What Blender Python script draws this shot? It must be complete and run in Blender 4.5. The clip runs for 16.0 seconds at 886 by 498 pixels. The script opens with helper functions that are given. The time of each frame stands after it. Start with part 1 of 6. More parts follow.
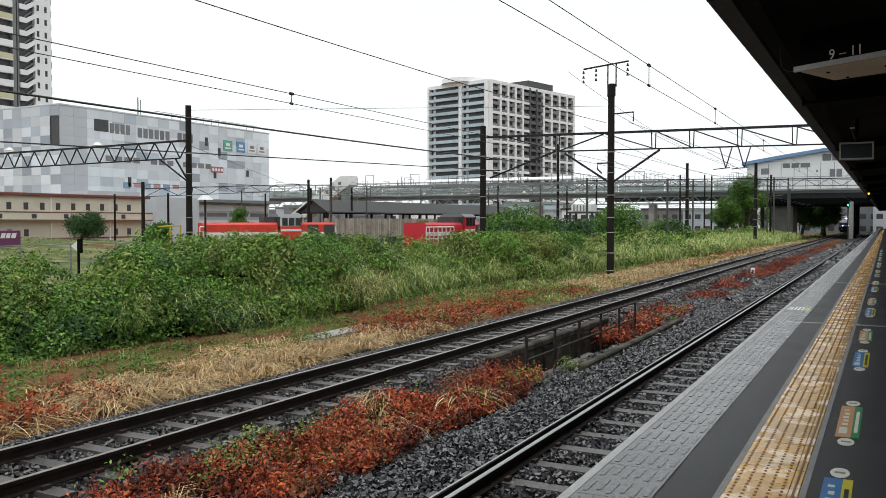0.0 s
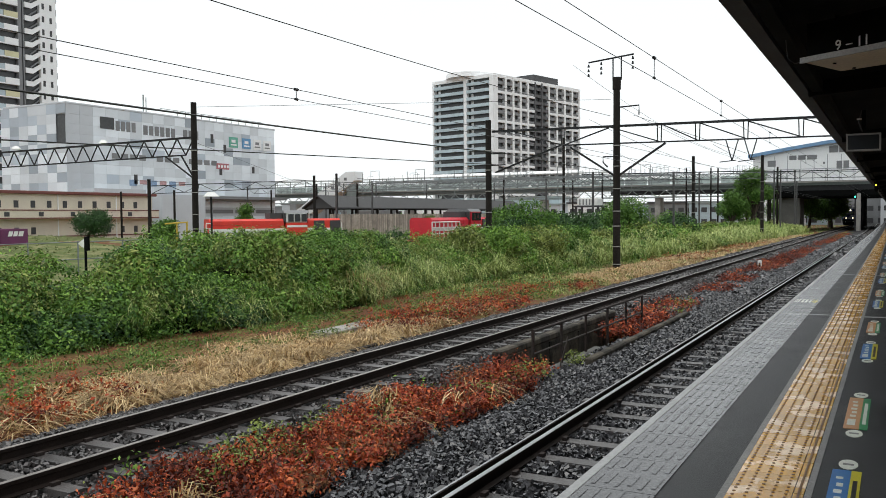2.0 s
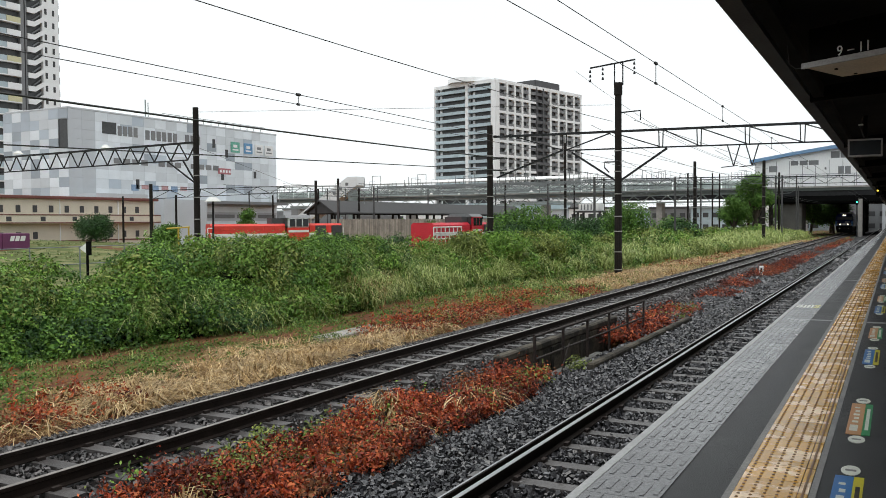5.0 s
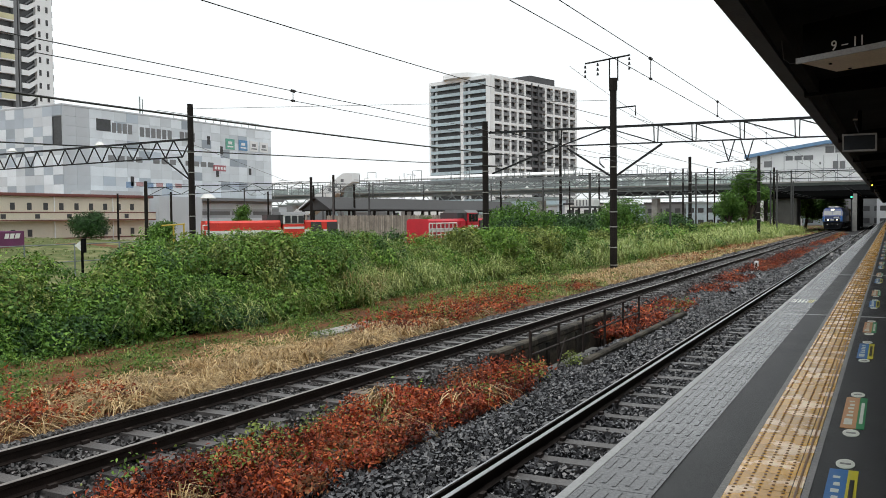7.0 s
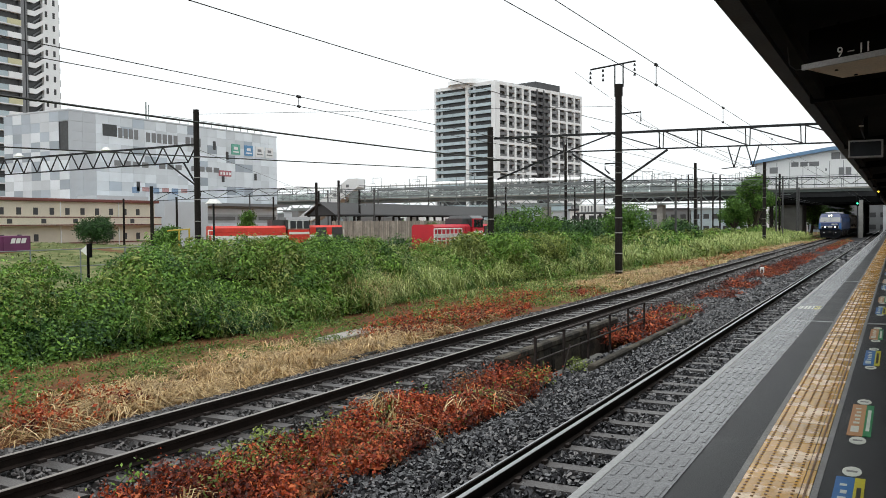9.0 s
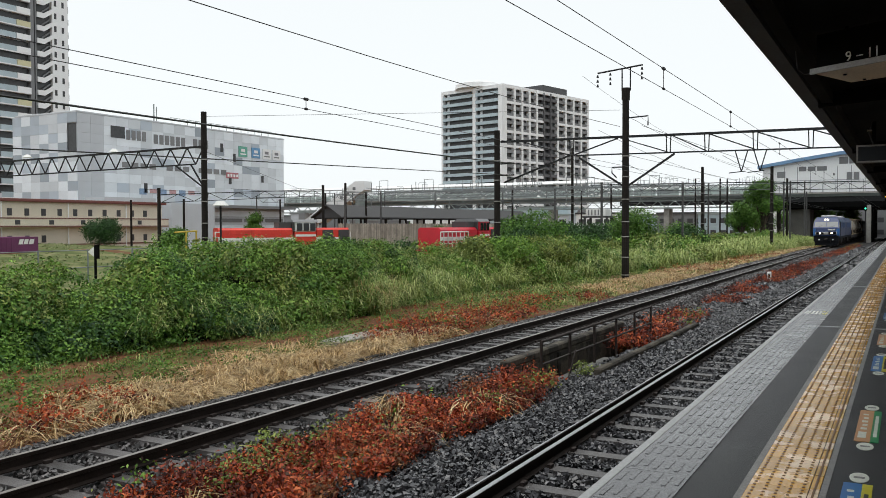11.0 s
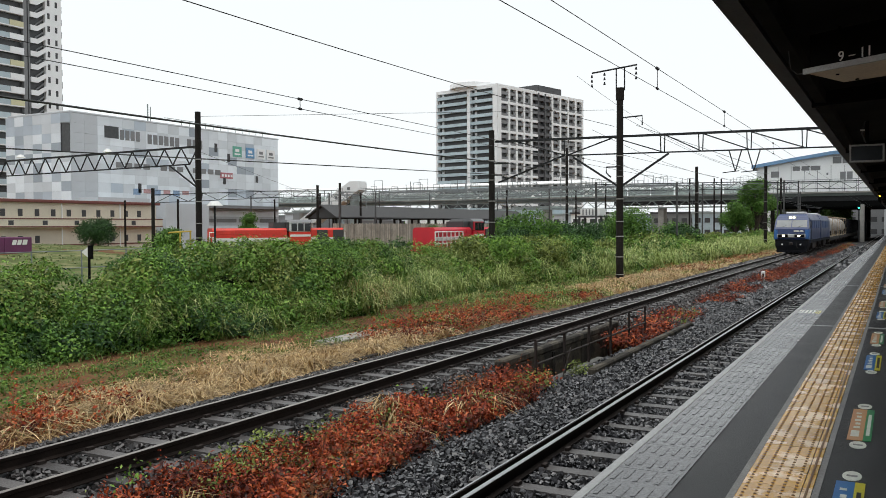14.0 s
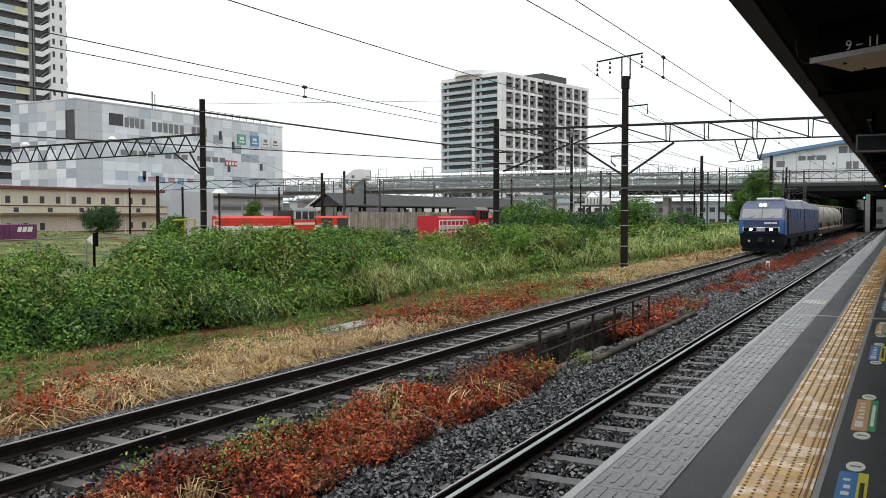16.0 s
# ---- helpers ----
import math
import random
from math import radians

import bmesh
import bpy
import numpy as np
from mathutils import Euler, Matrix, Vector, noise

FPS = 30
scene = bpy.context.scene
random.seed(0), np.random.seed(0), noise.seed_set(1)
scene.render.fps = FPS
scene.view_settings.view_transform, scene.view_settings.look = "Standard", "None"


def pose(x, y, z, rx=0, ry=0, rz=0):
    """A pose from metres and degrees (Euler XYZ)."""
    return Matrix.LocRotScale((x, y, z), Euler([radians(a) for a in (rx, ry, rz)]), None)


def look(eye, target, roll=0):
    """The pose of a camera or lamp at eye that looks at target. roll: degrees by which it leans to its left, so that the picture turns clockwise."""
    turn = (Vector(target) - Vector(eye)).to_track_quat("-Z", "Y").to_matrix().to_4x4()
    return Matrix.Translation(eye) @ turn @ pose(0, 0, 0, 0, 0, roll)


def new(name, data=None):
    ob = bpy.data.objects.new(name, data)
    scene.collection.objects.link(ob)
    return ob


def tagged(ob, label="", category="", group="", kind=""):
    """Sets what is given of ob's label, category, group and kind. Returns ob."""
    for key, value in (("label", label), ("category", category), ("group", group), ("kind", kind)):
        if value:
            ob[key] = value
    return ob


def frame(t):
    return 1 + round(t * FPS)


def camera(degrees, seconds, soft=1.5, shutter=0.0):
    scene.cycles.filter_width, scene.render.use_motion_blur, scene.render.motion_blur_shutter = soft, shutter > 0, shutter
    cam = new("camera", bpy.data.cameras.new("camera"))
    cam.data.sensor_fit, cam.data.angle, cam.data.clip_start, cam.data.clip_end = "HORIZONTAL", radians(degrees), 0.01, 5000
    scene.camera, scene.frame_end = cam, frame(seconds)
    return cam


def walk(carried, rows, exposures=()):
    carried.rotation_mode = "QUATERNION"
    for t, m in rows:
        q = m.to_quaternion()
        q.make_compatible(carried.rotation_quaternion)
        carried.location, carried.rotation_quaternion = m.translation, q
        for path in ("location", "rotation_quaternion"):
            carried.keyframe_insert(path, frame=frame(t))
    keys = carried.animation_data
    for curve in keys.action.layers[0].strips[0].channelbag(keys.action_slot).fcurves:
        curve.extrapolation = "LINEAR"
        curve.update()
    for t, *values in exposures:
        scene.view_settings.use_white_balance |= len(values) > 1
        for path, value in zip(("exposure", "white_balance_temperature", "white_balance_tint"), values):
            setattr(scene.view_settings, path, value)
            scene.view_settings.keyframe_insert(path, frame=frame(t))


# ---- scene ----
cam = camera(55.03, 16.0, soft=0.7)
walk(cam, [
    (0, pose(-0.000, 0.000, 1.420, 88.135, 0.000, 27.570)),
    (0.5, pose(-0.004, 0.001, 1.416, 88.001, 0.061, 27.623)),
    (1, pose(-0.003, -0.001, 1.417, 87.927, 0.223, 27.701)),
    (1.5, pose(-0.003, 0.002, 1.415, 87.799, 0.381, 27.779)),
    (2, pose(-0.000, 0.003, 1.415, 87.800, 0.436, 27.962)),
    (2.5, pose(-0.001, 0.001, 1.419, 87.870, 0.415, 28.074)),
    (3, pose(-0.004, 0.002, 1.417, 87.971, 0.346, 28.169)),
    (3.5, pose(-0.003, -0.002, 1.417, 88.072, 0.267, 28.252)),
    (4, pose(-0.001, 0.000, 1.417, 88.135, 0.316, 28.134)),
    (6.5, pose(-0.002, -0.003, 1.412, 88.036, 0.475, 27.977)),
    (7, pose(0.001, -0.002, 1.413, 87.881, 0.576, 27.760)),
    (7.5, pose(-0.002, -0.002, 1.413, 87.880, 0.587, 27.776)),
    (8, pose(-0.001, 0.001, 1.414, 87.853, 0.543, 27.816)),
    (8.5, pose(0.002, -0.001, 1.417, 87.934, 0.583, 27.905)),
    (9, pose(-0.001, -0.002, 1.414, 88.261, 0.462, 28.097)),
    (11.5, pose(-0.002, -0.001, 1.414, 88.464, 0.179, 28.545)),
    (12, pose(-0.000, -0.002, 1.413, 88.108, 0.226, 28.504)),
    (12.5, pose(0.001, -0.001, 1.416, 88.029, 0.259, 28.477)),
    (13, pose(-0.001, -0.000, 1.416, 88.187, 0.262, 28.388)),
    (13.5, pose(-0.000, -0.002, 1.416, 88.375, 0.312, 28.195)),
    (14, pose(0.003, -0.000, 1.413, 88.459, 0.263, 28.172)),
    (14.5, pose(0.002, -0.002, 1.416, 88.364, 0.243, 28.122)),
    (15, pose(0.000, -0.001, 1.417, 88.073, 0.222, 28.018)),
    (15.5, pose(0.001, 0.000, 1.418, 87.825, 0.143, 28.124)),
    (16, pose(-0.001, 0.001, 1.416, 87.688, 0.062, 28.460)),
], exposures=((0, 0.07), (7, 0.08), (8.8, 0.16), (11.4, -0.05), (12.8, 0.05), (13.5, 0.08), (14.4, -0.05), (15.2, -0.02), (16, 0.08)))

# ---- light ----
world = bpy.data.worlds.new("overcast")
scene.world = world
world.use_nodes = True
wn, wl = world.node_tree.nodes, world.node_tree.links
sky = wn.new("ShaderNodeTexSky")
sky.sky_type, sky.sun_disc = "NISHITA", False
sky.sun_elevation, sky.sun_rotation = radians(80), radians(230)
grey = wn.new("ShaderNodeHueSaturation")
grey.inputs["Saturation"].default_value = 0.12
cloud = wn.new("ShaderNodeMix")
cloud.data_type = "RGBA"
cloud.inputs[0].default_value = 0.75
cloud.inputs[7].default_value = (8.75, 9.25, 9.4, 1)
wl.new(sky.outputs[0], grey.inputs["Color"])
wl.new(grey.outputs[0], cloud.inputs[6])
wl.new(cloud.outputs[2], wn["Background"].inputs["Color"])
wn["Background"].inputs["Strength"].default_value = 0.123
sun = new("sun", bpy.data.lights.new("sun", "SUN"))
sun.data.energy, sun.data.angle, sun.data.color = 1.5, radians(50), (1.0, 0.97, 0.93)
sun.matrix_world = look((0, 0, 0), (0.12, 0.10, -0.98))

# ---- materials ----
def mat(name, color, rough=0.7, metal=0.0, var=0.25, scale=3.0, fine=40.0, bump=0.15, second=None, amount=0.5, rand=0.0, island=0.0, coat=0.0, spec=0.5, world=False):
    """A surface with stains (scale) and grain (fine), in object space; second: a worn colour that shows in patches."""
    m = bpy.data.materials.new(name)
    m.use_nodes = True
    n, l = m.node_tree.nodes, m.node_tree.links
    b = n["Principled BSDF"]
    b.inputs["Roughness"].default_value, b.inputs["Metallic"].default_value = rough, metal
    b.inputs["Coat Weight"].default_value, b.inputs["Specular IOR Level"].default_value = coat, spec
    tc, place = n.new("ShaderNodeTexCoord"), n.new("ShaderNodeNewGeometry")

    def noise_at(s, detail):
        t = n.new("ShaderNodeTexNoise")
        t.inputs["Scale"].default_value, t.inputs["Detail"].default_value = s, detail
        l.new(place.outputs["Position"] if world else tc.outputs["Object"], t.inputs["Vector"])
        return t.outputs["Fac"]

    big, small = noise_at(scale, 5), noise_at(fine, 3)
    last = n.new("ShaderNodeRGB").outputs[0]
    last.default_value = (*color, 1)
    if second:
        ramp = n.new("ShaderNodeMapRange")
        ramp.inputs["From Min"].default_value = 0.62 - 0.3 * amount
        ramp.inputs["From Max"].default_value = 0.72 - 0.3 * amount
        l.new(big, ramp.inputs["Value"])
        mix = n.new("ShaderNodeMix")
        mix.data_type = "RGBA"
        l.new(ramp.outputs[0], mix.inputs[0])
        l.new(last, mix.inputs[6])
        mix.inputs[7].default_value = (*second, 1)
        last = mix.outputs[2]

    def times(fac, low, high, col):
        r = n.new("ShaderNodeMapRange")
        r.inputs["From Min"].default_value, r.inputs["From Max"].default_value = 0.25, 0.75
        r.inputs["To Min"].default_value, r.inputs["To Max"].default_value = low, high
        l.new(fac, r.inputs["Value"])
        x = n.new("ShaderNodeMix")
        x.data_type, x.blend_type = "RGBA", "MULTIPLY"
        x.inputs[0].default_value = 1
        l.new(col, x.inputs[6])
        l.new(r.outputs[0], x.inputs[7])
        return x.outputs[2]

    last = times(big, 1 - var, 1 + var, last)
    last = times(small, 1 - var, 1 + var, last)
    if rand or island:
        src = n.new("ShaderNodeObjectInfo").outputs["Random"] if rand else n.new("ShaderNodeNewGeometry").outputs["Random Per Island"]
        r = n.new("ShaderNodeMapRange")
        r.inputs["To Min"].default_value, r.inputs["To Max"].default_value = 1 - (rand or island), 1 + (rand or island)
        l.new(src, r.inputs["Value"])
        x = n.new("ShaderNodeMix")
        x.data_type, x.blend_type = "RGBA", "MULTIPLY"
        x.inputs[0].default_value = 1
        l.new(last, x.inputs[6])
        l.new(r.outputs[0], x.inputs[7])
        last = x.outputs[2]
    l.new(last, b.inputs["Base Color"])
    if bump:
        bp = n.new("ShaderNodeBump")
        bp.inputs["Strength"].default_value, bp.inputs["Distance"].default_value = bump, 0.02
        l.new(small, bp.inputs["Height"])
        l.new(bp.outputs[0], b.inputs["Normal"])
    rr = n.new("ShaderNodeMapRange")
    rr.inputs["To Min"].default_value, rr.inputs["To Max"].default_value = max(rough - 0.15, 0.03), min(rough + 0.15, 1)
    l.new(big, rr.inputs["Value"])
    l.new(rr.outputs[0], b.inputs["Roughness"])
    return m


def leafy(name, a, b_col, c, rough=0.55, trans=0.12):
    """Leaves in three tones, leaf by leaf."""
    m = bpy.data.materials.new(name)
    m.use_nodes = True
    n, l = m.node_tree.nodes, m.node_tree.links
    b = n["Principled BSDF"]
    b.inputs["Roughness"].default_value = rough
    b.inputs["Specular IOR Level"].default_value = 0.3
    g = n.new("ShaderNodeNewGeometry")
    ramp = n.new("ShaderNodeValToRGB")
    e = ramp.color_ramp.elements
    e[0].color, e[1].color = (*a, 1), (*c, 1)
    mid = e.new(0.5)
    mid.color = (*b_col, 1)
    l.new(g.outputs["Random Per Island"], ramp.inputs[0])
    tc = n.new("ShaderNodeTexCoord")
    t = n.new("ShaderNodeTexNoise")
    t.inputs["Scale"].default_value, t.inputs["Detail"].default_value = 2.4, 4
    l.new(tc.outputs["Object"], t.inputs["Vector"])
    r = n.new("ShaderNodeMapRange")
    r.inputs["From Min"].default_value, r.inputs["From Max"].default_value = 0.3, 0.7
    r.inputs["To Min"].default_value, r.inputs["To Max"].default_value = 0.65, 1.35
    l.new(t.outputs["Fac"], r.inputs["Value"])
    x = n.new("ShaderNodeMix")
    x.data_type, x.blend_type = "RGBA", "MULTIPLY"
    x.inputs[0].default_value = 1
    l.new(ramp.outputs[0], x.inputs[6])
    l.new(r.outputs[0], x.inputs[7])
    l.new(x.outputs[2], b.inputs["Base Color"])
    tr = n.new("ShaderNodeBsdfTranslucent")
    l.new(x.outputs[2], tr.inputs["Color"])
    ms = n.new("ShaderNodeMixShader")
    ms.inputs[0].default_value = trans
    l.new(b.outputs[0], ms.inputs[1])
    l.new(tr.outputs[0], ms.inputs[2])
    l.new(ms.outputs[0], n["Material Output"].inputs["Surface"])
    return m


def glow(name, color, strength):
    m = bpy.data.materials.new(name)
    m.use_nodes = True
    b = m.node_tree.nodes["Principled BSDF"]
    b.inputs["Base Color"].default_value = (*color, 1)
    b.inputs["Emission Color"].default_value = (*color, 1)
    b.inputs["Emission Strength"].default_value = strength
    return m


# ---- mesh tools ----
class Mesh:
    """Gathers vertices and faces of one part."""

    def __init__(self):
        self.v, self.f = [], []

    def add(self, verts, faces):
        o = len(self.v)
        self.v += [tuple(p) for p in verts]
        self.f += [tuple(i + o for i in f) for f in faces]
        return self

    def box(self, x0, y0, z0, x1, y1, z1, b=0.0):
        """A box, its edges cut by b."""
        if b <= 0:
            v = [(x, y, z) for z in (z0, z1) for y in (y0, y1) for x in (x0, x1)]
            return self.add(v, [(0, 2, 3, 1), (4, 5, 7, 6), (0, 1, 5, 4), (2, 6, 7, 3), (0, 4, 6, 2), (1, 3, 7, 5)])
        bm = bmesh.new()
        bmesh.ops.create_cube(bm, size=1)
        for p in bm.verts:
            p.co = ((x0 + x1) / 2 + p.co.x * (x1 - x0), (y0 + y1) / 2 + p.co.y * (y1 - y0), (z0 + z1) / 2 + p.co.z * (z1 - z0))
        bmesh.ops.bevel(bm, geom=bm.edges[:], offset=b, segments=1, affect="EDGES")
        bm.verts.index_update()
        self.add([p.co[:] for p in bm.verts], [[p.index for p in f.verts] for f in bm.faces])
        bm.free()
        return self

    def tube(self, p0, p1, r0, r1=None, n=8, cap=True):
        """A round bar from p0 to p1."""
        r1 = r0 if r1 is None else r1
        p0, p1 = Vector(p0), Vector(p1)
        q = (p1 - p0).to_track_quat("Z", "Y")
        ring = [Vector((math.cos(2 * math.pi * i / n + math.pi / n), math.sin(2 * math.pi * i / n + math.pi / n), 0)) for i in range(n)]
        v = [p0 + q @ (c * r0) for c in ring] + [p1 + q @ (c * r1) for c in ring]
        f = [(i, (i + 1) % n, (i + 1) % n + n, i + n) for i in range(n)]
        if cap:
            f += [tuple(range(n))[::-1], tuple(range(n, 2 * n))]
        return self.add(v, f)

    def line(self, pts, r, n=5):
        """One bent bar through several points."""
        pts = [Vector(p) for p in pts]
        rings = []
        for i, p in enumerate(pts):
            way = pts[min(i + 1, len(pts) - 1)] - pts[max(i - 1, 0)]
            q = way.to_track_quat("Z", "Y")
            rings.append([p + q @ Vector((r * math.cos(2 * math.pi * k / n), r * math.sin(2 * math.pi * k / n), 0)) for k in range(n)])
        return self.loft(rings)

    def prism(self, outline, axis, a, b):
        """An outline in the two other axes, drawn out along axis from a to b."""
        k = len(outline)
        put = {"x": lambda p, t: (t, p[0], p[1]), "y": lambda p, t: (p[0], t, p[1]), "z": lambda p, t: (p[0], p[1], t)}[axis]
        v = [put(p, a) for p in outline] + [put(p, b) for p in outline]
        f = [(i, (i + 1) % k, (i + 1) % k + k, i + k) for i in range(k)] + [tuple(range(k))[::-1], tuple(range(k, 2 * k))]
        return self.add(v, f)

    def loft(self, rings, close=True):
        k = len(rings[0])
        v = [p for r in rings for p in r]
        f = [(j * k + i, j * k + (i + 1) % k, (j + 1) * k + (i + 1) % k, (j + 1) * k + i) for j in range(len(rings) - 1) for i in range(k)]
        if close:
            f += [tuple(range(k))[::-1], tuple(range((len(rings) - 1) * k, len(rings) * k))]
        return self.add(v, f)

    def data(self, name, material, smooth=False):
        me = bpy.data.meshes.new(name)
        me.from_pydata(self.v, [], self.f)
        bm = bmesh.new()
        bm.from_mesh(me)
        if len(bm.faces) < 20000:
            bmesh.ops.recalc_face_normals(bm, faces=bm.faces[:])
        bm.to_mesh(me)
        bm.free()
        me.materials.append(material)
        if smooth:
            me.polygons.foreach_set("use_smooth", [True] * len(me.polygons))
        return me


def part(name, mesh, material, parent=None, label="", at=None, smooth=False):
    """Links a Mesh, or shared mesh data, as one object under a thing or part."""
    ob = new(name, mesh.data(name, material, smooth) if isinstance(mesh, Mesh) else mesh)
    ob.parent = parent
    if at is not None:
        ob.matrix_basis = at
    if label:
        ob["label"] = label
    return ob


def thing(name, label, category, x=0, y=0, z=0, rz=0, group="", kind=""):
    ob = new(name)
    ob.empty_display_size = 0.3
    ob.matrix_basis = pose(x, y, z, 0, 0, rz)
    return tagged(ob, label, category, group, kind)


def big_mesh(name, verts, faces, material, flat=False):
    """One object from arrays: verts (n, 3), faces (m, 3 or 4)."""
    me = bpy.data.meshes.new(name)
    k = faces.shape[1]
    me.vertices.add(len(verts))
    me.vertices.foreach_set("co", verts.astype(np.float32).ravel())
    me.loops.add(faces.size)
    me.loops.foreach_set("vertex_index", faces.astype(np.int32).ravel())
    me.polygons.add(len(faces))
    me.polygons.foreach_set("loop_start", np.arange(0, faces.size, k, dtype=np.int32))
    me.update(calc_edges=True)
    me.validate()
    if flat:
        me.shade_flat()
    me.materials.append(material)
    return new(name, me)


m_earth = mat("damp_earth", (0.14, 0.060, 0.028), 0.95, var=0.45, scale=0.8, fine=14, bump=0.6, second=(0.10, 0.075, 0.026), amount=0.4, spec=0.15)
m_turf = mat("rough_turf", (0.105, 0.13, 0.048), 0.95, var=0.4, scale=0.5, fine=9, bump=0.8, second=(0.155, 0.155, 0.075), amount=0.45, spec=0.05)
# bed far darker than the stones: the shade of their gaps as a colour
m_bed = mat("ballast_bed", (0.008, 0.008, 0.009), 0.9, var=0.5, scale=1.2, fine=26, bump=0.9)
m_stone = mat("ballast_stone", (0.040, 0.040, 0.044), 0.27, var=0.35, scale=2, fine=30, island=0.92, bump=0.08, spec=0.7)
m_stone_brown = mat("brown_ballast_stone", (0.040, 0.035, 0.034), 0.34, var=0.3, scale=2, fine=30, island=0.92, bump=0.08, spec=0.6)
m_sleeper = mat("sleeper_concrete", (0.072, 0.066, 0.064), 0.42, var=0.3, scale=4, fine=45, bump=0.35, rand=0.25, world=True, spec=0.45)
m_rail = mat("rusty_rail_side", (0.017, 0.012, 0.010), 0.7, 0.0, var=0.35, scale=4, fine=60, spec=0.12)
m_rail_top = mat("polished_rail_head", (0.40, 0.40, 0.41), 0.36, 1.0, var=0.15, scale=2, fine=80, bump=0.03)
m_rail_dull = mat("dull_rail_head", (0.30, 0.27, 0.25), 0.42, 0.9, var=0.25, scale=2, fine=80, bump=0.03)
m_asphalt = mat("wet_platform_asphalt", (0.014, 0.014, 0.015), 0.42, var=0.5, scale=1.3, fine=110, bump=0.3, second=(0.025, 0.025, 0.0265), amount=0.5, spec=0.24)
m_coping = mat("pale_coping", (0.36, 0.365, 0.365), 0.45, var=0.2, scale=2, fine=50)
m_plate = mat("wet_grey_plate", (0.088, 0.088, 0.093), 0.21, var=0.3, scale=2.2, fine=50, rand=0.12, bump=0.1, world=True, spec=0.4)
m_tile = mat("worn_yellow_tile", (0.60, 0.30, 0.024), 0.26, var=0.16, scale=4.5, fine=70, second=(0.88, 0.67, 0.45), amount=0.38, rand=0.2, bump=0.08, world=True)
# brown that holds the wet, shadowed side of the dots; guide bar too
m_dot = mat("shaded_tile_brown", (0.20, 0.10, 0.025), 0.5, var=0.2, scale=8, fine=60)
m_border = mat("grey_mortar", (0.25, 0.245, 0.235), 0.6, var=0.25, scale=3, fine=60)
m_conc = mat("weathered_concrete", (0.30, 0.29, 0.27), 0.8, var=0.25, scale=1.2, fine=25, bump=0.2)
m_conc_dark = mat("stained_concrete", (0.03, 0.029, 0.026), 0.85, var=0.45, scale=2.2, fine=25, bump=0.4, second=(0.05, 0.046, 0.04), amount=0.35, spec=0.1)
m_conc_old = mat("old_brown_concrete", (0.10, 0.088, 0.07), 0.85, var=0.4, scale=2.0, fine=25, bump=0.4, second=(0.034, 0.031, 0.027), amount=0.6, spec=0.15)
m_pier = mat("grey_bridge_pier", (0.10, 0.098, 0.09), 0.85, var=0.25, scale=0.8, fine=14, bump=0.1)
m_iron = mat("rusty_iron", (0.024, 0.015, 0.012), 0.7, 0.2, var=0.4, scale=5, fine=50, bump=0.3)
# near-black of canopy and fittings; also the painted shade under the bridge
m_black = mat("near_black", (0.003, 0.0033, 0.0033), 0.85, var=0.2, scale=1, fine=20, spec=0.1)
m_fascia = mat("dark_grey_fascia", (0.06, 0.06, 0.063), 0.6, var=0.2, scale=2, fine=30, spec=0.25)
m_pole = mat("dark_pole", (0.018, 0.015, 0.013), 0.85, var=0.35, scale=1.5, fine=20, bump=0.2, spec=0.2)
m_steel = mat("dark_steel", (0.022, 0.023, 0.025), 0.6, 0.1, var=0.25, scale=2, fine=30, spec=0.25)
# grey of the pipe fence; on the yard beams it is painted-in haze
m_pale_steel = mat("galvanised_and_hazed_steel", (0.20, 0.22, 0.225), 0.6, 0.1, var=0.2, scale=2, fine=30, spec=0.3)
# mast colour lightened by hand for distance haze
m_hazed_mast = mat("hazed_yard_mast", (0.085, 0.085, 0.085), 0.75, 0.0, var=0.25, scale=2, fine=30, spec=0.2)
m_wire = mat("wire", (0.03, 0.03, 0.03), 0.5, 0.5, var=0.1, bump=0)
m_white = mat("white_paint", (0.75, 0.75, 0.73), 0.5, var=0.08, scale=1, fine=30, bump=0.05)
m_cream = mat("cream_paint", (0.76, 0.68, 0.55), 0.6, var=0.12, scale=1.5, fine=30, bump=0.05)
m_glass = mat("dark_glass", (0.02, 0.024, 0.028), 0.08, 0.0, var=0.1, bump=0)
m_sticker = {k: mat(k + "_sticker", c, 0.35, var=0.1, scale=6, fine=60, bump=0.02) for k, c in dict(
    blue=(0.025, 0.16, 0.42), yellow=(0.62, 0.55, 0.03), orange=(0.58, 0.30, 0.13), green=(0.03, 0.27, 0.10), white=(0.72, 0.74, 0.66), black=(0.01, 0.01, 0.01)).items()}


# ---- ground ----
def fbm(x, y, s, seed=0.0):
    return noise.fractal(Vector((x * s + seed, y * s, seed * 1.7)), 1.0, 2.0, 4)


def ground_z(x, y):
    """Height of the open ground under tracks, weeds and yard."""
    profile = ((-700, -1.95), (-31, -1.95), (-26, -1.7), (-16, -1.62), (-12, -1.60), (-10.6, -1.56), (-9.7, -1.42), (-6.8, -1.42), (-6.35, -1.62), (-5.3, -1.62), (-4.9, -1.6), (-4.5, -1.5), (-1.2, -1.45), (-1.0, -1.45), (900, -1.45))
    for (a, za), (b, zb) in zip(profile, profile[1:]):
        if x <= b:
            z = za + (zb - za) * (x - a) / (b - a)
            break
    if x < -40:
        rise = min(max((75 - y) / 15, 0), 1)
        z += rise * float(np.interp(x, (-86, -62, -40), (1.65, 1.35, 0)))
    if -6.45 < x < -5.5 and 13.6 < y < 20.3:
        z = -2.2
    if x < -10 or -6.7 < x < -5.0:
        z += 0.05 * fbm(x, y, 0.6)
    return z


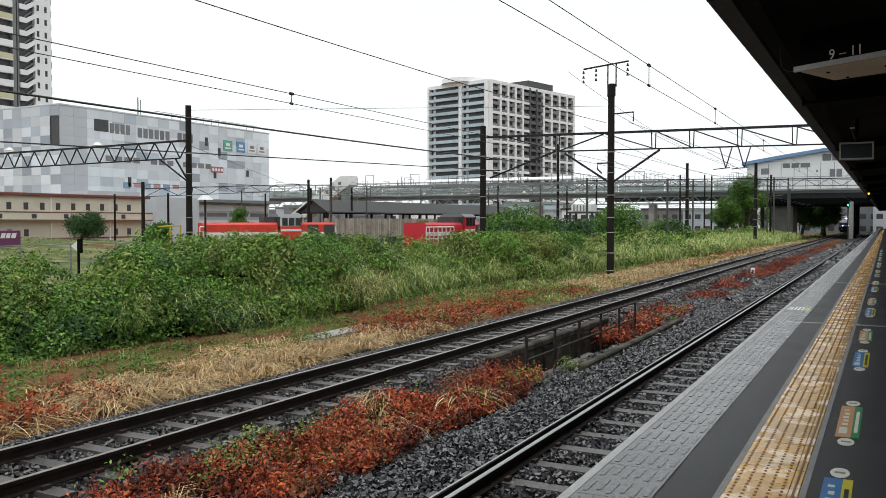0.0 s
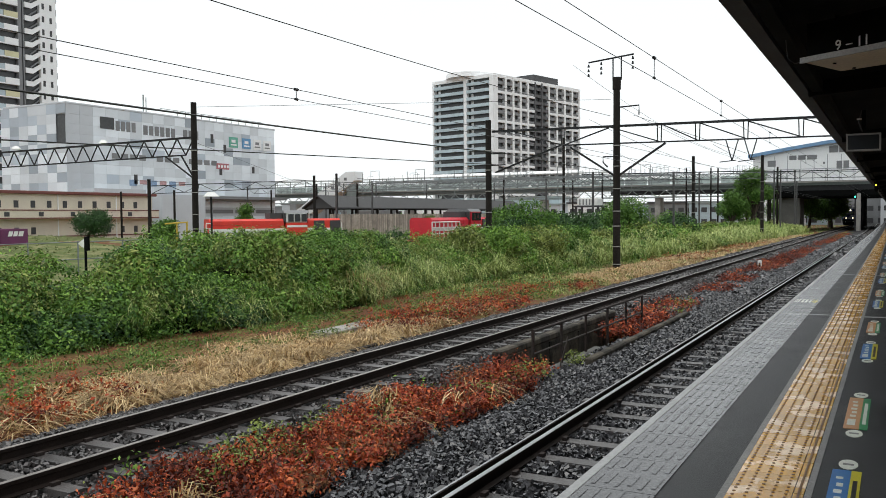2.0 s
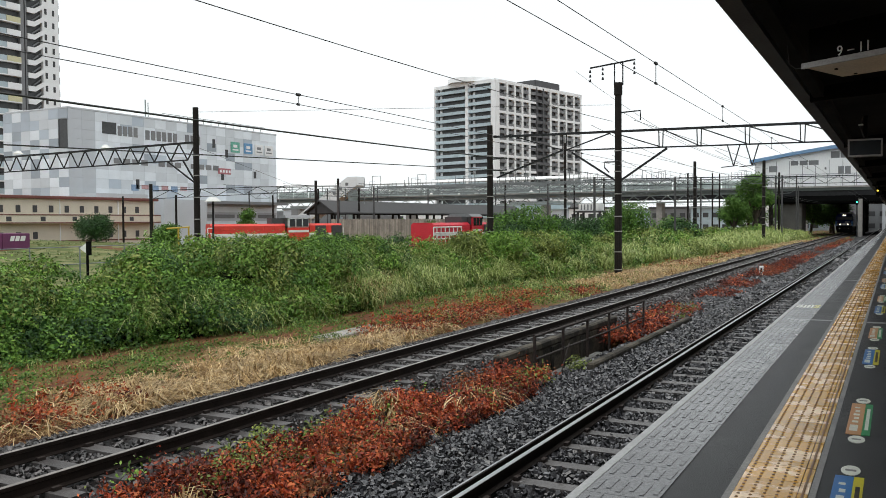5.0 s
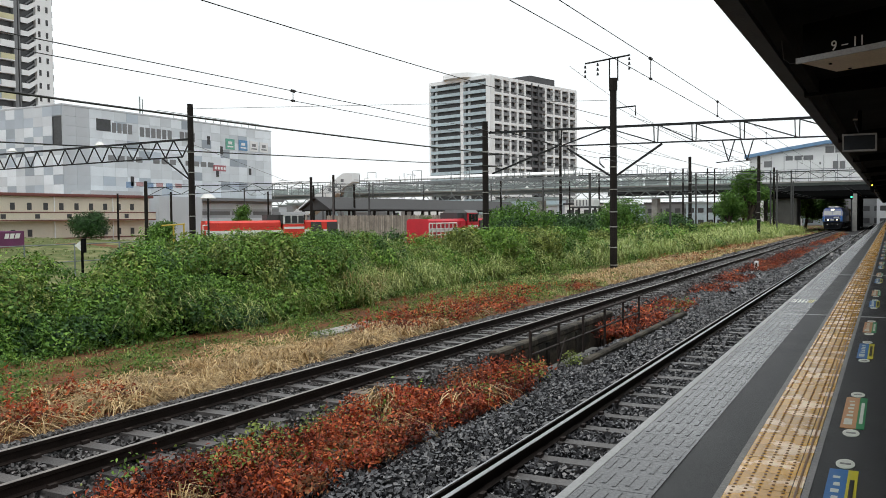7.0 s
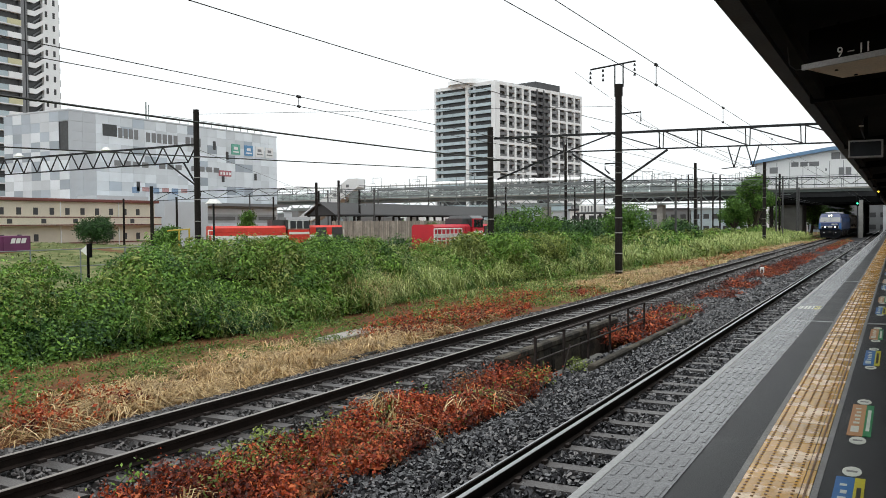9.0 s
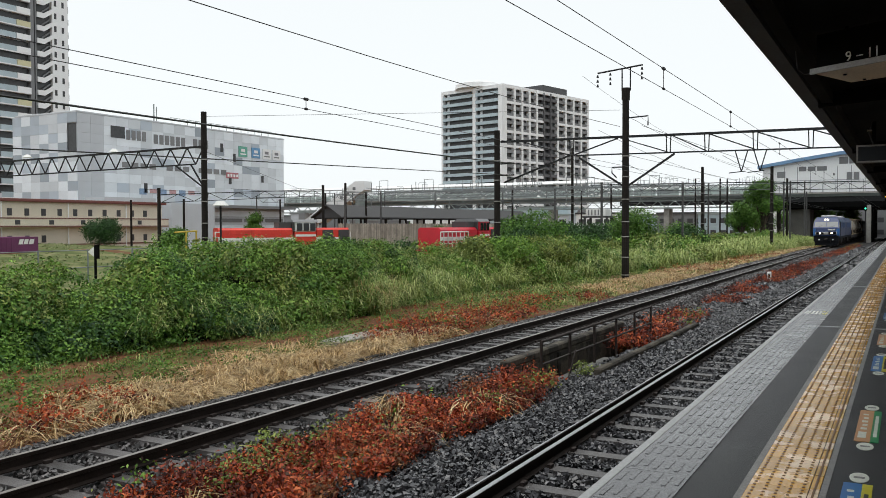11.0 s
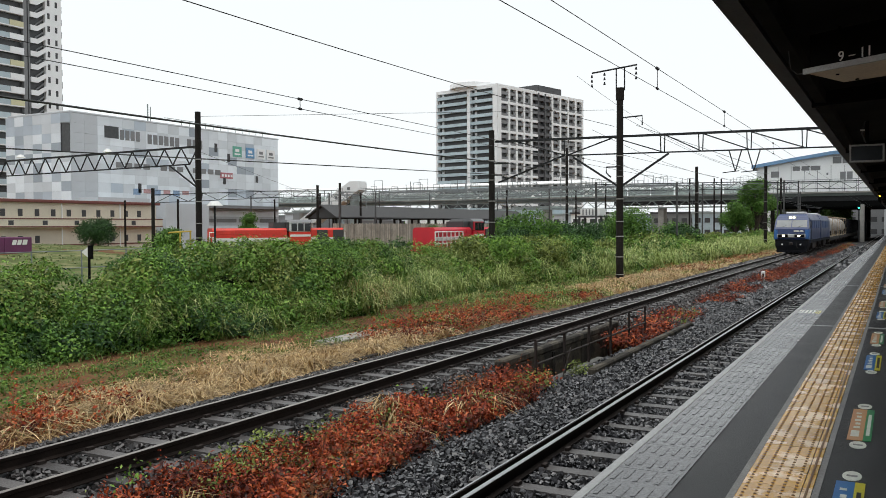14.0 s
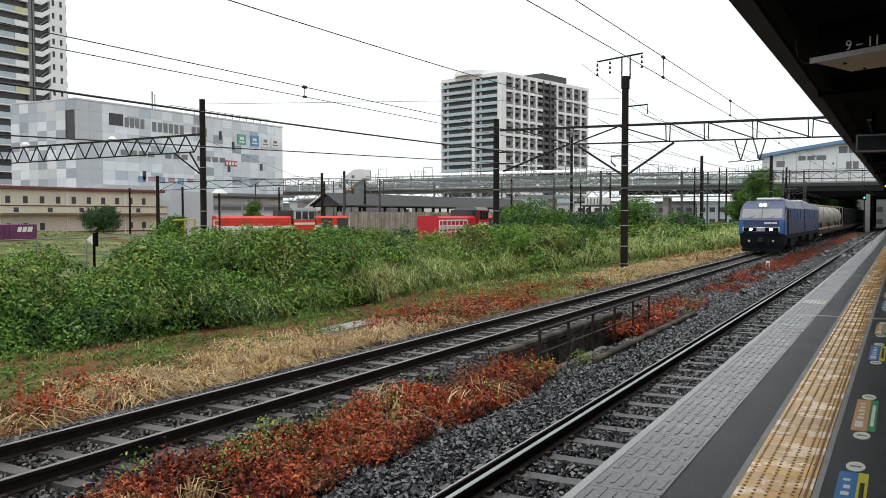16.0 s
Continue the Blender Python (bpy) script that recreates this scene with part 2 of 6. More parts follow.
def ground():
    xs = sorted({-700, -400, -250, -170, -120, -90, -86, -74, -62, -51, -45, -40, -36, -31, 10, 40, 100, 300, 900} | {round(-30 + 0.5 * i, 2) for i in range(40)} | {round(-10 + 0.22 * i, 2) for i in range(46)})
    ys = sorted({-300, -120, -60, -30, -12} | {round(-4 + 0.5 * i, 2) for i in range(90)} | {42 + 3 * i for i in range(50)} | {200, 240, 300, 400, 600, 1000, 2500})
    m = Mesh()
    m.v = [(x, y, ground_z(x, y)) for y in ys for x in xs]
    w = len(xs)
    m.f = [(j * w + i, j * w + i + 1, (j + 1) * w + i + 1, (j + 1) * w + i) for j in range(len(ys) - 1) for i in range(w - 1)]
    tagged(part("ground", m, m_earth, smooth=True), "damp brown earth with patches of low green weeds", "ground", kind="structure")


ground()


def yard_turf():
    """Rough turf of the goods yard, a little above the earth."""
    xs, ys = [-84 + 3 * i for i in range(21)], [9 + 3 * i for i in range(20)]
    m = Mesh()
    m.v = [(x + 0.9 * math.sin(y * 0.7), y, ground_z(x, y) + 0.05) for y in ys for x in xs]
    w = len(xs)
    m.f = [(j * w + i, j * w + i + 1, (j + 1) * w + i + 1, (j + 1) * w + i) for j in range(len(ys) - 1) for i in range(w - 1)]
    tagged(part("yard_turf", m, m_turf, smooth=True), "pale rough turf of the goods yard", "grass", kind="structure")


yard_turf()

NEAR_X, FREIGHT_X, RAIL_Z = -3.0, -8.17, -1.13


def railway_track(cx, label, head, first, pitch, top):
    t = thing("railway_track", label, "railway track", cx, 0, RAIL_Z, group="tracks beside the platform")
    base = top - RAIL_Z
    for s in (-0.5665, 0.5665):
        rail = part("rail", Mesh().prism([(s - 0.0625, base), (s + 0.0625, base), (s + 0.0625, base + 0.012), (s + 0.011, base + 0.03), (s + 0.011, -0.05), (s + 0.032, -0.04), (s + 0.032, -0.004), (s - 0.032, -0.004), (s - 0.032, -0.04), (s - 0.011, -0.05), (s - 0.011, base + 0.03), (s - 0.0625, base + 0.012)], "y", -20, 420), m_rail, t)
        part("rail_head", Mesh().prism([(s - 0.029, -0.005), (s + 0.029, -0.005), (s + 0.026, 0), (s - 0.026, 0)], "y", -20, 420), head, rail, "worn shiny running surface")
    bed = Mesh().loft([[(-1.0, -0.12, base - 0.2), (1.0, -0.12, base - 0.2), (1.0, 0.12, base - 0.2), (-1.0, 0.12, base - 0.2)],
                       [(-1.0, -0.1, base), (1.0, -0.1, base), (1.0, 0.1, base), (-1.0, 0.1, base)]]).data("sleeper", m_sleeper)
    if cx > -5:
        part("check_rail", Mesh().prism([(-0.715, -0.1), (-0.675, -0.1), (-0.675, -0.006), (-0.715, -0.006)], "y", -20, 420), m_rail, t, "dark rail with a bright worn edge")
        part("check_rail_head", Mesh().prism([(-0.713, -0.006), (-0.69, -0.006), (-0.69, 0.0), (-0.713, 0.0)], "y", -20, 420), head, t)
    clip = Mesh().box(-0.025, -0.05, base, 0.025, 0.05, base + 0.04).data("rail_clip", m_iron)
    y, n = first - pitch * 26, 0
    while n < 236:
        sl = part("sleeper", bed, None, t, at=pose(0, y, 0.004 * math.sin(n * 2.3)))
        if 2 < y < 40:
            for x in (-0.6665, -0.4665, 0.4665, 0.6665):
                part("rail_clip", clip, None, sl, at=pose(x, 0, 0))
        y, n = y + pitch, n + 1
    return t


railway_track(NEAR_X, "wet main-line track with polished rails on concrete sleepers", m_rail_top, 2.03, 0.76, -1.285)
railway_track(FREIGHT_X, "freight track with dark rusty rails on concrete sleepers", m_rail_dull, 2.37, 0.664, -1.29)


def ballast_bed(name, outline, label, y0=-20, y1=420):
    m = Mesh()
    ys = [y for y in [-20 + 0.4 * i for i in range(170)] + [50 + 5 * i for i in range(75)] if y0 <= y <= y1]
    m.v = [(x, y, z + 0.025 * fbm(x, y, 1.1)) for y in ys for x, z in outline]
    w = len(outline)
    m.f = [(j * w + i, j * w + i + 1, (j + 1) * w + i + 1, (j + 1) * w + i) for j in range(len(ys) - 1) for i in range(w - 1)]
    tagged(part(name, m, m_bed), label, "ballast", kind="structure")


ballast_bed("ballast_main", [(-5.15, -1.55), (-4.9, -1.40), (-4.4, -1.35), (-3.6, -1.34), (-3.0, -1.35), (-2.4, -1.34), (-1.5, -1.34), (-1.4, -1.5)], "ballast bed under the main-line track, black as shade between stones")
ballast_bed("ballast_freight", [(-10.6, -1.68), (-10.1, -1.52), (-9.4, -1.365), (-8.8, -1.345), (-8.17, -1.36), (-7.5, -1.345), (-7.0, -1.37), (-6.6, -1.55), (-6.4, -1.7)], "ballast bed under the freight track, black as shade between stones")

ballast_bed("ballast_middle", [(-6.7, -1.56), (-6.2, -1.46), (-5.6, -1.455), (-5.0, -1.47)], "gravel bed between the tracks, black as shade between stones", 4, 13.5)
ballast_bed("ballast_middle_far", [(-6.7, -1.56), (-6.2, -1.46), (-5.6, -1.455), (-5.0, -1.47)], "gravel bed between the tracks, black as shade between stones", 20.2)
ballast_bed("ballast_shoulder", [(-5.56, -1.8), (-5.54, -1.46), (-5.3, -1.44), (-5.0, -1.46)], "gravel bed beside the low beam, black as shade between stones", 13, 21)


def stones(name, strips, material, label, seed):
    """Loose ballast; strips of (x0, x1, y0, y1, spacing, size, height at x)."""
    rng = np.random.default_rng(seed)
    cube = np.array([(x, y, z) for z in (-1, 1) for y in (-1, 1) for x in (-1, 1)], float) * 0.5
    quads = np.array([(0, 2, 3, 1), (4, 5, 7, 6), (0, 1, 5, 4), (2, 6, 7, 3), (0, 4, 6, 2), (1, 3, 7, 5)])
    pts, sizes = [], []
    for x0, x1, y0, y1, step, size, level, cx, first, pitch in strips:
        gx, gy = np.meshgrid(np.arange(x0, x1, step), np.arange(y0, y1, step))
        p = np.stack([gx.ravel(), gy.ravel()], 1) + rng.uniform(-0.5, 0.5, (gx.size, 2)) * step
        off = np.abs((p[:, 1] - first + pitch / 2) % pitch - pitch / 2)
        on_sleeper = (np.abs(p[:, 0] - cx) < 1.02) & (off < 0.125)
        on_rail = np.abs(np.abs(p[:, 0] - cx) - 0.5665) < 0.075
        p = p[~(on_sleeper & (rng.random(len(p)) > 0.03)) & ~on_rail]
        z = np.interp(p[:, 0], *level)
        pts.append(np.column_stack([p, z + rng.uniform(-0.022, 0.024, len(p))]))
        sizes.append(rng.uniform(0.7, 1.35, (len(p), 1)) * size)
    pts, sizes = np.concatenate(pts), np.concatenate(sizes)
    n = len(pts)
    v = cube[None] * rng.uniform(0.62, 1.2, (n, 8, 1)) * rng.uniform(0.4, 1.35, (n, 1, 3)) * sizes[:, None]
    q = rng.normal(size=(n, 4))
    q /= np.linalg.norm(q, axis=1, keepdims=True)
    w, x, y, z = q.T
    rot = np.stack([np.stack([1 - 2 * (y * y + z * z), 2 * (x * y - z * w), 2 * (x * z + y * w)], 1),
                    np.stack([2 * (x * y + z * w), 1 - 2 * (x * x + z * z), 2 * (y * z - x * w)], 1),
                    np.stack([2 * (x * z - y * w), 2 * (y * z + x * w), 1 - 2 * (x * x + y * y)], 1)], 1)
    v = np.einsum("nij,nkj->nki", rot, v) + pts[:, None]
    f = quads[None] + 8 * np.arange(n)[:, None, None]
    tagged(big_mesh(name, v.reshape(-1, 3), f.reshape(-1, 4), material, True), label, "gravel", kind="stuff")


near_level = ((-5.15, -4.9, -4.4, -1.5), (-1.48, -1.35, -1.31, -1.31))
mid_level = ((-6.7, -6.2, -5.0), (-1.53, -1.44, -1.45))
freight_level = ((-10.6, -10.1, -9.4, -7.0, -6.4), (-1.62, -1.49, -1.33, -1.335, -1.6))
stones("ballast_stones", [(-5.15, -1.5, -4, 3.5, 0.1, 0.08, near_level, NEAR_X, 2.03, 0.76), (-5.15, -1.5, 3.5, 15, 0.049, 0.042, near_level, NEAR_X, 2.03, 0.76), (-5.15, -1.5, 15, 30, 0.066, 0.055, near_level, NEAR_X, 2.03, 0.76), (-5.1, -1.5, 30, 60, 0.13, 0.095, near_level, NEAR_X, 2.03, 0.76), (-5.1, -1.5, 60, 115, 0.27, 0.18, near_level, NEAR_X, 2.03, 0.76),
                         (-6.7, -5.05, 4, 13.5, 0.058, 0.046, mid_level, NEAR_X, 2.03, 0.76), (-5.5, -5.05, 13.5, 20.4, 0.05, 0.048, mid_level, NEAR_X, 2.03, 0.76), (-6.2, -5.1, 20.3, 40, 0.085, 0.075, mid_level, NEAR_X, 2.03, 0.76), (-6.7, -5.1, 40, 70, 0.16, 0.12, mid_level, NEAR_X, 2.03, 0.76)],
       m_stone, "dark wet angular ballast stones between the sleepers", 1)
stones("ballast_stones", [(-10.5, -6.4, -4, 4.5, 0.11, 0.09, freight_level, FREIGHT_X, 2.37, 0.664), (-10.5, -6.4, 4.5, 20, 0.055, 0.046, freight_level, FREIGHT_X, 2.37, 0.664), (-10.5, -6.5, 20, 34, 0.082, 0.066, freight_level, FREIGHT_X, 2.37, 0.664), (-10.3, -6.6, 34, 60, 0.14, 0.105, freight_level, FREIGHT_X, 2.37, 0.664), (-10.2, -6.6, 60, 105, 0.27, 0.18, freight_level, FREIGHT_X, 2.37, 0.664)],
       m_stone_brown, "grey and brown ballast stones round the freight track", 2)


# ---- platform ----
def platform():
    p = thing("platform", "low asphalt railway platform with a pale coping", "platform", 0, 0, 0, kind="structure")
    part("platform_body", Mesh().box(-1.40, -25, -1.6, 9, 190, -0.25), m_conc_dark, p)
    part("asphalt", Mesh().box(-1.43, -25, -0.25, 9, 190, 0), m_asphalt, p)
    part("coping", Mesh().box(-1.485, -25, -0.22, -1.425, 190, 0.006, 0.005), m_coping, p, "pale worn edge stone")
    for x0, x1 in ((-0.775, -0.74), (-0.385, -0.352)):
        part("mortar_strip", Mesh().box(x0, -25, -0.02, x1, 190, 0.004), m_border, p)
    rib = Mesh()
    for j in range(2):
        for i in range(6):
            x, y = -0.155 + 0.062 * i, 0.05 + 0.3 * j + (0.04 if i % 2 else 0)
            rib.box(x - 0.011, y, 0.004, x + 0.011, y + 0.19, 0.0075)
    rib = rib.data("rib", m_plate)
    plate = Mesh().box(-0.187, 0.003, 0, 0.187, 0.597, 0.0045).data("edge_plate", m_plate)
    for i in range(150):
        e = part("edge_plate", plate, None, p, at=pose(-1.236, 2.43 + 0.6 * i, 0, 0, 0.15 * math.sin(i * 1.7), 0))
        if i < 60:
            part("rib", rib, None, e)
    part("far_edge_plates", Mesh().box(-1.423, 92.43, 0, -1.049, 190, 0.0045), m_plate, p)
    tile = Mesh().box(0.0015, 0.002, 0, 0.2985, 0.298, 0.006)
    tile.box(0.303, 0.002, 0, 0.350, 0.298, 0.006)
    tile = tile.data("tactile_tile", m_tile)
    dots = Mesh()
    for i in range(5):
        for j in range(5):
            dots.tube((0.03 + 0.06 * i, 0.03 + 0.06 * j, 0.006), (0.03 + 0.06 * i, 0.03 + 0.06 * j, 0.0105), 0.0105, 0.007, 6)
    dots = dots.data("dots", m_dot)
    bar = Mesh().box(0.321, 0.0, 0.006, 0.332, 0.3, 0.010).data("guide_bar", m_dot)
    for i in range(295):
        e = part("tactile_tile", tile, None, p, at=pose(-0.739, 2.47 + 0.3 * i + 0.002 * math.sin(i * 3.1), 0.0005 * math.sin(i * 5.3)))
        if i < 110:
            part("dots", dots, None, e)
            part("guide_bar", bar, None, e)
    part("rear_tiles", Mesh().box(-0.739, -25, 0, -0.39, 2.465, 0.006), m_tile, p)
    part("rear_edge_plates", Mesh().box(-1.423, -25, 0, -1.049, 2.425, 0.0045), m_plate, p)
    part("far_tiles", Mesh().box(-0.739, 91, 0, -0.39, 190, 0.006), m_tile, p)
    for y, w in ((12.9, 0.05), (21.6, 0.06)):
        part("drain_cover", Mesh().box(-1.045, y - w, -0.01, -0.78, y + w, 0.005), m_coping, p, "pale narrow drain cover across the platform")
        part("drain_cover", Mesh().box(-0.348, y - w, -0.01, 8, y + w, 0.005), m_coping, p)
    for i in range(7):
        part("number_mark", Mesh().box(-1.41 + 0.05 * i, 14.6, 0.0048, -1.375 + 0.05 * i, 15.1, 0.0062), m_sticker["white" if i < 5 else "yellow"], p)


platform()


def floor_sticker(y, field, edge, group):
    s = thing("floor_sticker", f"scuffed {field} and {edge} queueing sticker on the asphalt", "floor sticker", -0.215, y, 0, group=group)
    part("field", Mesh().box(-0.072, 0, 0, 0.022, 1.04, 0.004), m_sticker[field], s)
    part("edge_band", Mesh().box(0.022, 0, 0, 0.072, 1.04, 0.004), m_sticker[edge], s)
    part("pictogram", Mesh().box(-0.055, 0.1, 0.004, -0.005, 0.28, 0.0055), m_sticker["white"], s)
    part("arrow_mark", Mesh().box(-0.047, 0.86, 0.004, -0.012, 0.9, 0.0055), m_sticker["white"], s)
    for i in range(4):
        part("text_bar", Mesh().box(-0.047 + 0.008 * (i % 2), 0.36 + 0.12 * i, 0.004, -0.008, 0.42 + 0.12 * i, 0.0055), m_sticker["white"], s)
    part("text_bar", Mesh().box(0.036, 0.15, 0.004, 0.058, 0.85, 0.0055), m_sticker["black" if edge == "yellow" else "white"], s)
    ring = [(0.05 * math.cos(a * math.pi / 8), 0.1 * math.sin(a * math.pi / 8)) for a in range(16)]
    for y0 in (-0.13, 1.17):
        part("oval", Mesh().prism([(px, y0 + py) for px, py in ring], "z", 0, 0.004), m_sticker["white"], s)
        part("text_bar", Mesh().box(-0.028, y0 - 0.02, 0.004, 0.028, y0 + 0.012, 0.0055), m_border, s)


for i in range(9):
    floor_sticker(4.08 + 5.1 * i, "blue", "yellow", "queueing stickers")
    floor_sticker(6.14 + 5.08 * i, "orange", "green", "queueing stickers")


# ---- canopy ----
def canopy():
    c = thing("canopy", "black platform canopy with a dark grey fascia", "canopy", 0, 0, 0)
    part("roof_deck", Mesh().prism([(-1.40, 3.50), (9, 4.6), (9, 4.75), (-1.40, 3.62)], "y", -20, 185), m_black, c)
    part("fascia", Mesh().prism([(-1.47, 3.40), (-1.27, 3.40), (-1.22, 3.50), (-1.40, 3.66), (-1.47, 3.66)], "y", -20, 185), m_fascia, c, "dark grey edge beam")
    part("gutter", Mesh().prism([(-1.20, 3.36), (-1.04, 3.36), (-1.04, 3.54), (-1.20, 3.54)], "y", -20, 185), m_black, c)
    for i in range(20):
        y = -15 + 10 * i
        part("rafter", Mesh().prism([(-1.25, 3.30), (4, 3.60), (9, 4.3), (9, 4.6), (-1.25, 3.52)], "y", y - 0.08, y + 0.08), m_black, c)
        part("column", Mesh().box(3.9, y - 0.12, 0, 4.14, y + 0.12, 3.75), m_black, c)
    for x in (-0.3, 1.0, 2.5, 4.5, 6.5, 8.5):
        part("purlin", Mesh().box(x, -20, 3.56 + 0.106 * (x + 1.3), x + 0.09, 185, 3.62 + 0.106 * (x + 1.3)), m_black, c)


canopy()


def words(name, text, size, material, parent, m):
    cu = bpy.data.curves.new(name, "FONT")
    cu.body, cu.size, cu.extrude, cu.align_x = text, size, 0.003, "CENTER"
    tmp = bpy.data.objects.new(name, cu)
    scene.collection.objects.link(tmp)
    me = bpy.data.meshes.new_from_object(tmp.evaluated_get(bpy.context.evaluated_depsgraph_get()))
    bpy.data.objects.remove(tmp)
    me.materials.clear()
    me.materials.append(material)
    ob = new(name, me)
    ob.parent, ob.matrix_basis = parent, m
    return ob


def hanging_signs():
    s = thing("hanging_sign", "black hanging sign with white numbers over a beige tray", "hanging sign", -0.935, 10.3, 3.1)
    part("tray", Mesh().prism([(0, 0), (1.6, -1.03), (1.6, 0.25), (0.35, 0.9)], "z", 0, 0.03), m_cream, s, "beige underside tray")
    part("tray_rim", Mesh().prism([(-0.02, 0), (1.6, -1.05), (1.6, -1.02), (0, 0.03)], "z", -0.015, 0.045), m_coping, s)
    part("board", Mesh().prism([(0.05, 0.04), (1.6, -0.95), (1.6, -0.85), (0.1, 0.1)], "z", 0.045, 0.42), m_black, s)
    turn = math.degrees(math.atan2(-1.03, 1.6))
    for text, d in (("9", 0.40), ("\u2013", 0.515), ("1", 0.62), ("1", 0.69)):
        words("number", text, 0.15, m_white, s, pose(d * 0.95, -0.645 * d * 0.95 + 0.03, 0.062, 90, 0, turn))
    for x, y in ((0.35, 0.05), (1.2, -0.5)):
        part("hanger", Mesh().tube((x, y, 0.4), (x, y, 0.6), 0.02), m_black, s)
    part("bolt", Mesh().tube((0.32, 0.25, 0), (0.32, 0.25, -0.012), 0.02).tube((0.5, 0.7, 0), (0.5, 0.7, -0.012), 0.02).tube((0.9, 0.1, 0), (0.9, 0.1, -0.012), 0.02), m_black, s)
    part("cable", Mesh().line([(0, 0.02, 0.0), (-0.08, 0.05, 0.0), (-0.15, 0.04, 0.06), (-0.165, 0.0, 0.25), (-0.165, 0.0, 0.42)], 0.006), m_fascia, s, "loose grey cable")
    t = thing("platform_monitor", "dark boxy monitor hanging under the canopy", "monitor", -0.6, 20, 2.72)
    part("housing", Mesh().box(-0.33, 0, 0, 0.33, 0.3, 0.37, 0.02), m_fascia, t)
    part("bezel", Mesh().box(-0.33, -0.03, 0, 0.33, -0.002, 0.035).box(-0.33, -0.03, 0.335, 0.33, -0.002, 0.37).box(-0.33, -0.03, 0.035, -0.295, -0.002, 0.335).box(0.295, -0.03, 0.035, 0.33, -0.002, 0.335), m_border, t)
    part("screen", Mesh().box(-0.295, -0.012, 0.035, 0.295, -0.003, 0.335), m_glass, t)
    part("hanger", Mesh().box(-0.04, 0.1, 0.37, 0.04, 0.16, 0.98), m_black, t)
    part("conduit", Mesh().line([(-0.02, 0.05, 0.4), (-0.1, 0.05, 0.62), (-0.02, 0.05, 0.95)], 0.015), m_fascia, t)
    part("clamp", Mesh().box(-0.13, 0.03, 0.66, -0.04, 0.07, 0.69), m_white, t)
    r = thing("platform_signal", "small black signal with a yellow lamp under the canopy", "signal", -1.06, 60, 2.9)
    part("backboard", Mesh().box(-0.1, 0, -0.15, 0.1, 0.12, 0.62, 0.03), m_black, r)
    ring = [(0.05 * math.cos(a * math.pi / 6), 0.27 + 0.05 * math.sin(a * math.pi / 6)) for a in range(12)]
    part("lamp", Mesh().prism(ring, "y", -0.02, 0), glow("yellow_lamp", (1.0, 0.75, 0.05), 3.0), r, "lit yellow lamp")


hanging_signs()


# ---- parapet and guard rail between the tracks ----
def parapet():
    w = thing("parapet", "black-stained concrete parapet beside the freight track", "parapet", -6.3, 13.85, -2.3)
    part("wall", Mesh().box(-0.08, 0, 0, 0.1, 7.0, 1.16, 0.02), m_conc_old, w)
    part("cap", Mesh().box(-0.07, -0.05, 1.162, 0.12, 7.05, 1.31, 0.03), m_conc_old, w)
    for i in range(4):
        part("panel_joint", Mesh().box(0.1, 0.6 + 1.8 * i, 0.1, 0.13, 0.72 + 1.8 * i, 1.14), m_conc_dark, w)
    k = thing("kerb_beam", "dark weathered concrete kerb beam beside the ballast", "kerb", -5.0, 15.2, -1.9)
    part("beam", Mesh().box(-0.09, 0, 0, 0.08, 8.4, 0.66, 0.03), m_conc_old, k)
    part("low_beam", Mesh().box(-0.68, -1.6, 0, -0.5, 2.4, 0.5, 0.02), m_pier, k, "low pale beam half sunk in the ballast")
    f = thing("guard_rail", "thin rusty pipe guard rail beside the parapet", "railing", -5.6, 13.9, -2.25)
    ys = [0, 1.45, 2.9, 4.4, 5.85, 7.3]
    for i, y in enumerate(ys):
        part("post", Mesh().box(-0.024, y - 0.024, 0.6, 0.024, y + 0.024, 1.64, 0.006), m_iron, f)
    part("top_rail", Mesh().tube((0, -0.02, 1.63), (0, 7.34, 1.63), 0.028), m_iron, f)
    part("mid_rail", Mesh().tube((0, -0.02, 1.22), (0, 7.34, 1.22), 0.02), m_iron, f)
    part("brace", Mesh().tube((0.1, 1.0, 0.75), (0.02, 1.75, 1.3), 0.012), m_iron, f)
    e = thing("edging_board", "low dark timber edging along the ballast", "edging", -10.35, 14.2, -1.75)
    part("board", Mesh().box(-0.07, 0, 0, 0.07, 3.2, 0.3, 0.015), m_conc_dark, e)
    part("board", Mesh().box(-0.07, 3.25, 0, 0.07, 8.6, 0.24, 0.015), m_conc_dark, e)
    s = thing("concrete_slab", "flat pale concrete slab lying in the grass", "slab", -12.75, 17.4, -1.62, 2)
    part("slab", Mesh().box(-0.3, 0, 0, 0.3, 2.9, 0.14, 0.02), m_conc, s)
    q = thing("marker_post", "small white marker post with a dark number bar", "marker post", -6.0, 45.4, -1.55)
    part("post", Mesh().box(-0.1, -0.06, 0, 0.1, 0.06, 0.62, 0.04), m_white, q)
    part("number_bar", Mesh().box(-0.04, -0.068, 0.3, 0.04, -0.058, 0.5), m_black, q)
    part("foot_slab", Mesh().box(-0.3, -0.5, 0, 1.2, 0.4, 0.14, 0.02), m_conc, q)
    part("speed_mark", Mesh().box(1.5, 18, 0, 1.9, 18.6, 0.2, 0.02), m_conc_dark, q)


parapet()


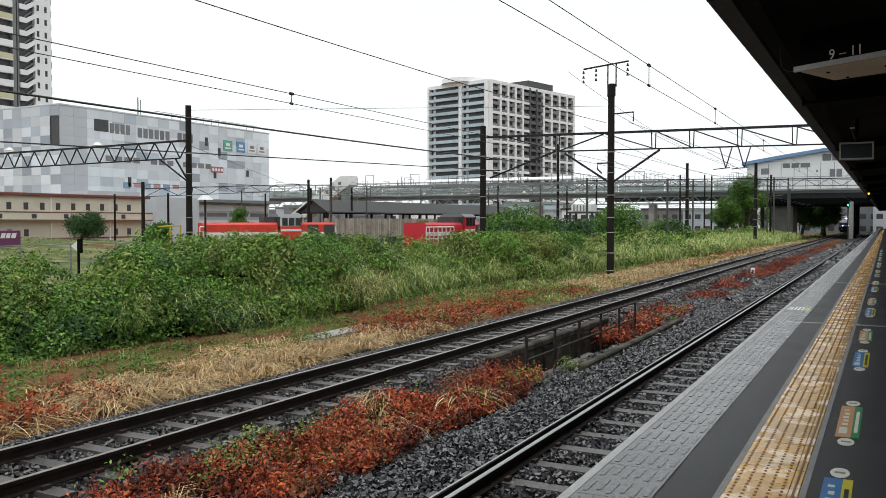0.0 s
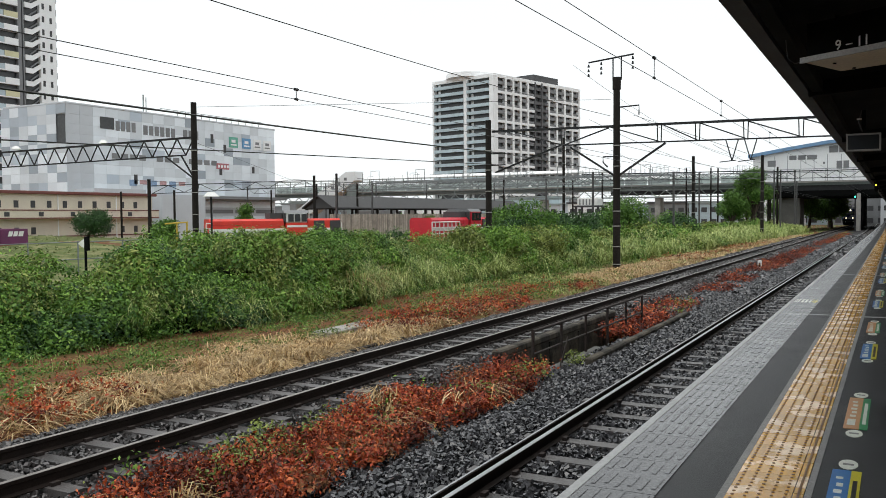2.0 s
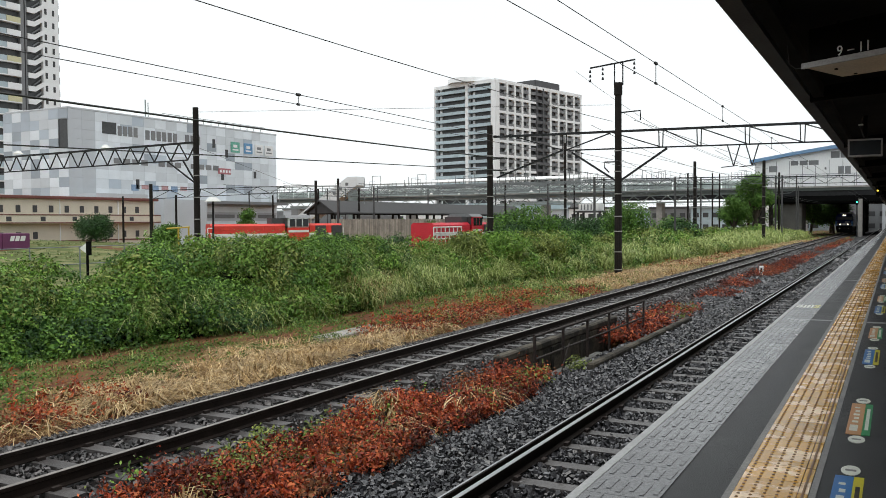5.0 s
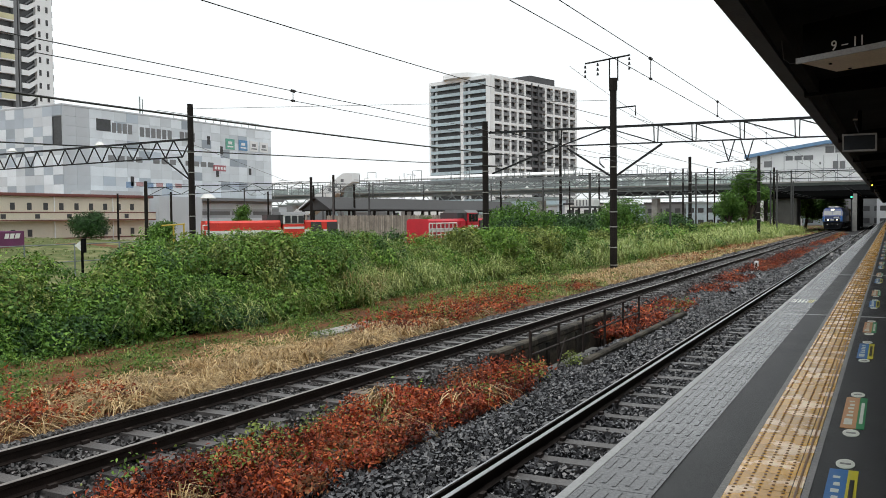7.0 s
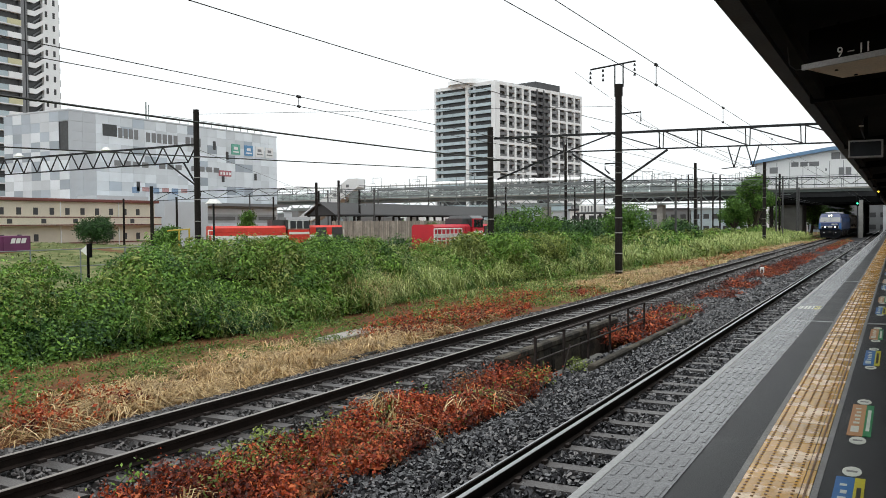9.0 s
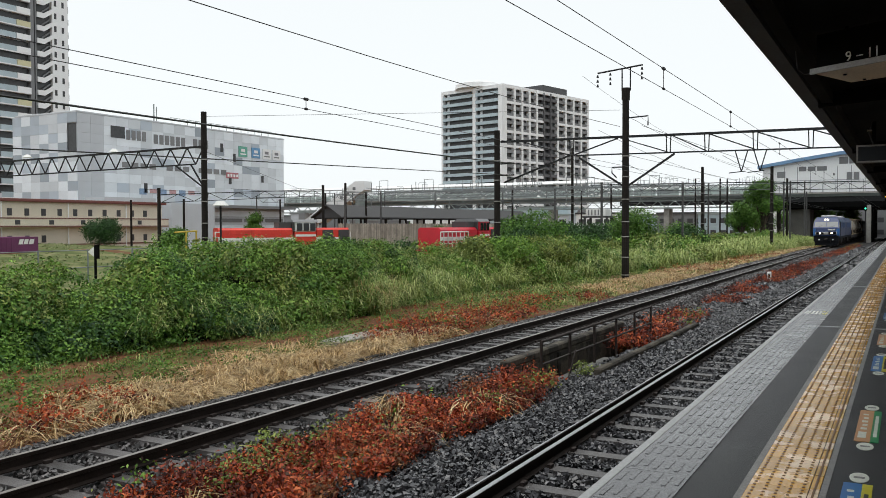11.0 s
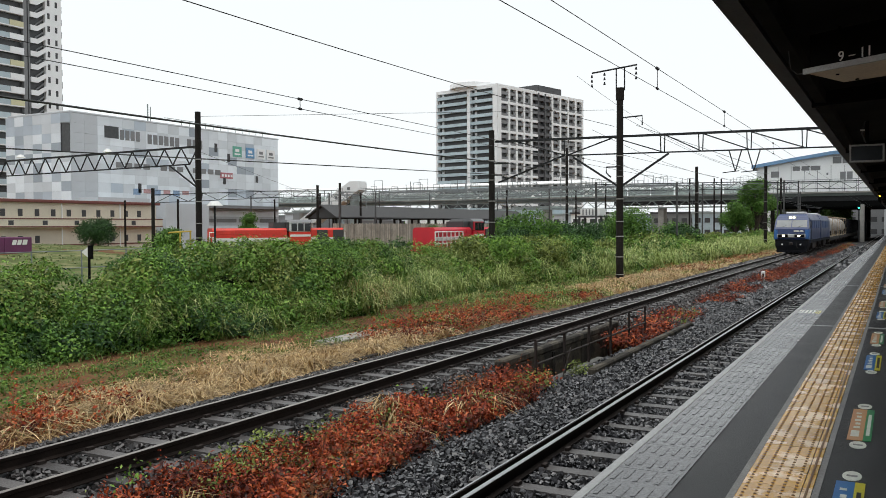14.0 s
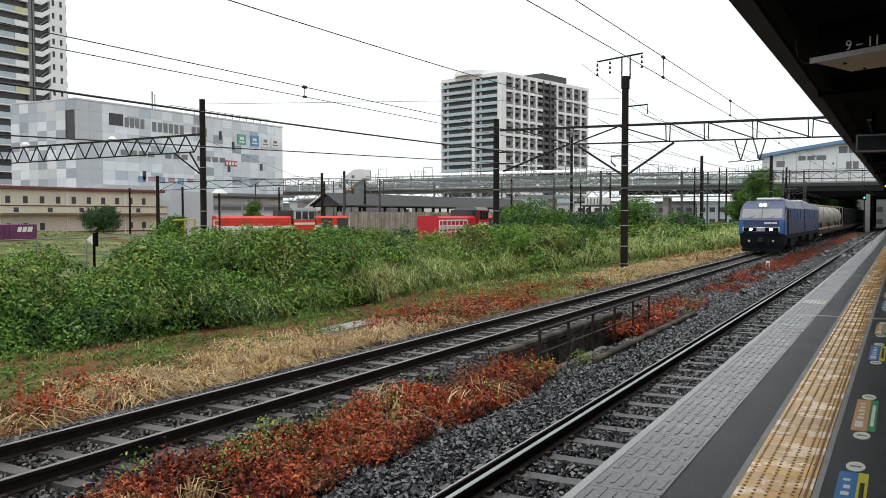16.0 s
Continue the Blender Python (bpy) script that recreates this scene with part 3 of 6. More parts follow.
# ---- overhead line ----
def pole(x, y, top, r=0.19, base=-1.8, label="dark stained concrete overhead-line mast", rings=True):
    p = thing("overhead_line_mast", label, "mast", x, y, base, group="overhead-line masts")
    part("shaft", Mesh().tube((0, 0, 0), (0, 0, top - base), r, r * 0.86, 12), m_pole, p, smooth=False)
    if rings:
        for z in (0.55, 1.5, 2.6, 3.4, 4.6, 5.8, 6.9):
            if z < top - base - 0.5:
                part("band", Mesh().tube((0, 0, z), (0, 0, z + 0.05), r + 0.012, n=12), m_conc, p)
    return p


def bar(name, parent, a, b, r=0.035, material=None):
    return part(name, Mesh().tube(a, b, r, n=4), material or m_steel, parent)


def portal_beam(x0, x1, y, z0, z1, panel=2.4, depth=0.75, label="dark lattice steel beam carrying the overhead line", r=0.05, material=None):
    """A lattice beam across the tracks, from mast to mast."""
    g = thing("portal_beam", label, "portal beam", x0, y, z0)
    n = max(2, round(abs(x1 - x0) / panel))
    step, rise = (x1 - x0) / n, (z1 - z0) / n
    part("top_chord", Mesh().tube((0, 0, 0), (x1 - x0, 0, z1 - z0), r * 1.35, n=4), material or m_steel, g)
    part("bottom_chord", Mesh().tube((step * 0.5, 0, -depth), (x1 - x0 - step * 0.5, 0, z1 - z0 - depth), r * 0.9, n=4), material or m_steel, g)
    for i in range(n):
        a = (i * step, 0, i * rise)
        b = ((i + 0.5) * step, 0, (i + 0.5) * rise - depth)
        c = ((i + 1) * step, 0, (i + 1) * rise)
        bar("diagonal", g, a, b, r * 0.7, material)
        bar("diagonal", g, b, c, r * 0.7, material)
    return g


mast_b = pole(-13.18, 44.7, 8.75, 0.2)
part("mast_cap", Mesh().tube((0, 0, 9.9), (0, 0, 10.55), 0.22, n=12), m_pole, mast_b)
for dx in (-0.2, 0.25):
    part("riser", Mesh().tube((dx, 0, 10.4), (dx, 0, 11.6), 0.035), m_steel, mast_b)
part("crossarm", Mesh().tube((-1.55, 0, 11.46), (0.92, 0, 11.7), 0.045), m_steel, mast_b)
for dx, dz in ((-1.55, 11.46), (-0.85, 11.53), (0.87, 11.69)):
    for k in range(3):
        part("insulator", Mesh().tube((dx, 0, dz - 0.25 - 0.25 * k), (dx, 0, dz - 0.1 - 0.25 * k), 0.07, 0.03), m_steel, mast_b)
part("side_arm", Mesh().line([(0, 0, 8.95), (1.2, 0, 9.0), (1.2, 0, 8.5)], 0.04), m_steel, mast_b)
part("side_arm", Mesh().line([(0, 0, 6.35), (-0.75, 0, 6.35), (-0.75, 0, 6.05), (-0.5, 0, 5.8)], 0.04), m_steel, mast_b)
for s in (-1, 1):
    part("knee_brace", Mesh().tube((0, 0, 5.25), (s * 2.6, 0, 6.95), 0.07, n=4), m_steel, mast_b)
mast_c = pole(-20.5, 44.2, 6.85)
for z in (6.75, 6.1):
    part("bracket", Mesh().tube((0, 0, z), (1.05, 0, z), 0.04, n=6), m_steel, mast_c)
pole(-34.0, 35.0, 7.75, 0.18)
pole(-13.4, 103, 8.1, 0.2)
far_c = pole(-20.5, 100, 8.1, 0.19)
part("bracket", Mesh().tube((0, 0, 6.75), (1.05, 0, 6.75), 0.04, n=6), m_steel, far_c)
pole(-34, 94, 10.4, 0.17)

# main portal over both tracks and on to the second mast
def main_portal():
    g = thing("portal_beam", "dark steel portal beam over the tracks with lattice braces", "portal beam", 0, 44.7, 0)
    part("top_chord", Mesh().tube((-20.5, 0, 6.25), (4.5, 0, 5.95), 0.085, n=4), m_steel, g)
    part("bottom_chord", Mesh().tube((-16.1, 0, 5.28), (4.5, 0, 5.02), 0.05, n=4), m_steel, g)
    for x in (-16.2, -10.9, -8.95, -6.6, -4.05, -1.3, 1.4):
        zt, zb = 6.25 - 0.012 * (x + 20.5), 5.28 - 0.0126 * (x + 16.1)
        for d in (-0.09, 0.09):
            bar("hanger", g, (x + d, 0, zb), (x + 1.3 * d, 0, zt), 0.035)
    for a, b in ((-13.5, -10.9), (-10.7, -8.95), (-8.8, -6.6), (-6.5, -4.05), (-3.95, -1.4), (-1.2, 1.3)):
        bar("diagonal", g, (a, 0, 6.2 - 0.012 * (a + 20.5)), (b, 0, 5.3 - 0.0126 * (b + 16.1)), 0.04)
    bar("diagonal", g, (-13.6, 0, 6.1), (-16.1, 0, 5.3), 0.045)
    bar("diagonal", g, (-16.3, 0, 5.3), (-20.3, 0, 3.9), 0.06)
    bar("diagonal", g, (-16.3, 0, 5.3), (-19.2, 0, 6.2), 0.04)
    for x in (-7.26, -6.37):
        for d in (-0.3, 0.3):
            bar("drop_bracket", g, (x + d, 0, 5.15), (x, 0, 4.1), 0.035)
        bar("pull_off_arm", g, (x - 0.6, 0, 4.05), (x + 0.2, 0, 4.12), 0.03)
    part("post", Mesh().tube((4.5, 0, -1.6), (4.5, 0, 6.0), 0.15), m_pole, g)


main_portal()
left = portal_beam(-34, -62, 35, 5.85, 5.6, 1.3, 0.95, r=0.055)
for dx in (7.5, 15.5, 22.0):
    part("lamp_dish", Mesh().tube((-dx, 0.3, 0.05), (-dx, 0.3, 0.25), 0.3, 0.1, 10), m_white, left, "white dish lamp")
for dx in (0, 1.2):
    bar("knee_brace", left, (-1.0 - dx, 0, -0.95), (0, 0, -2.3), 0.05)
pole(-62, 35, 7.0, 0.18)
right_brace = portal_beam(-13.4, 4.5, 103, 6.2, 6.1, 2.6, 0.8)
part("post", Mesh().tube((17.9, 0, -7.9), (17.9, 0, 0), 0.15), m_pole, right_brace)
portal_beam(-34, -13.4, 100.4, 6.4, 6.2, 2.6, 0.8)
for x, y, top, r in ((-58.5, 54.6, 4.9, 0.17), (-57.8, 78, 6.1, 0.17), (-63, 62, 4.2, 0.12), (-70, 95, 6.0, 0.15), (-56.5, 80.5, 6.4, 0.16), (-60, 90, 5.8, 0.15), (-46, 104, 6.3, 0.15),
                     (-37.5, 120, 7.5, 0.14), (-30, 141, 9.0, 0.15), (-26.5, 143, 9.0, 0.13), (-24.5, 138, 8.6, 0.13), (-16, 140, 8.6, 0.17), (-75, 66, 4.4, 0.12), (-82, 100, 5.5, 0.14), (-45.5, 130, 7, 0.14), (-52, 112, 7.2, 0.13)):
    pole(x, y, top, r, -2.0, "slim dark overhead-line mast in the goods yard", False)
portal_beam(-58.5, -57.8, 60, 4.6, 4.6)
yard = thing("portal_beam", "thin lattice beam over the goods yard", "portal beam", -58.2, 54.6, 4.3)
for z, r in ((0, 0.05), (-0.7, 0.04)):
    part("chord", Mesh().tube((0, 0, z), (0.4, 23.4, z + 1.3), r, n=4), m_steel, yard)
for i in range(12):
    bar("diagonal", yard, (0.4 * i / 12, 23.4 * i / 12, 1.3 * i / 12 - (0 if i % 2 else 0.7)), (0.4 * (i + 1) / 12, 23.4 * (i + 1) / 12, 1.3 * (i + 1) / 12 - (0.7 if i % 2 else 0)), 0.03)
# these beams use paler steel than the near ones, as haze would make them
for x0, x1, y, z in ((-56.5, -20, 88, 5.5), (-75, -24, 118, 7.0), (-62, -16, 136, 7.6), (-90, -40, 104, 6.0), (-52, -24, 74, 5.0), (-80, -22, 111, 6.5), (-70, -14, 126, 7.2), (-100, -14, 145, 8.0), (-48, -14, 148, 6.4)):
    b = portal_beam(x0, x1, y, z, z, 2.6, 0.8, "thin lattice beam over the goods yard", 0.045, m_pale_steel)
    for d in (0, x1 - x0):
        part("post", Mesh().tube((d, 0, -z - 2), (d, 0, 0.3), 0.11), m_hazed_mast, b)
    for i in range(5):
        d = (x1 - x0) * (0.12 + 0.19 * i)
        bar("drop_bracket", b, (d, 0, -0.8), (d, 0, -1.7), 0.035, m_pale_steel)
        bar("drop_bracket", b, (d, 0, 0), (d, 0, 0.9), 0.035, m_pale_steel)
        bar("pull_off_arm", b, (d - 0.7, 0, -1.6), (d + 0.5, 0, -1.4), 0.03, m_pale_steel)
        part("insulator_frame", Mesh().line([(d + 1, 0, 0), (d + 1, 0, 1.1), (d + 2, 0, 1.1), (d + 2, 0, 0)], 0.035, 4), m_pale_steel, b)
        if i % 2:
            part("lamp_dish", Mesh().tube((d + 2.6, 0, -0.9), (d + 2.6, 0, -0.75), 0.2, 0.08, 8), m_white, b)


def wire(x, z, y0, y1, r, label, sag=0.0, span=58.0, phase=44.7, x1=None, z1=None):
    n = max(2, int((y1 - y0) / 4))
    pts = []
    for i in range(n + 1):
        f = i / n
        y = y0 + (y1 - y0) * f
        u = ((y - phase) / span) % 1.0
        pts.append((x + ((x1 if x1 is not None else x) - x) * f, y, z + ((z1 if z1 is not None else z) - z) * f - sag * 4 * u * (1 - u)))
    m = Mesh().line(pts, r, 4)
    return tagged(part("overhead_wire", m, m_wire), label, "wire", group="overhead wires")


def catenary(x, zc, zm, y0, y1, spans):
    """A contact wire and the wire that carries it, with droppers."""
    c = thing("overhead_wire", "contact wire hung from a carrier wire above a track", "wire", x, 0, 0, group="overhead wires")
    part("contact_wire", Mesh().line([(0, y0 + (y1 - y0) * i / 30, zc) for i in range(31)], 0.005, 4), m_wire, c)
    part("carrier_wire", Mesh().line([(0, y0 + (y1 - y0) * i / 30, zm) for i in range(31)], 0.0056, 4), m_wire, c)
    for y in spans:
        part("dropper", Mesh().tube((0, y, zc), (0, y, zm), 0.006, n=4), m_wire, c)
        part("clamp", Mesh().tube((0, y - 0.04, zm), (0, y + 0.04, zm), 0.024, n=6), m_wire, c)
        part("clamp", Mesh().tube((0, y - 0.03, zc), (0, y + 0.03, zc), 0.02, n=6), m_wire, c)


catenary(NEAR_X, 3.33, 3.61, -20, 160, (12.0, 17.2, 24.5, 35.0))
catenary(FREIGHT_X, 3.235, 3.385, -20, 200, (-2.0, 10.6, 24.0, 37.0))
wire(-13.5, 6.72, -20, 44.7, 0.013, "dark feeder wire above the weeds", 0.46)
wire(-13.0, 7.2, 44.7, 103, 0.012, "dark feeder wire above the weeds", 0.7)
wire(-19.5, 4.95, -20, 44.2, 0.03, "thick black cable strung beside the tracks", 0.3)
wire(-19.5, 4.95, 44.2, 100, 0.022, "thick black cable strung beside the tracks", 0.2)
wire(-19.5, 2.7, -10, 44.2, 0.018, "thin dark wire strung beside the tracks", 0, z1=4.28)
wire(FREIGHT_X, 4.95, 44.7, 103, 0.012, "carrier wire above the freight track", 0.5)
wire(-14.7, 6.6, 44.7, 103, 0.012, "dark feeder wire above the weeds", 0.9)
wire(-15.6, 9.6, 44.7, 103, 0.012, "dark feeder wire above the weeds", 1.0, z1=8)
for i, (x, z) in enumerate(((-24, 4.6), (-24, 3.7), (-29, 4.8), (-29, 3.8), (-40, 4.9), (-40, 3.9), (-48, 5.1), (-48, 4.2), (-55, 5.2), (-66, 5.4))):
    wire(x, z, 60, 150, 0.014, "thin overhead wire above the goods yard", 0.25, 48, 40)
cross = thing("overhead_wire", "thin guy wires between the masts", "wire", 0, 0, 0, group="overhead wires")
for a, b in (((-34, 35, 7.5), (-13.5, 44.7, 7.6)), ((-12.3, 44.7, 6.7), (-8.2, 56, 5.2)), ((-13.5, 44.7, 4.9), (-20.5, 100, 4.2)), ((-20.5, 44.2, 4.4), (-34, 94, 5.4)), ((-13.5, 44.7, 5.3), (-13.4, 103, 5.5)), ((-34, 35, 5.6), (-57.8, 78, 4.6))):
    part("guy_wire", Mesh().tube(a, b, 0.012, n=4), m_wire, cross)


def track_signal():
    s = thing("track_signal", "slim signal post with a lit green lamp", "signal", -5.55, 149.5, -1.6)
    part("post", Mesh().tube((0, 0, 0), (0, 0, 5.6), 0.1), m_steel, s)
    part("signal_head", Mesh().box(-0.22, -0.2, 5.2, 0.22, 0.15, 6.9, 0.1), m_black, s)
    ring = [(0.13 * math.cos(a * math.pi / 6), 5.6 + 0.13 * math.sin(a * math.pi / 6)) for a in range(12)]
    part("lamp", Mesh().prism(ring, "y", -0.26, -0.205), glow("green_lamp", (0.05, 1.0, 0.55), 3.0), s, "lit green lamp")
    l = thing("yard_lamp", "yard lamp with a white dish shade", "lamp", -33.4, 35.6, -1.9)
    part("post", Mesh().tube((0, 0, 0), (0, 0, 4.6), 0.06), m_steel, l)
    part("shade", Mesh().tube((0, 0, 4.5), (0, 0, 4.75), 0.45, 0.2, 12), m_white, l, "white dish shade")


track_signal()


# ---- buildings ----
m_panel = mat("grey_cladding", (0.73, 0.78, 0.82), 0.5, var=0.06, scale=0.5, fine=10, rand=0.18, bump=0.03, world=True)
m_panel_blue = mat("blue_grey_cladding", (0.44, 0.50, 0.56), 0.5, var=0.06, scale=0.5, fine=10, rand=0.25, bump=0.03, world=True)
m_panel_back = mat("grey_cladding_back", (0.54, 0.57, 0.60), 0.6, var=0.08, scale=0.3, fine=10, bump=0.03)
m_bwhite = mat("white_render", (0.84, 0.85, 0.85), 0.7, var=0.06, scale=0.2, fine=6, bump=0.03)
m_bgrey = mat("grey_balcony", (0.20, 0.205, 0.21), 0.6, var=0.1, scale=0.3, fine=6, rand=0.12, bump=0.03)
m_bglass = mat("blue_grey_balcony_glass", (0.42, 0.51, 0.55), 0.3, var=0.1, scale=0.3, fine=6, rand=0.1, bump=0.02)
# dark colour for the shade inside balcony recesses, and for one window
m_bdark = mat("recess_shade_and_window", (0.045, 0.048, 0.05), 0.4, var=0.3, scale=0.4, fine=3, bump=0)
m_charcoal = mat("charcoal_cladding", (0.05, 0.05, 0.053), 0.6, var=0.1, scale=0.4, fine=8)
m_beige = mat("beige_render", (0.66, 0.60, 0.49), 0.8, var=0.1, scale=0.4, fine=10, bump=0.05)
m_maroon = mat("maroon_roof_edge", (0.16, 0.05, 0.04), 0.6, var=0.2, scale=1, fine=12)
m_yellow_wall = mat("pale_yellow_panel", (0.60, 0.57, 0.36), 0.6, var=0.1, scale=0.4, fine=8)
m_blue_roof = mat("blue_metal_roof", (0.16, 0.30, 0.48), 0.45, var=0.1, scale=0.4, fine=8)
# bridge grey with some distance haze mixed into the colour
m_bridge = mat("hazed_bridge_steel", (0.27, 0.31, 0.30), 0.6, var=0.15, scale=0.8, fine=10, bump=0.05)
m_bridge_green = mat("green_grey_panel", (0.52, 0.60, 0.58), 0.5, var=0.15, scale=0.5, fine=6, rand=0.2, bump=0.02)
m_slate = mat("dark_shed_roof", (0.045, 0.044, 0.045), 0.7, var=0.25, scale=1.2, fine=12, bump=0.1)
m_board = mat("brown_boards", (0.33, 0.295, 0.25), 0.8, var=0.3, scale=1.5, fine=10, rand=0.3, world=True)
m_red = mat("red_loco_paint", (0.66, 0.040, 0.025), 0.4, var=0.15, scale=1, fine=20, bump=0.03)
m_cabgrey = mat("cab_silver_grey", (0.60, 0.61, 0.61), 0.4, var=0.1)
m_apt_dark = mat("dark_grey_render", (0.10, 0.10, 0.105), 0.7, var=0.1, rand=0.15)
# sign colours paled to include the haze of distance
m_sign = dict(green=mat("hazed_green_sign", (0.14, 0.42, 0.32), 0.5), blue=mat("hazed_blue_sign", (0.12, 0.30, 0.52), 0.5))
m_purple = mat("purple_container", (0.13, 0.025, 0.09), 0.55, var=0.2, scale=1, fine=20)


def parking_block():
    """The cladded block behind the yard: its long face runs with the tracks."""
    t = thing("commercial_building", "large block clad in mottled grey panels with small signs", "building", -112.4, 88.7, -2)
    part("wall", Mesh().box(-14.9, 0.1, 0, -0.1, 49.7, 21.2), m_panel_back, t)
    cell = Mesh().box(-0.09, 0.01, 0.01, 0.0, 2.47, 1.5).data("cladding_panel", m_panel)
    cell_blue = Mesh().box(-0.09, 0.01, 0.01, 0.0, 2.47, 1.5).data("cladding_panel", m_panel_blue)
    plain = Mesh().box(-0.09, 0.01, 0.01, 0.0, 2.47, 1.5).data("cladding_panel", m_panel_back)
    rng = random.Random(3)
    for i in range(20):
        for j in range(14):
            if 5 <= j <= 13:
                part("cladding_panel", plain if i < 2 else cell_blue if rng.random() < 0.30 - 0.35 * (i / 20) + 0.5 * max(0, math.sin(i * 1.3 + j * 2.1)) * (i % 5 < 2) else cell, None, t, at=pose(0.005 * rng.random(), 2.48 * i, 1.51 * j + 0.05))
    side = Mesh().box(0.01, -0.09, 0.01, 2.2, 0, 1.5).data("cladding_panel", m_panel)
    side_blue = Mesh().box(0.01, -0.09, 0.01, 2.2, 0, 1.5).data("cladding_panel", m_panel_blue)
    for i in range(7):
        for j in range(3, 14):
            if not (i == 6 and 10 <= j <= 12):
                part("cladding_panel", side_blue if rng.random() < 0.4 else side, None, t, at=pose(-15.5 + 2.21 * i, 0.005 * rng.random(), 1.51 * j + 0.05))
    # thin dark sheet in place of a deep, shaded recess
    part("recess", Mesh().box(-2.6, 0.05, 15.2, -0.3, 0.12, 19.6), m_bdark, t, "corner balcony, its recess shade put in as a dark sheet")
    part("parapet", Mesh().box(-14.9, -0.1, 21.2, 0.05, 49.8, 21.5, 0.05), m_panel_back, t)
    for i in range(12):
        part("roof_rail_post", Mesh().tube((-1, 24 + 2 * i, 21.5), (-1, 24 + 2 * i, 22.6), 0.06, n=4), m_bridge, t)
    part("roof_rail", Mesh().tube((-1, 20, 22.6), (-1, 47, 22.6), 0.06, n=4), m_bridge, t)
    part("aerial", Mesh().tube((-1.5, 16.7, 21.5), (-1.5, 16.7, 24.6), 0.12, n=6).tube((-1.5, 17.3, 21.5), (-1.5, 17.3, 24.2), 0.08, n=6), m_bridge, t)

    def face(name, y0, y1, z0, z1, m, label="", d=0.06):
        return part(name, Mesh().box(0.01, y0, z0, d, y1, z1), m, t, label)

    face("window", 6.3, 9.1, 17.9, 19.8, m_bdark)
    for i in range(4):
        face("window", 9.4 + 1.1 * i, 10.2 + 1.1 * i, 17.8, 19.4, m_bgrey)
    for i in range(6):
        face("window", 15.2 + 1.25 * i, 16.1 + 1.25 * i, 17.6, 19.2, m_bgrey)
    for i in range(3):
        face("window", 24.3 + 1.35 * i, 25.3 + 1.35 * i, 17.6, 19.2, m_bgrey)
    for y, k in ((37.3, "green"), (41, "blue"), (44.2, "white"), (47.2, "white")):
        s = face("sign", y - 1.2, y + 1.2, 16.9, 18.9, m_sign[k] if k != "white" else m_bwhite, f"square {k} sign", 0.14)
        part("sign_mark", Mesh().box(0.14, y - 0.8, 17.3, 0.17, y + 0.8, 17.55).box(0.14, y - 0.6, 17.85, 0.17, y + 0.5, 18.4), m_bwhite if k != "white" else m_bgrey, s)
    for y, z, h in ((31.2, 17.4, 1.6), (34.6, 15.8, 1.5), (40.2, 17.0, 1.3), (42.6, 12.2, 1.3), (13, 9.2, 1.6), (33.4, 11.5, 1.2)):
        face("window", y, y + 0.7, z, z + h, m_charcoal)
    for i in range(13):
        if i not in (4, 8):
            face("slot_window", 8.5 + 1.9 * i, 9.9 + 1.9 * i, 13.2, 14.1, m_bgrey)
    face("banner", 32.6, 36.0, 12.6, 13.7, mat("pink_banner", (0.45, 0.16, 0.18), 0.6), "pink banner of small bars")
    for i in range(4):
        face("text_bar", 33.0 + 0.8 * i, 33.5 + 0.8 * i, 12.9, 13.4, m_bwhite, d=0.08)
    for i in range(6):
        face("mural_patch", 12 + 2.2 * i, 13.5 + 2.2 * i, 8.9 + 0.3 * (i % 2), 9.9, (mat("mural_blue", (0.25, 0.36, 0.52), 0.6), mat("mural_pink", (0.5, 0.3, 0.3), 0.6))[i % 2])
    part("canopy_strip", Mesh().box(0, 0, 6.9, 3, 49.6, 7.4), m_bgrey, t)
    for i in range(8):
        face("parking_opening", 1.0 + 6.1 * i, 6.4 + 6.1 * i, 4.3, 5.0, m_bgrey)
        face("parking_opening", 1.0 + 6.1 * i, 6.4 + 6.1 * i, 0.4, 2.2, m_charcoal)
    face("level_band", 0.5, 49.4, 2.9, 3.7, m_panel, d=0.12)
    face("level_band", 0.5, 49.4, 5.4, 6.5, m_panel, d=0.12)


parking_block()


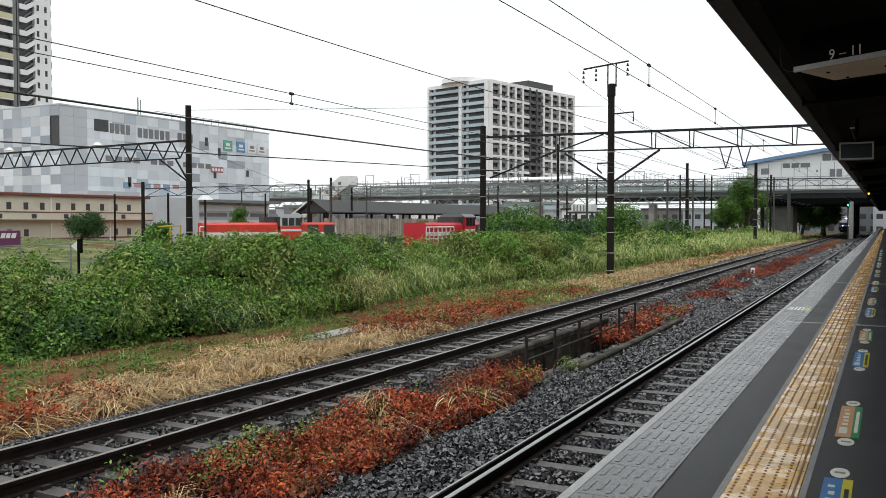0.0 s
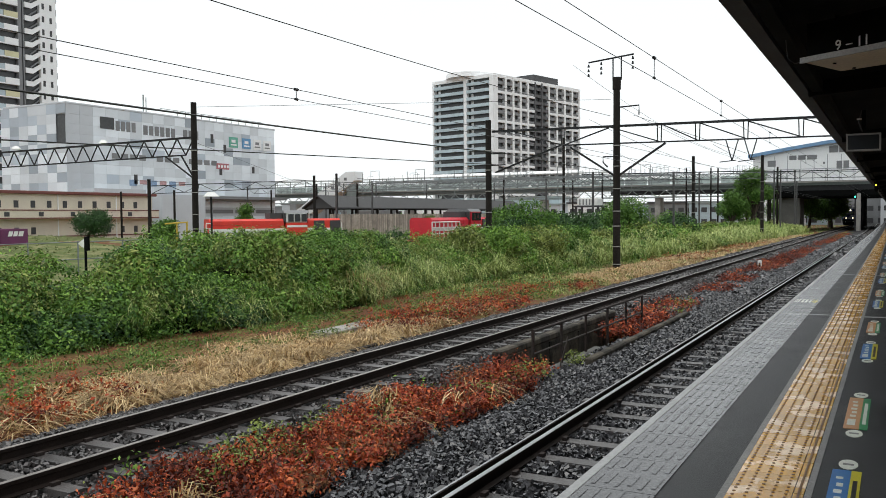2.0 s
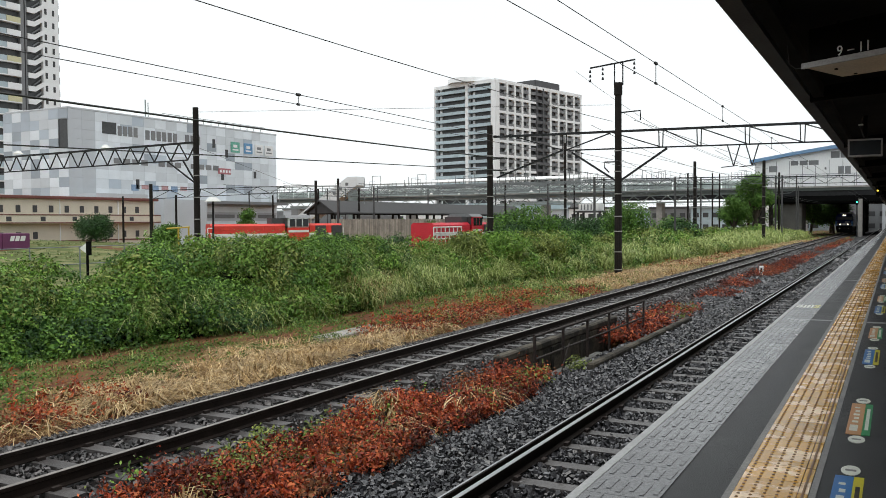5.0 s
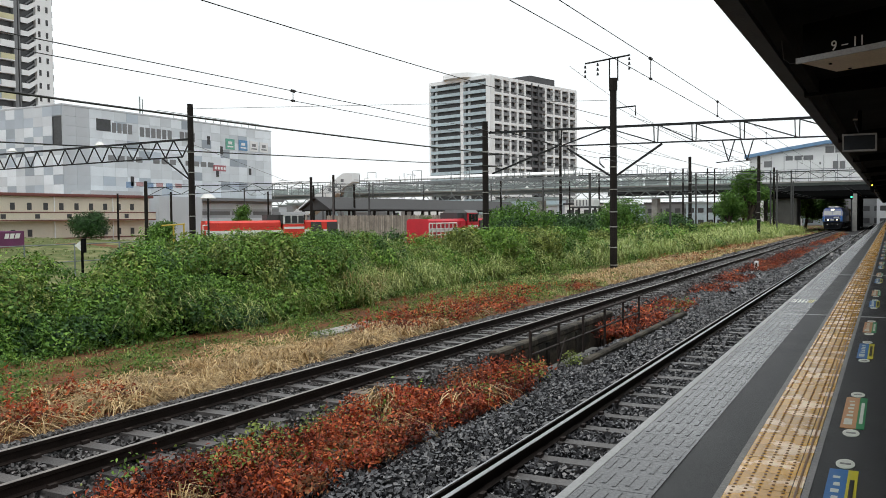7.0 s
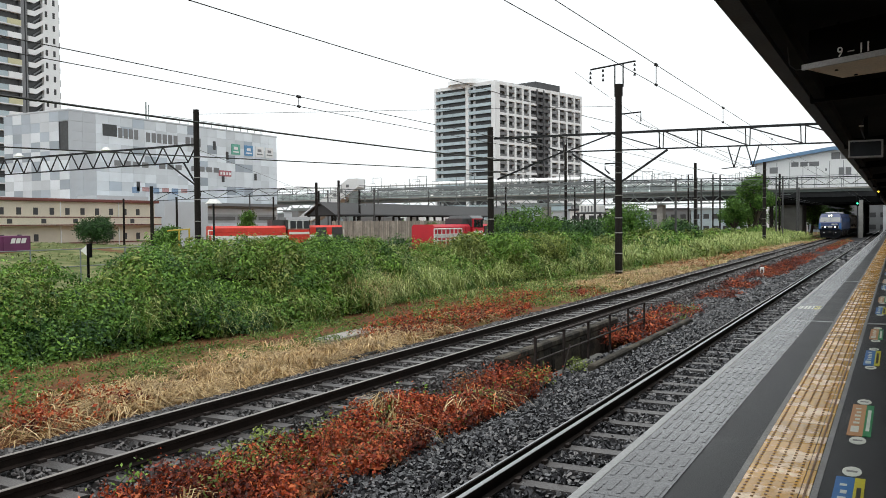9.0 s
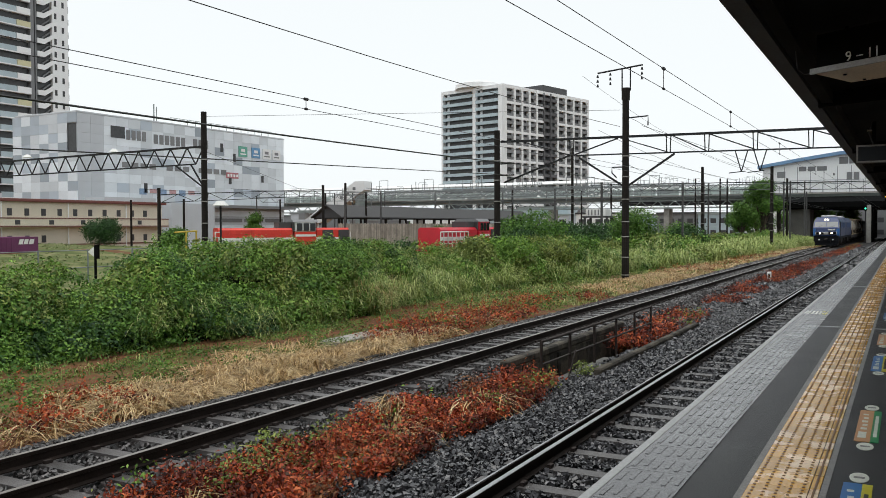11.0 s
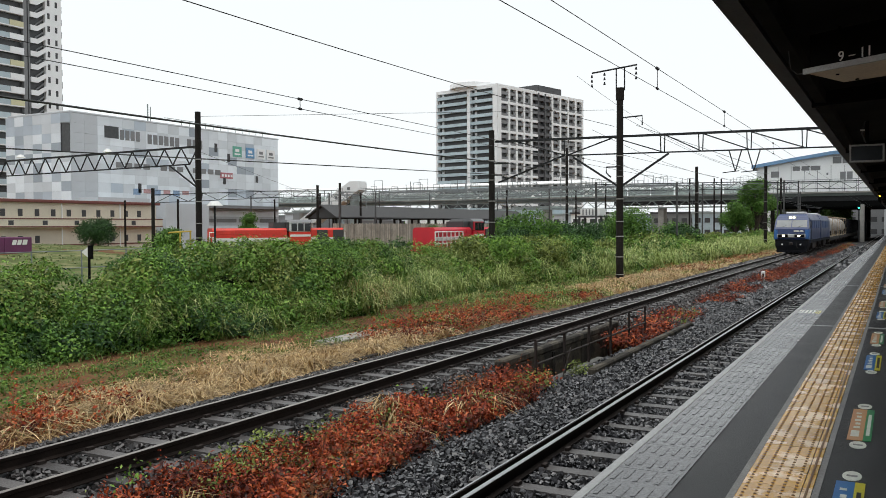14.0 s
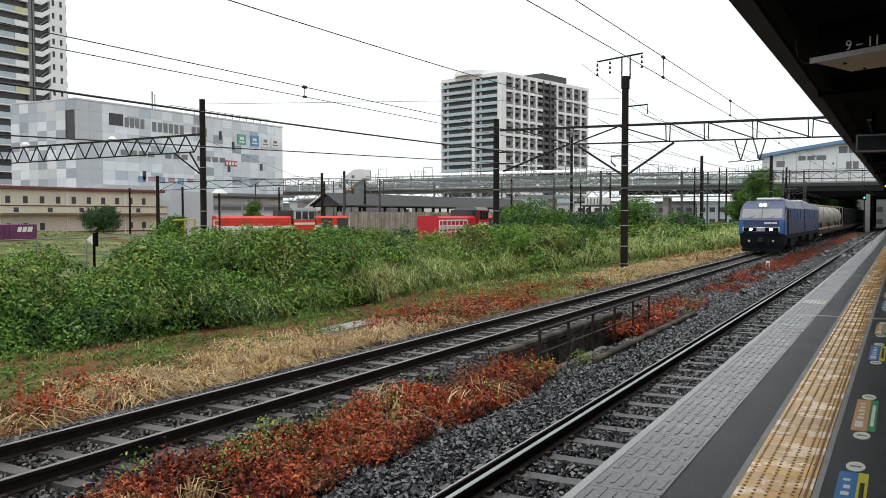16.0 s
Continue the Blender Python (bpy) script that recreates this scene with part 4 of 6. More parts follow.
def tower():
    t = thing("apartment_tower", "tall pale grey tower with white balconies and zigzag stairs", "building", -164.5, 102, -2)
    # core coloured dark as the shade behind the balconies
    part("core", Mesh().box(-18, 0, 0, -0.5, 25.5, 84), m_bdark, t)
    part("end_wall", Mesh().box(-18, 21.6, 0, 0.25, 25.6, 84.3), m_bwhite, t, "plain pale grey wall")
    part("divider", Mesh().box(-1, 16.2, 0, 0.3, 17.1, 84), m_bgrey, t)
    part("divider", Mesh().box(-1, 17.5, 0, 0.15, 17.8, 84), m_bgrey, t)
    slab = Mesh().box(-1.5, 9, 0, 0.5, 16.2, 0.25).data("balcony_slab", m_bwhite)
    front = Mesh().box(0.3, 9, 0.25, 0.5, 12.9, 1.35).data("balcony_front", m_bglass)
    side = Mesh().box(0.3, 13.0, 0.25, 0.52, 16.2, 1.4).data("balcony_front", m_bwhite)
    side_y = Mesh().box(0.3, 13.0, 0.25, 0.52, 16.2, 1.4).data("balcony_front", m_yellow_wall)
    stair = Mesh().prism([(17.9, 0.2), (19.6, 0.2), (21.5, 1.5), (21.5, 2.5), (19.6, 1.3), (17.9, 1.3)], "x", 0.1, 0.4).data("stair_front", m_bwhite)
    flight = Mesh().prism([(19.3, 1.4), (21.3, 2.9), (21.3, 3.2), (19.3, 1.7)], "x", -0.4, 0.05).data("stair_flight", m_bgrey)
    win = Mesh().box(0.24, -0.28, 0, 0.3, 0.28, 1.25).data("window", m_charcoal)
    box = Mesh().box(-3, 25.6, 0, -0.6, 26.4, 1.4).data("side_balcony", m_bgrey)
    for i in range(30):
        z = 2.78 * i + 1.2
        part("balcony_slab", slab, None, t, at=pose(0, 0, z))
        part("balcony_front", front, None, t, at=pose(0, 0, z))
        part("balcony_front", side_y if i % 3 == 1 else side, None, t, at=pose(0, 0, z))
        part("stair_front", stair, None, t, at=pose(0, 0, z))
        part("stair_flight", flight, None, t, at=pose(0, 0, z))
        part("window", win, None, t, at=pose(0, 22.4, z + 0.6))
        part("window", win, None, t, at=pose(0, 24.3, z + 0.6))
        part("side_balcony", box, None, t, at=pose(0, 0, z))


tower()


def grid_block():
    """The white-framed block far behind; local x runs along its long face, y along the short one."""
    turn = math.degrees(math.atan2(62.2, 15.4))
    t = thing("apartment_block", "white-framed apartment block with grey balconies", "building", -145.0, 318.1, -2, turn)
    W, D, H, n = 64.1, 33.7, 61.0, 20
    fl = 3.0
    # dark core supplies the shade seen between balcony fronts
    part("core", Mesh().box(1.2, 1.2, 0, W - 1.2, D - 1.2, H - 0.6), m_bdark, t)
    part("roof_slab", Mesh().box(-0.1, -0.1, H - 0.8, W + 0.1, D + 0.1, H + 0.6), m_bwhite, t)
    part("roof_house", Mesh().box(36, 6, H + 0.6, 55, 16, H + 5), m_charcoal, t, "dark plant room")
    part("roof_dome", Mesh().loft([[(6 + 10 * r * math.cos(a * math.pi / 8), 18 + 10 * r * math.sin(a * math.pi / 8), H + z) for a in range(16)] for r, z in ((1, 0.6), (0.97, 2.6), (0.7, 3.4), (0.1, 3.7))]), m_bwhite, t)
    cols = [0.0, 7.2, 12.4, 17.6, 22.8, 28.2, 33.2, 38.4, 44.6, 50.8, 57.0, 62.6]
    pier = {}
    for i, x in enumerate(cols):
        dark = x in (28.2, 33.2)
        w = 2.4 if i == 0 else (1.2 if not dark else 0.8)
        part("pier", Mesh().box(x, -0.3, 0, x + w, 1.4, H), m_apt_dark if dark else m_bwhite, t)
    for k in range(n):
        z = k * fl + 0.6
        for a, b in zip(cols, cols[1:]):
            dark = a in (28.2, 33.2)
            x0, x1 = a + (2.4 if a == 0 else 1.2), b
            part("balcony_front", Mesh().box(x0, 0.0, z, x1, 0.3, z + 1.35), m_bgrey if not dark else m_apt_dark, t)
            if k % 3 == 1 and not dark:
                part("wall_screen", Mesh().box(x0 + 0.2, 1.0, z + 1.3, x0 + 1.6, 1.25, z + 2.9), m_bwhite, t)
        if k % 2 == 0:
            for a, b in ((0, 28.2), (38.4, W)):
                part("frame_beam", Mesh().box(a, -0.2, z - 0.75, b, 0.6, z + 0.3), m_bwhite, t)
    # short face with long balconies
    for y, w in ((0, 2.2), (14.2, 1.8), (D - 1.0, 1.0)):
        part("pier", Mesh().box(-0.3, y, 0, 1.4, y + w, H), m_bwhite, t)
    for k in range(n):
        z = k * fl + 0.6
        for a, b in ((2.2, 14.2), (16.0, D - 1.0)):
            part("balcony_front", Mesh().box(-0.6, a, z, 0.3, b, z + 1.3), m_bglass, t)
            part("window_wall", Mesh().box(1.0, b - 2.6, z + 1.5, 1.25, b - 1.4, z + 2.8), m_bwhite, t)


grid_block()


def low_block():
    t = thing("beige_building", "long two-storey beige building with an outside gallery", "building", -86.2, 18, -2)
    part("wall", Mesh().box(-9, 0, 0, 0, 62.9, 6.3), m_beige, t)
    part("roof", Mesh().box(-9.4, -0.3, 6.3, 0.5, 63.3, 6.65, 0.05), m_maroon, t, "maroon roof edge")
    part("gallery_slab", Mesh().box(0, 0, 3.45, 1.2, 62.9, 3.6), m_beige, t)
    part("gallery_front", Mesh().box(1.15, 0, 3.6, 1.22, 62.9, 4.4), m_beige, t)
    for z in (3.5, 4.4):
        part("gallery_rail", Mesh().box(1.12, 0, z, 1.27, 62.9, z + 0.12), m_maroon, t)
    part("base_band", Mesh().box(0.0, 0, 1.35, 0.1, 62.9, 1.5), m_maroon, t)
    win = Mesh().box(0.0, 0, 0, 0.06, 0.55, 0.8).data("window", m_charcoal)
    for i in range(29):
        for z in (1.72, 4.75):
            if not (z < 2 and i in (22, 23, 24)):
                part("window", win, None, t, at=pose(0, 1.0 + 2.1 * i, z))
        if i % 4 == 2:
            part("downpipe", Mesh().tube((0.2, 2.3 + 2.1 * i, 0), (0.2, 2.3 + 2.1 * i, 6.3), 0.07, n=6), m_bwhite, t)
        if i % 2:
            part("rail_ornament", Mesh().box(1.22, 1.1 + 2.1 * i, 3.75, 1.26, 1.7 + 2.1 * i, 4.25), m_charcoal, t)
    s = thing("grey_shed", "row of low grey sheds with flat roofs", "building", -96, 20, -2)
    for i in range(7):
        part("shed_bay", Mesh().box(-4, 12 * i, 0, 0, 12 * i + 9, 7.0 + 0.6 * (i % 2)), m_panel_back, s)


low_block()


def shed():
    t = thing("goods_shed", "long open goods shed with a dark gabled roof", "shed", -60, 84.6, -2)
    part("roof", Mesh().prism([(0.3, 4.45), (-2, 5.95), (-4.3, 4.45), (-4.3, 4.6), (-2, 6.12), (0.3, 4.6)], "y", -0.4, 60), m_slate, t)
    for i in range(13):
        for x in (0, -4):
            part("post", Mesh().box(x - 0.12, 5 * i, 0, x + 0.12, 5 * i + 0.24, 4.5), m_pole, t)
        part("truss_tie", Mesh().box(-4, 5 * i, 4.35, 0, 5 * i + 0.15, 4.5), m_pole, t)
    part("gable", Mesh().prism([(0, 4.5), (-2, 5.85), (-4, 4.5)], "y", 0, 0.1), m_charcoal, t)
    part("deck", Mesh().box(-4, 0, 0, 0.6, 60, 1.0), m_conc_dark, t)
    w = thing("board_fence", "tall weathered brown board wall beside the yard", "fence", -55, 77, -2)
    board = Mesh().box(-0.03, 0.005, 0, 0.03, 0.29, 3.75).data("board", m_board)
    for i in range(150):
        part("board", board, None, w, at=pose(0.02 * math.sin(i * 1.9), 0.3 * i, 0.05 * math.sin(i * 2.7)))
    part("base_rail", Mesh().box(-0.1, 0, 0.9, 0.12, 45, 1.25), m_charcoal, w)
    for i, (x, y, l, h) in enumerate(((-64, 132, 30, 3.3), (-50, 123, 17, 3.0))):
        c = thing("rail_car", "dark blue railway carriage standing in the yard", "railway carriage", x, y, -2)
        part("body", Mesh().box(-2.8, 0, 0.9, 0, l, h + 0.4, 0.15), mat("carriage_blue", (0.02, 0.06, 0.13), 0.45, var=0.2), c)
        part("roof", Mesh().box(-2.7, 0.1, h + 0.4, -0.1, l - 0.1, h + 0.6, 0.08), m_bgrey, c)
        part("base", Mesh().box(-2.5, 1, 0, -0.3, l - 1, 0.9), m_rust_yard, c)
        for k in range(int(l / 2) - 1):
            part("window", Mesh().box(0, 1 + 2 * k, 2.1, 0.03, 2.2 + 2 * k, 2.8), m_glass, c)


m_rust_yard = mat("yard_iron", (0.03, 0.024, 0.02), 0.8, var=0.3)
shed()


def diesel(x, y, z, turn, label, rails, m_red):
    """A hood-type diesel shunter: long hood, cab, short hood."""
    t = thing("diesel_locomotive", label, "locomotive", x, y, z, turn, group="red diesel locomotives in the yard")
    part("underframe", Mesh().box(-1.35, 0.2, 0.75, 1.35, 14.1, 1.15, 0.03), m_white if not rails else m_red, t)
    part("white_stripe", Mesh().box(1.18, 0.6, 1.95, 1.22, 13.85, 2.2), m_white, t)
    if not rails:
        part("lower_band", Mesh().box(1.16, 0.6, 1.15, 1.2, 13.85, 1.95), m_cabgrey, t, "pale grey lower band")
    hood = [(-1.15, 1.15), (1.15, 1.15), (1.15, 2.95), (0.95, 3.15), (-0.95, 3.15), (-1.15, 2.95)]
    part("long_hood", Mesh().prism(hood, "y", 0.6, 7.9), m_red, t)
    part("short_hood", Mesh().prism(hood, "y", 10.4, 13.8), m_red, t)
    for i in range(7):
        part("hood_door", Mesh().box(1.15, 0.8 + 1.0 * i, 2.55, 1.18, 1.7 + 1.0 * i, 2.95, 0.01), m_red, t)
    cab = part("cab", Mesh().box(-1.35, 8.1, 1.15, 1.35, 10.3, 2.75, 0.06), m_red, t)
    part("cab_top", Mesh().box(-1.33, 8.12, 2.75, 1.33, 10.28, 3.75, 0.08), m_cabgrey if not rails else m_red, cab)
    part("cab_roof", Mesh().prism([(-1.35, 3.7), (1.35, 3.7), (1.0, 3.98), (-1.0, 3.98)], "y", 7.9, 10.5), m_bgrey, t)
    part("cab_dark_side", Mesh().box(-1.2, 7.88, 2.9, 1.2, 8.1, 3.7), m_charcoal, cab)
    for k in range(3):
        part("window", Mesh().box(1.35, 8.3 + 0.68 * k, 2.85, 1.38, 8.85 + 0.68 * k, 3.6), m_glass, cab)
    part("cab_band", Mesh().box(1.352, 8.15, 2.28, 1.37, 10.25, 2.5), m_white, cab)
    for y0 in (11.0, 12.7):
        part("grille", Mesh().box(1.15, y0, 1.2, 1.235, y0 + 1.1, 2.95), m_charcoal, t, "dark radiator grille")
    part("exhaust", Mesh().box(-0.9, 6.6, 3.1, 0.9, 7.85, 3.7), m_charcoal, t)
    for i in range(4):
        part("wheel", Mesh().tube((1.0, 1.8 + 3.5 * i, 0.43), (1.15, 1.8 + 3.5 * i, 0.43), 0.43, n=14), m_rust_yard, t)
    rail_m = m_white
    ys = [0.3, 0.9, 1.7, 2.5, 3.3, 4.1, 4.9, 5.7] if rails else [0.3, 13.9]
    for yy in ys:
        part("handrail_post", Mesh().tube((1.33, yy, 1.15), (1.33, yy, 2.75), 0.05, n=6), rail_m, t)
    for z in (1.7, 2.25, 2.75):
        part("handrail", Mesh().tube((1.33, ys[0], z), (1.33, min(ys[-1], 6.0) if rails else 0.9, z), 0.05, n=6), rail_m, t)
    return t


diesel(-58.9, 61.2, -1.85, -35, "red diesel shunting locomotive with a white stripe", False, m_red)
diesel(-37.4, 65.6, -1.85, 0, "crimson diesel locomotive with white handrails", True, mat("crimson_loco_paint", (0.56, 0.012, 0.030), 0.4, var=0.15, scale=1, fine=20, bump=0.03))


def bridge():
    b = thing("overbridge", "long grey road and walkway bridge across the tracks", "bridge", 0, 152, 0)
    # deck and the beams below are coloured dark to give the underside its shade
    part("deck", Mesh().box(-22, 0.02, 5.2, 45, 11, 6.4), m_steel, b)
    part("fascia", Mesh().box(-140, -0.25, 6.05, 45, 0, 6.7), m_bgrey_bridge, b, "grey-green edge beam")
    part("fascia_lip", Mesh().box(-140, -0.45, 6.5, 45, -0.25, 6.75), m_conc, b)
    for y in (0.5, 4, 7.5, 10.4):
        part("girder", Mesh().box(-22, y, 4.0, 45, y + 0.35, 5.2), m_black, b)
    part("soffit_beam", Mesh().box(-22, 0.1, 4.3, 45, 0.48, 6.05), m_black, b)
    part("soffit_beam", Mesh().box(-46, 0.36, 5.0, -22, 3.8, 5.98), m_steel, b)
    for i in range(94):
        x = -140 + 2 * i
        part("railing_post", Mesh().box(x - 0.04, -0.1, 6.7, x + 0.04, 0, 8.7 if i % 2 else 8.1), m_bridge, b)
    for z in (7.2, 8.1, 8.7):
        part("railing", Mesh().box(-140, -0.09, z, 45, -0.02, z + 0.08), m_bridge, b)
    for i in range(28):
        x = -140 + 4.2 * i
        part("side_panel", Mesh().box(x, 0.3, 6.7, x + 4.0, 0.4, 8.0), m_bridge_green, b)
    part("walkway_roof", Mesh().prism([(0.2, 9.3), (1.6, 9.75), (3.0, 9.3), (3.0, 9.45), (1.6, 9.95), (0.2, 9.45)], "x", -128, -47), m_bwhite, b, "white curved walkway roof")
    for i in range(20):
        part("roof_post", Mesh().box(-128 + 4.2 * i, 0.4, 6.7, -127.85 + 4.2 * i, 0.55, 9.4), m_bridge, b)
    part("walkway_deck", Mesh().box(-140, 0, 6.0, -22, 4, 6.6), m_bridge, b)
    for z in (4.4, 5.7):
        part("truss_chord", Mesh().box(-140, 0.1, z, -22, 0.35, z + 0.25), m_bridge, b)
    for i in range(39):
        x = -139.5 + 3 * i
        part("truss_diagonal", Mesh().tube((x, 0.2, 4.5), (x + 1.5, 0.2, 5.8), 0.09, n=4), m_bridge, b)
        part("truss_diagonal", Mesh().tube((x + 1.5, 0.2, 5.8), (x + 3, 0.2, 4.5), 0.09, n=4), m_bridge, b)
    for x0, x1, y0, y1, m in ((-5.5, -4.85, 0.0, 1.4, m_conc), (-5.3, -4.7, 2.2, 9, m_black), (-17.3, -14.0, 1.5, 9, m_pier), (2.5, 3.5, 1, 9, m_conc_dark), (-60, -59, 0.5, 3, m_conc), (-90, -89, 0.5, 3, m_conc), (-118, -117, 0.5, 3, m_conc), (-38, -37, 0.5, 3, m_conc)):
        part("pier", Mesh().box(x0, y0, -2.2, x1, y1, 4.6), m, b)
    h = thing("station_building", "white station building with a blue roof above the bridge", "building", -23.2, 166, -2)
    part("wall", Mesh().box(0, 0, 8, 38, 16, 14.2), m_bwhite, h)
    part("floor_slab", Mesh().box(10.7, -2.5, 6.6, 64, 42, 8.0), m_black, h, "dark concourse floor over the tracks")
    part("floor_beam", Mesh().box(0, -0.2, 7.2, 10.7, 16, 8.0), m_charcoal, h)
    part("rear_wall", Mesh().box(14, 16, 8, 64, 40, 14.2), m_bwhite, h)
    for x in (0.6, 17.2, 26, 44, 62):
        for y in (0.5, 15, 38):
            if x > 5 or y < 20:
                part("column", Mesh().box(x, y, 0, x + 0.7, y + 0.7, 7.2), m_conc_dark, h)
    part("roof", Mesh().prism([(-0.8, 14.3), (6, 15.4), (13, 16.4), (39, 16.6), (39, 15.9), (13, 15.8), (6, 14.8), (-0.8, 13.7)], "y", -0.8, 16), m_blue_roof, h, "blue metal roof edge")
    part("upper_wall", Mesh().prism([(0, 14.2), (6, 14.9), (13, 15.85), (38, 15.95), (38, 14.2)], "y", 0.1, 15), m_bwhite, h)
    for x, z, w, t in ((6.2, 13.1, 1.2, 0.8), (7.7, 13.1, 1.2, 0.8), (9.2, 13.1, 1.6, 0.8), (12.8, 14.2, 1.4, 1.2), (14.4, 14.2, 1.4, 1.2), (16.0, 14.2, 1.4, 1.2), (14.0, 11.3, 0.9, 1.4), (15.1, 11.3, 0.9, 1.4), (2.5, 12.0, 1.4, 1.1), (11.8, 12.2, 0.3, 0.4)):
        w = part("window", Mesh().box(x, -0.05, z, x + w, 0, z + t), m_bgrey, h)
    for k in range(8):
        part("wall_joint", Mesh().box(1.5 + 2.2 * k, -0.03, 8.2, 1.58 + 2.2 * k, 0, 13.9), m_bgrey, h)
    part("band", Mesh().box(0, -0.06, 11.0, 38, 0, 11.12), m_bgrey, h)
    s = thing("stair_cover", "white sloping covered stair to the walkway", "stairway", -106, 147, -2)
    part("cover", Mesh().prism([(-9, 4.2), (-4, 4.2), (7.5, 11.0), (7.5, 12.8), (5.2, 12.8)], "y", 0, 3), m_bwhite, s)
    part("support", Mesh().box(-7, 0.5, 0, -6, 2.5, 4.4), m_bwhite, s)
    part("support", Mesh().box(5, 0.5, 0, 6, 2.5, 10.6), m_bridge, s)
    for k in range(3):
        part("window", Mesh().box(1.5 + 1.6 * k, -0.05, 9.2 + 0.9 * k, 2.2 + 1.6 * k, 0, 9.8 + 0.9 * k), m_bgrey, s)


m_bgrey_bridge = mat("grey_green_bridge_beam", (0.085, 0.10, 0.094), 0.6, var=0.12, scale=0.6, fine=10)
bridge()


def yard_bits():
    c = thing("freight_container", "dark purple freight container with pale bars", "container", -62, 39.0, -0.72)
    part("box", Mesh().box(-2.4, 0, 0, 0, 6.1, 1.4, 0.04), m_purple, c)
    for k, (a, w) in enumerate(((4.3, 0.35), (4.75, 0.35), (5.2, 0.4))):
        part("logo_bar", Mesh().prism([(a, 0.8), (a + w, 0.8), (a + w + 0.12, 1.2), (a + 0.12, 1.2)], "x", 0, 0.02), m_white, c)
    for k in range(9):
        part("rib", Mesh().box(0, 0.3 + 0.42 * k, 0.1, 0.04, 0.42 + 0.42 * k, 1.36), m_purple, c)
    f = thing("pipe_fence", "thin grey pipe fence at the yard's edge", "fence", -33.6, 14, -1.95)
    for i in range(8):
        part("post", Mesh().tube((0, 2.6 * i, 0), (0, 2.6 * i, 2.35), 0.035, n=6), m_pale_steel, f)
    for z in (1.5, 2.3):
        part("rail", Mesh().tube((0, 0, z), (0, 18.2, z), 0.022, n=6), m_pale_steel, f)
    g = thing("point_indicator", "small track indicator with a white arrow plate", "track indicator", -31, 25.3, -1.95)
    part("post", Mesh().tube((0, 0, 0), (0, 0, 2.6), 0.06, n=6), m_black, g)
    part("plate", Mesh().prism([(-0.45, 2.3), (0, 2.05), (0, 2.55)], "y", -0.03, 0.03), m_white, g)
    part("plate_back", Mesh().box(0.02, -0.06, 2.0, 0.2, 0.06, 2.6), m_black, g)
    y = thing("loading_gauge", "thin yellow steel frame in the yard", "frame", -50, 49.4, -1.9)
    m_y = mat("yellow_frame_paint", (0.5, 0.36, 0.04), 0.5, var=0.15)
    for d in (0, 1.1):
        part("leg", Mesh().tube((0, d, 0), (0, d, 3.0), 0.07, n=6), m_y, y)
    part("top_bar", Mesh().tube((0, -1.2, 2.9), (0, 1.2, 3.0), 0.06, n=6), m_y, y)
    w = thing("equipment_hut", "white slatted equipment box on a dark stand", "equipment hut", -33.5, 101, -2)
    part("box", Mesh().box(-1.3, 0, 4.6, 1.3, 2.2, 5.5, 0.05), m_white, w)
    part("deck", Mesh().box(-1.7, -0.4, 4.4, 1.7, 2.6, 4.6), m_charcoal, w)
    for sx in (-1.4, 1.4):
        for sy in (0, 2.2):
            part("leg", Mesh().box(sx - 0.12, sy - 0.12, 0, sx + 0.12, sy + 0.12, 4.4), m_charcoal, w)
        part("brace", Mesh().tube((sx, 0, 2.4), (sx, 2.2, 4.3), 0.08, n=4), m_charcoal, w)
    for k in range(5):
        part("slat", Mesh().box(-1.0 + 0.42 * k, -0.03, 4.7, -0.85 + 0.42 * k, 0, 5.4), m_bgrey, w)
    v = thing("parked_van", "pale van parked beyond the yard", "van", -42, 138, -2)
    part("body", Mesh().prism([(0, 0.4), (4.6, 0.4), (4.6, 1.2), (3.7, 1.35), (3.0, 2.1), (0.1, 2.1)], "y", 0, 1.8), m_bwhite, v)
    part("windscreen", Mesh().box(1.2, -0.02, 1.35, 3.0, 0, 1.95), m_glass, v)
    for x in (0.9, 3.7):
        part("wheel", Mesh().tube((x, -0.03, 0.34), (x, 0.2, 0.34), 0.34, n=12), m_black, v)


yard_bits()


def far_city():
    rng = random.Random(9)
    spots = [(-30 + 9.0 * i + rng.uniform(-3, 3), 330 + rng.uniform(-60, 80)) for i in range(10)] + [(-60 - 14 * i, 280 + rng.uniform(-40, 120)) for i in range(22)] + [(30 - 11 * i, 232 + rng.uniform(-8, 14)) for i in range(24)] + [(-190 - 14 * i, 230 + rng.uniform(-30, 60)) for i in range(12)]
    for x, y in spots:
        h, w, d = rng.uniform(5, 9), rng.uniform(8, 16), rng.uniform(8, 14)
        t = thing("distant_house", "low pale building far behind the yard", "building", x, y, -2, group="low buildings in the distance")
        part("wall", Mesh().box(0, 0, 0, w, d, h), rng.choice((m_bwhite, m_bgrey, m_panel_back, m_bglass)), t)
        part("roof", Mesh().box(-0.3, -0.3, h, w + 0.3, d + 0.3, h + 0.5), rng.choice((m_charcoal, m_bgrey, m_bridge)), t)
        for k in range(int(w / 2.4)):
            for z in range(int(h / 3)):
                part("window", Mesh().box(0.7 + 2.4 * k, -0.06, 1 + 3 * z, 2.1 + 2.4 * k, 0, 2.2 + 3 * z), m_charcoal, t)


far_city()


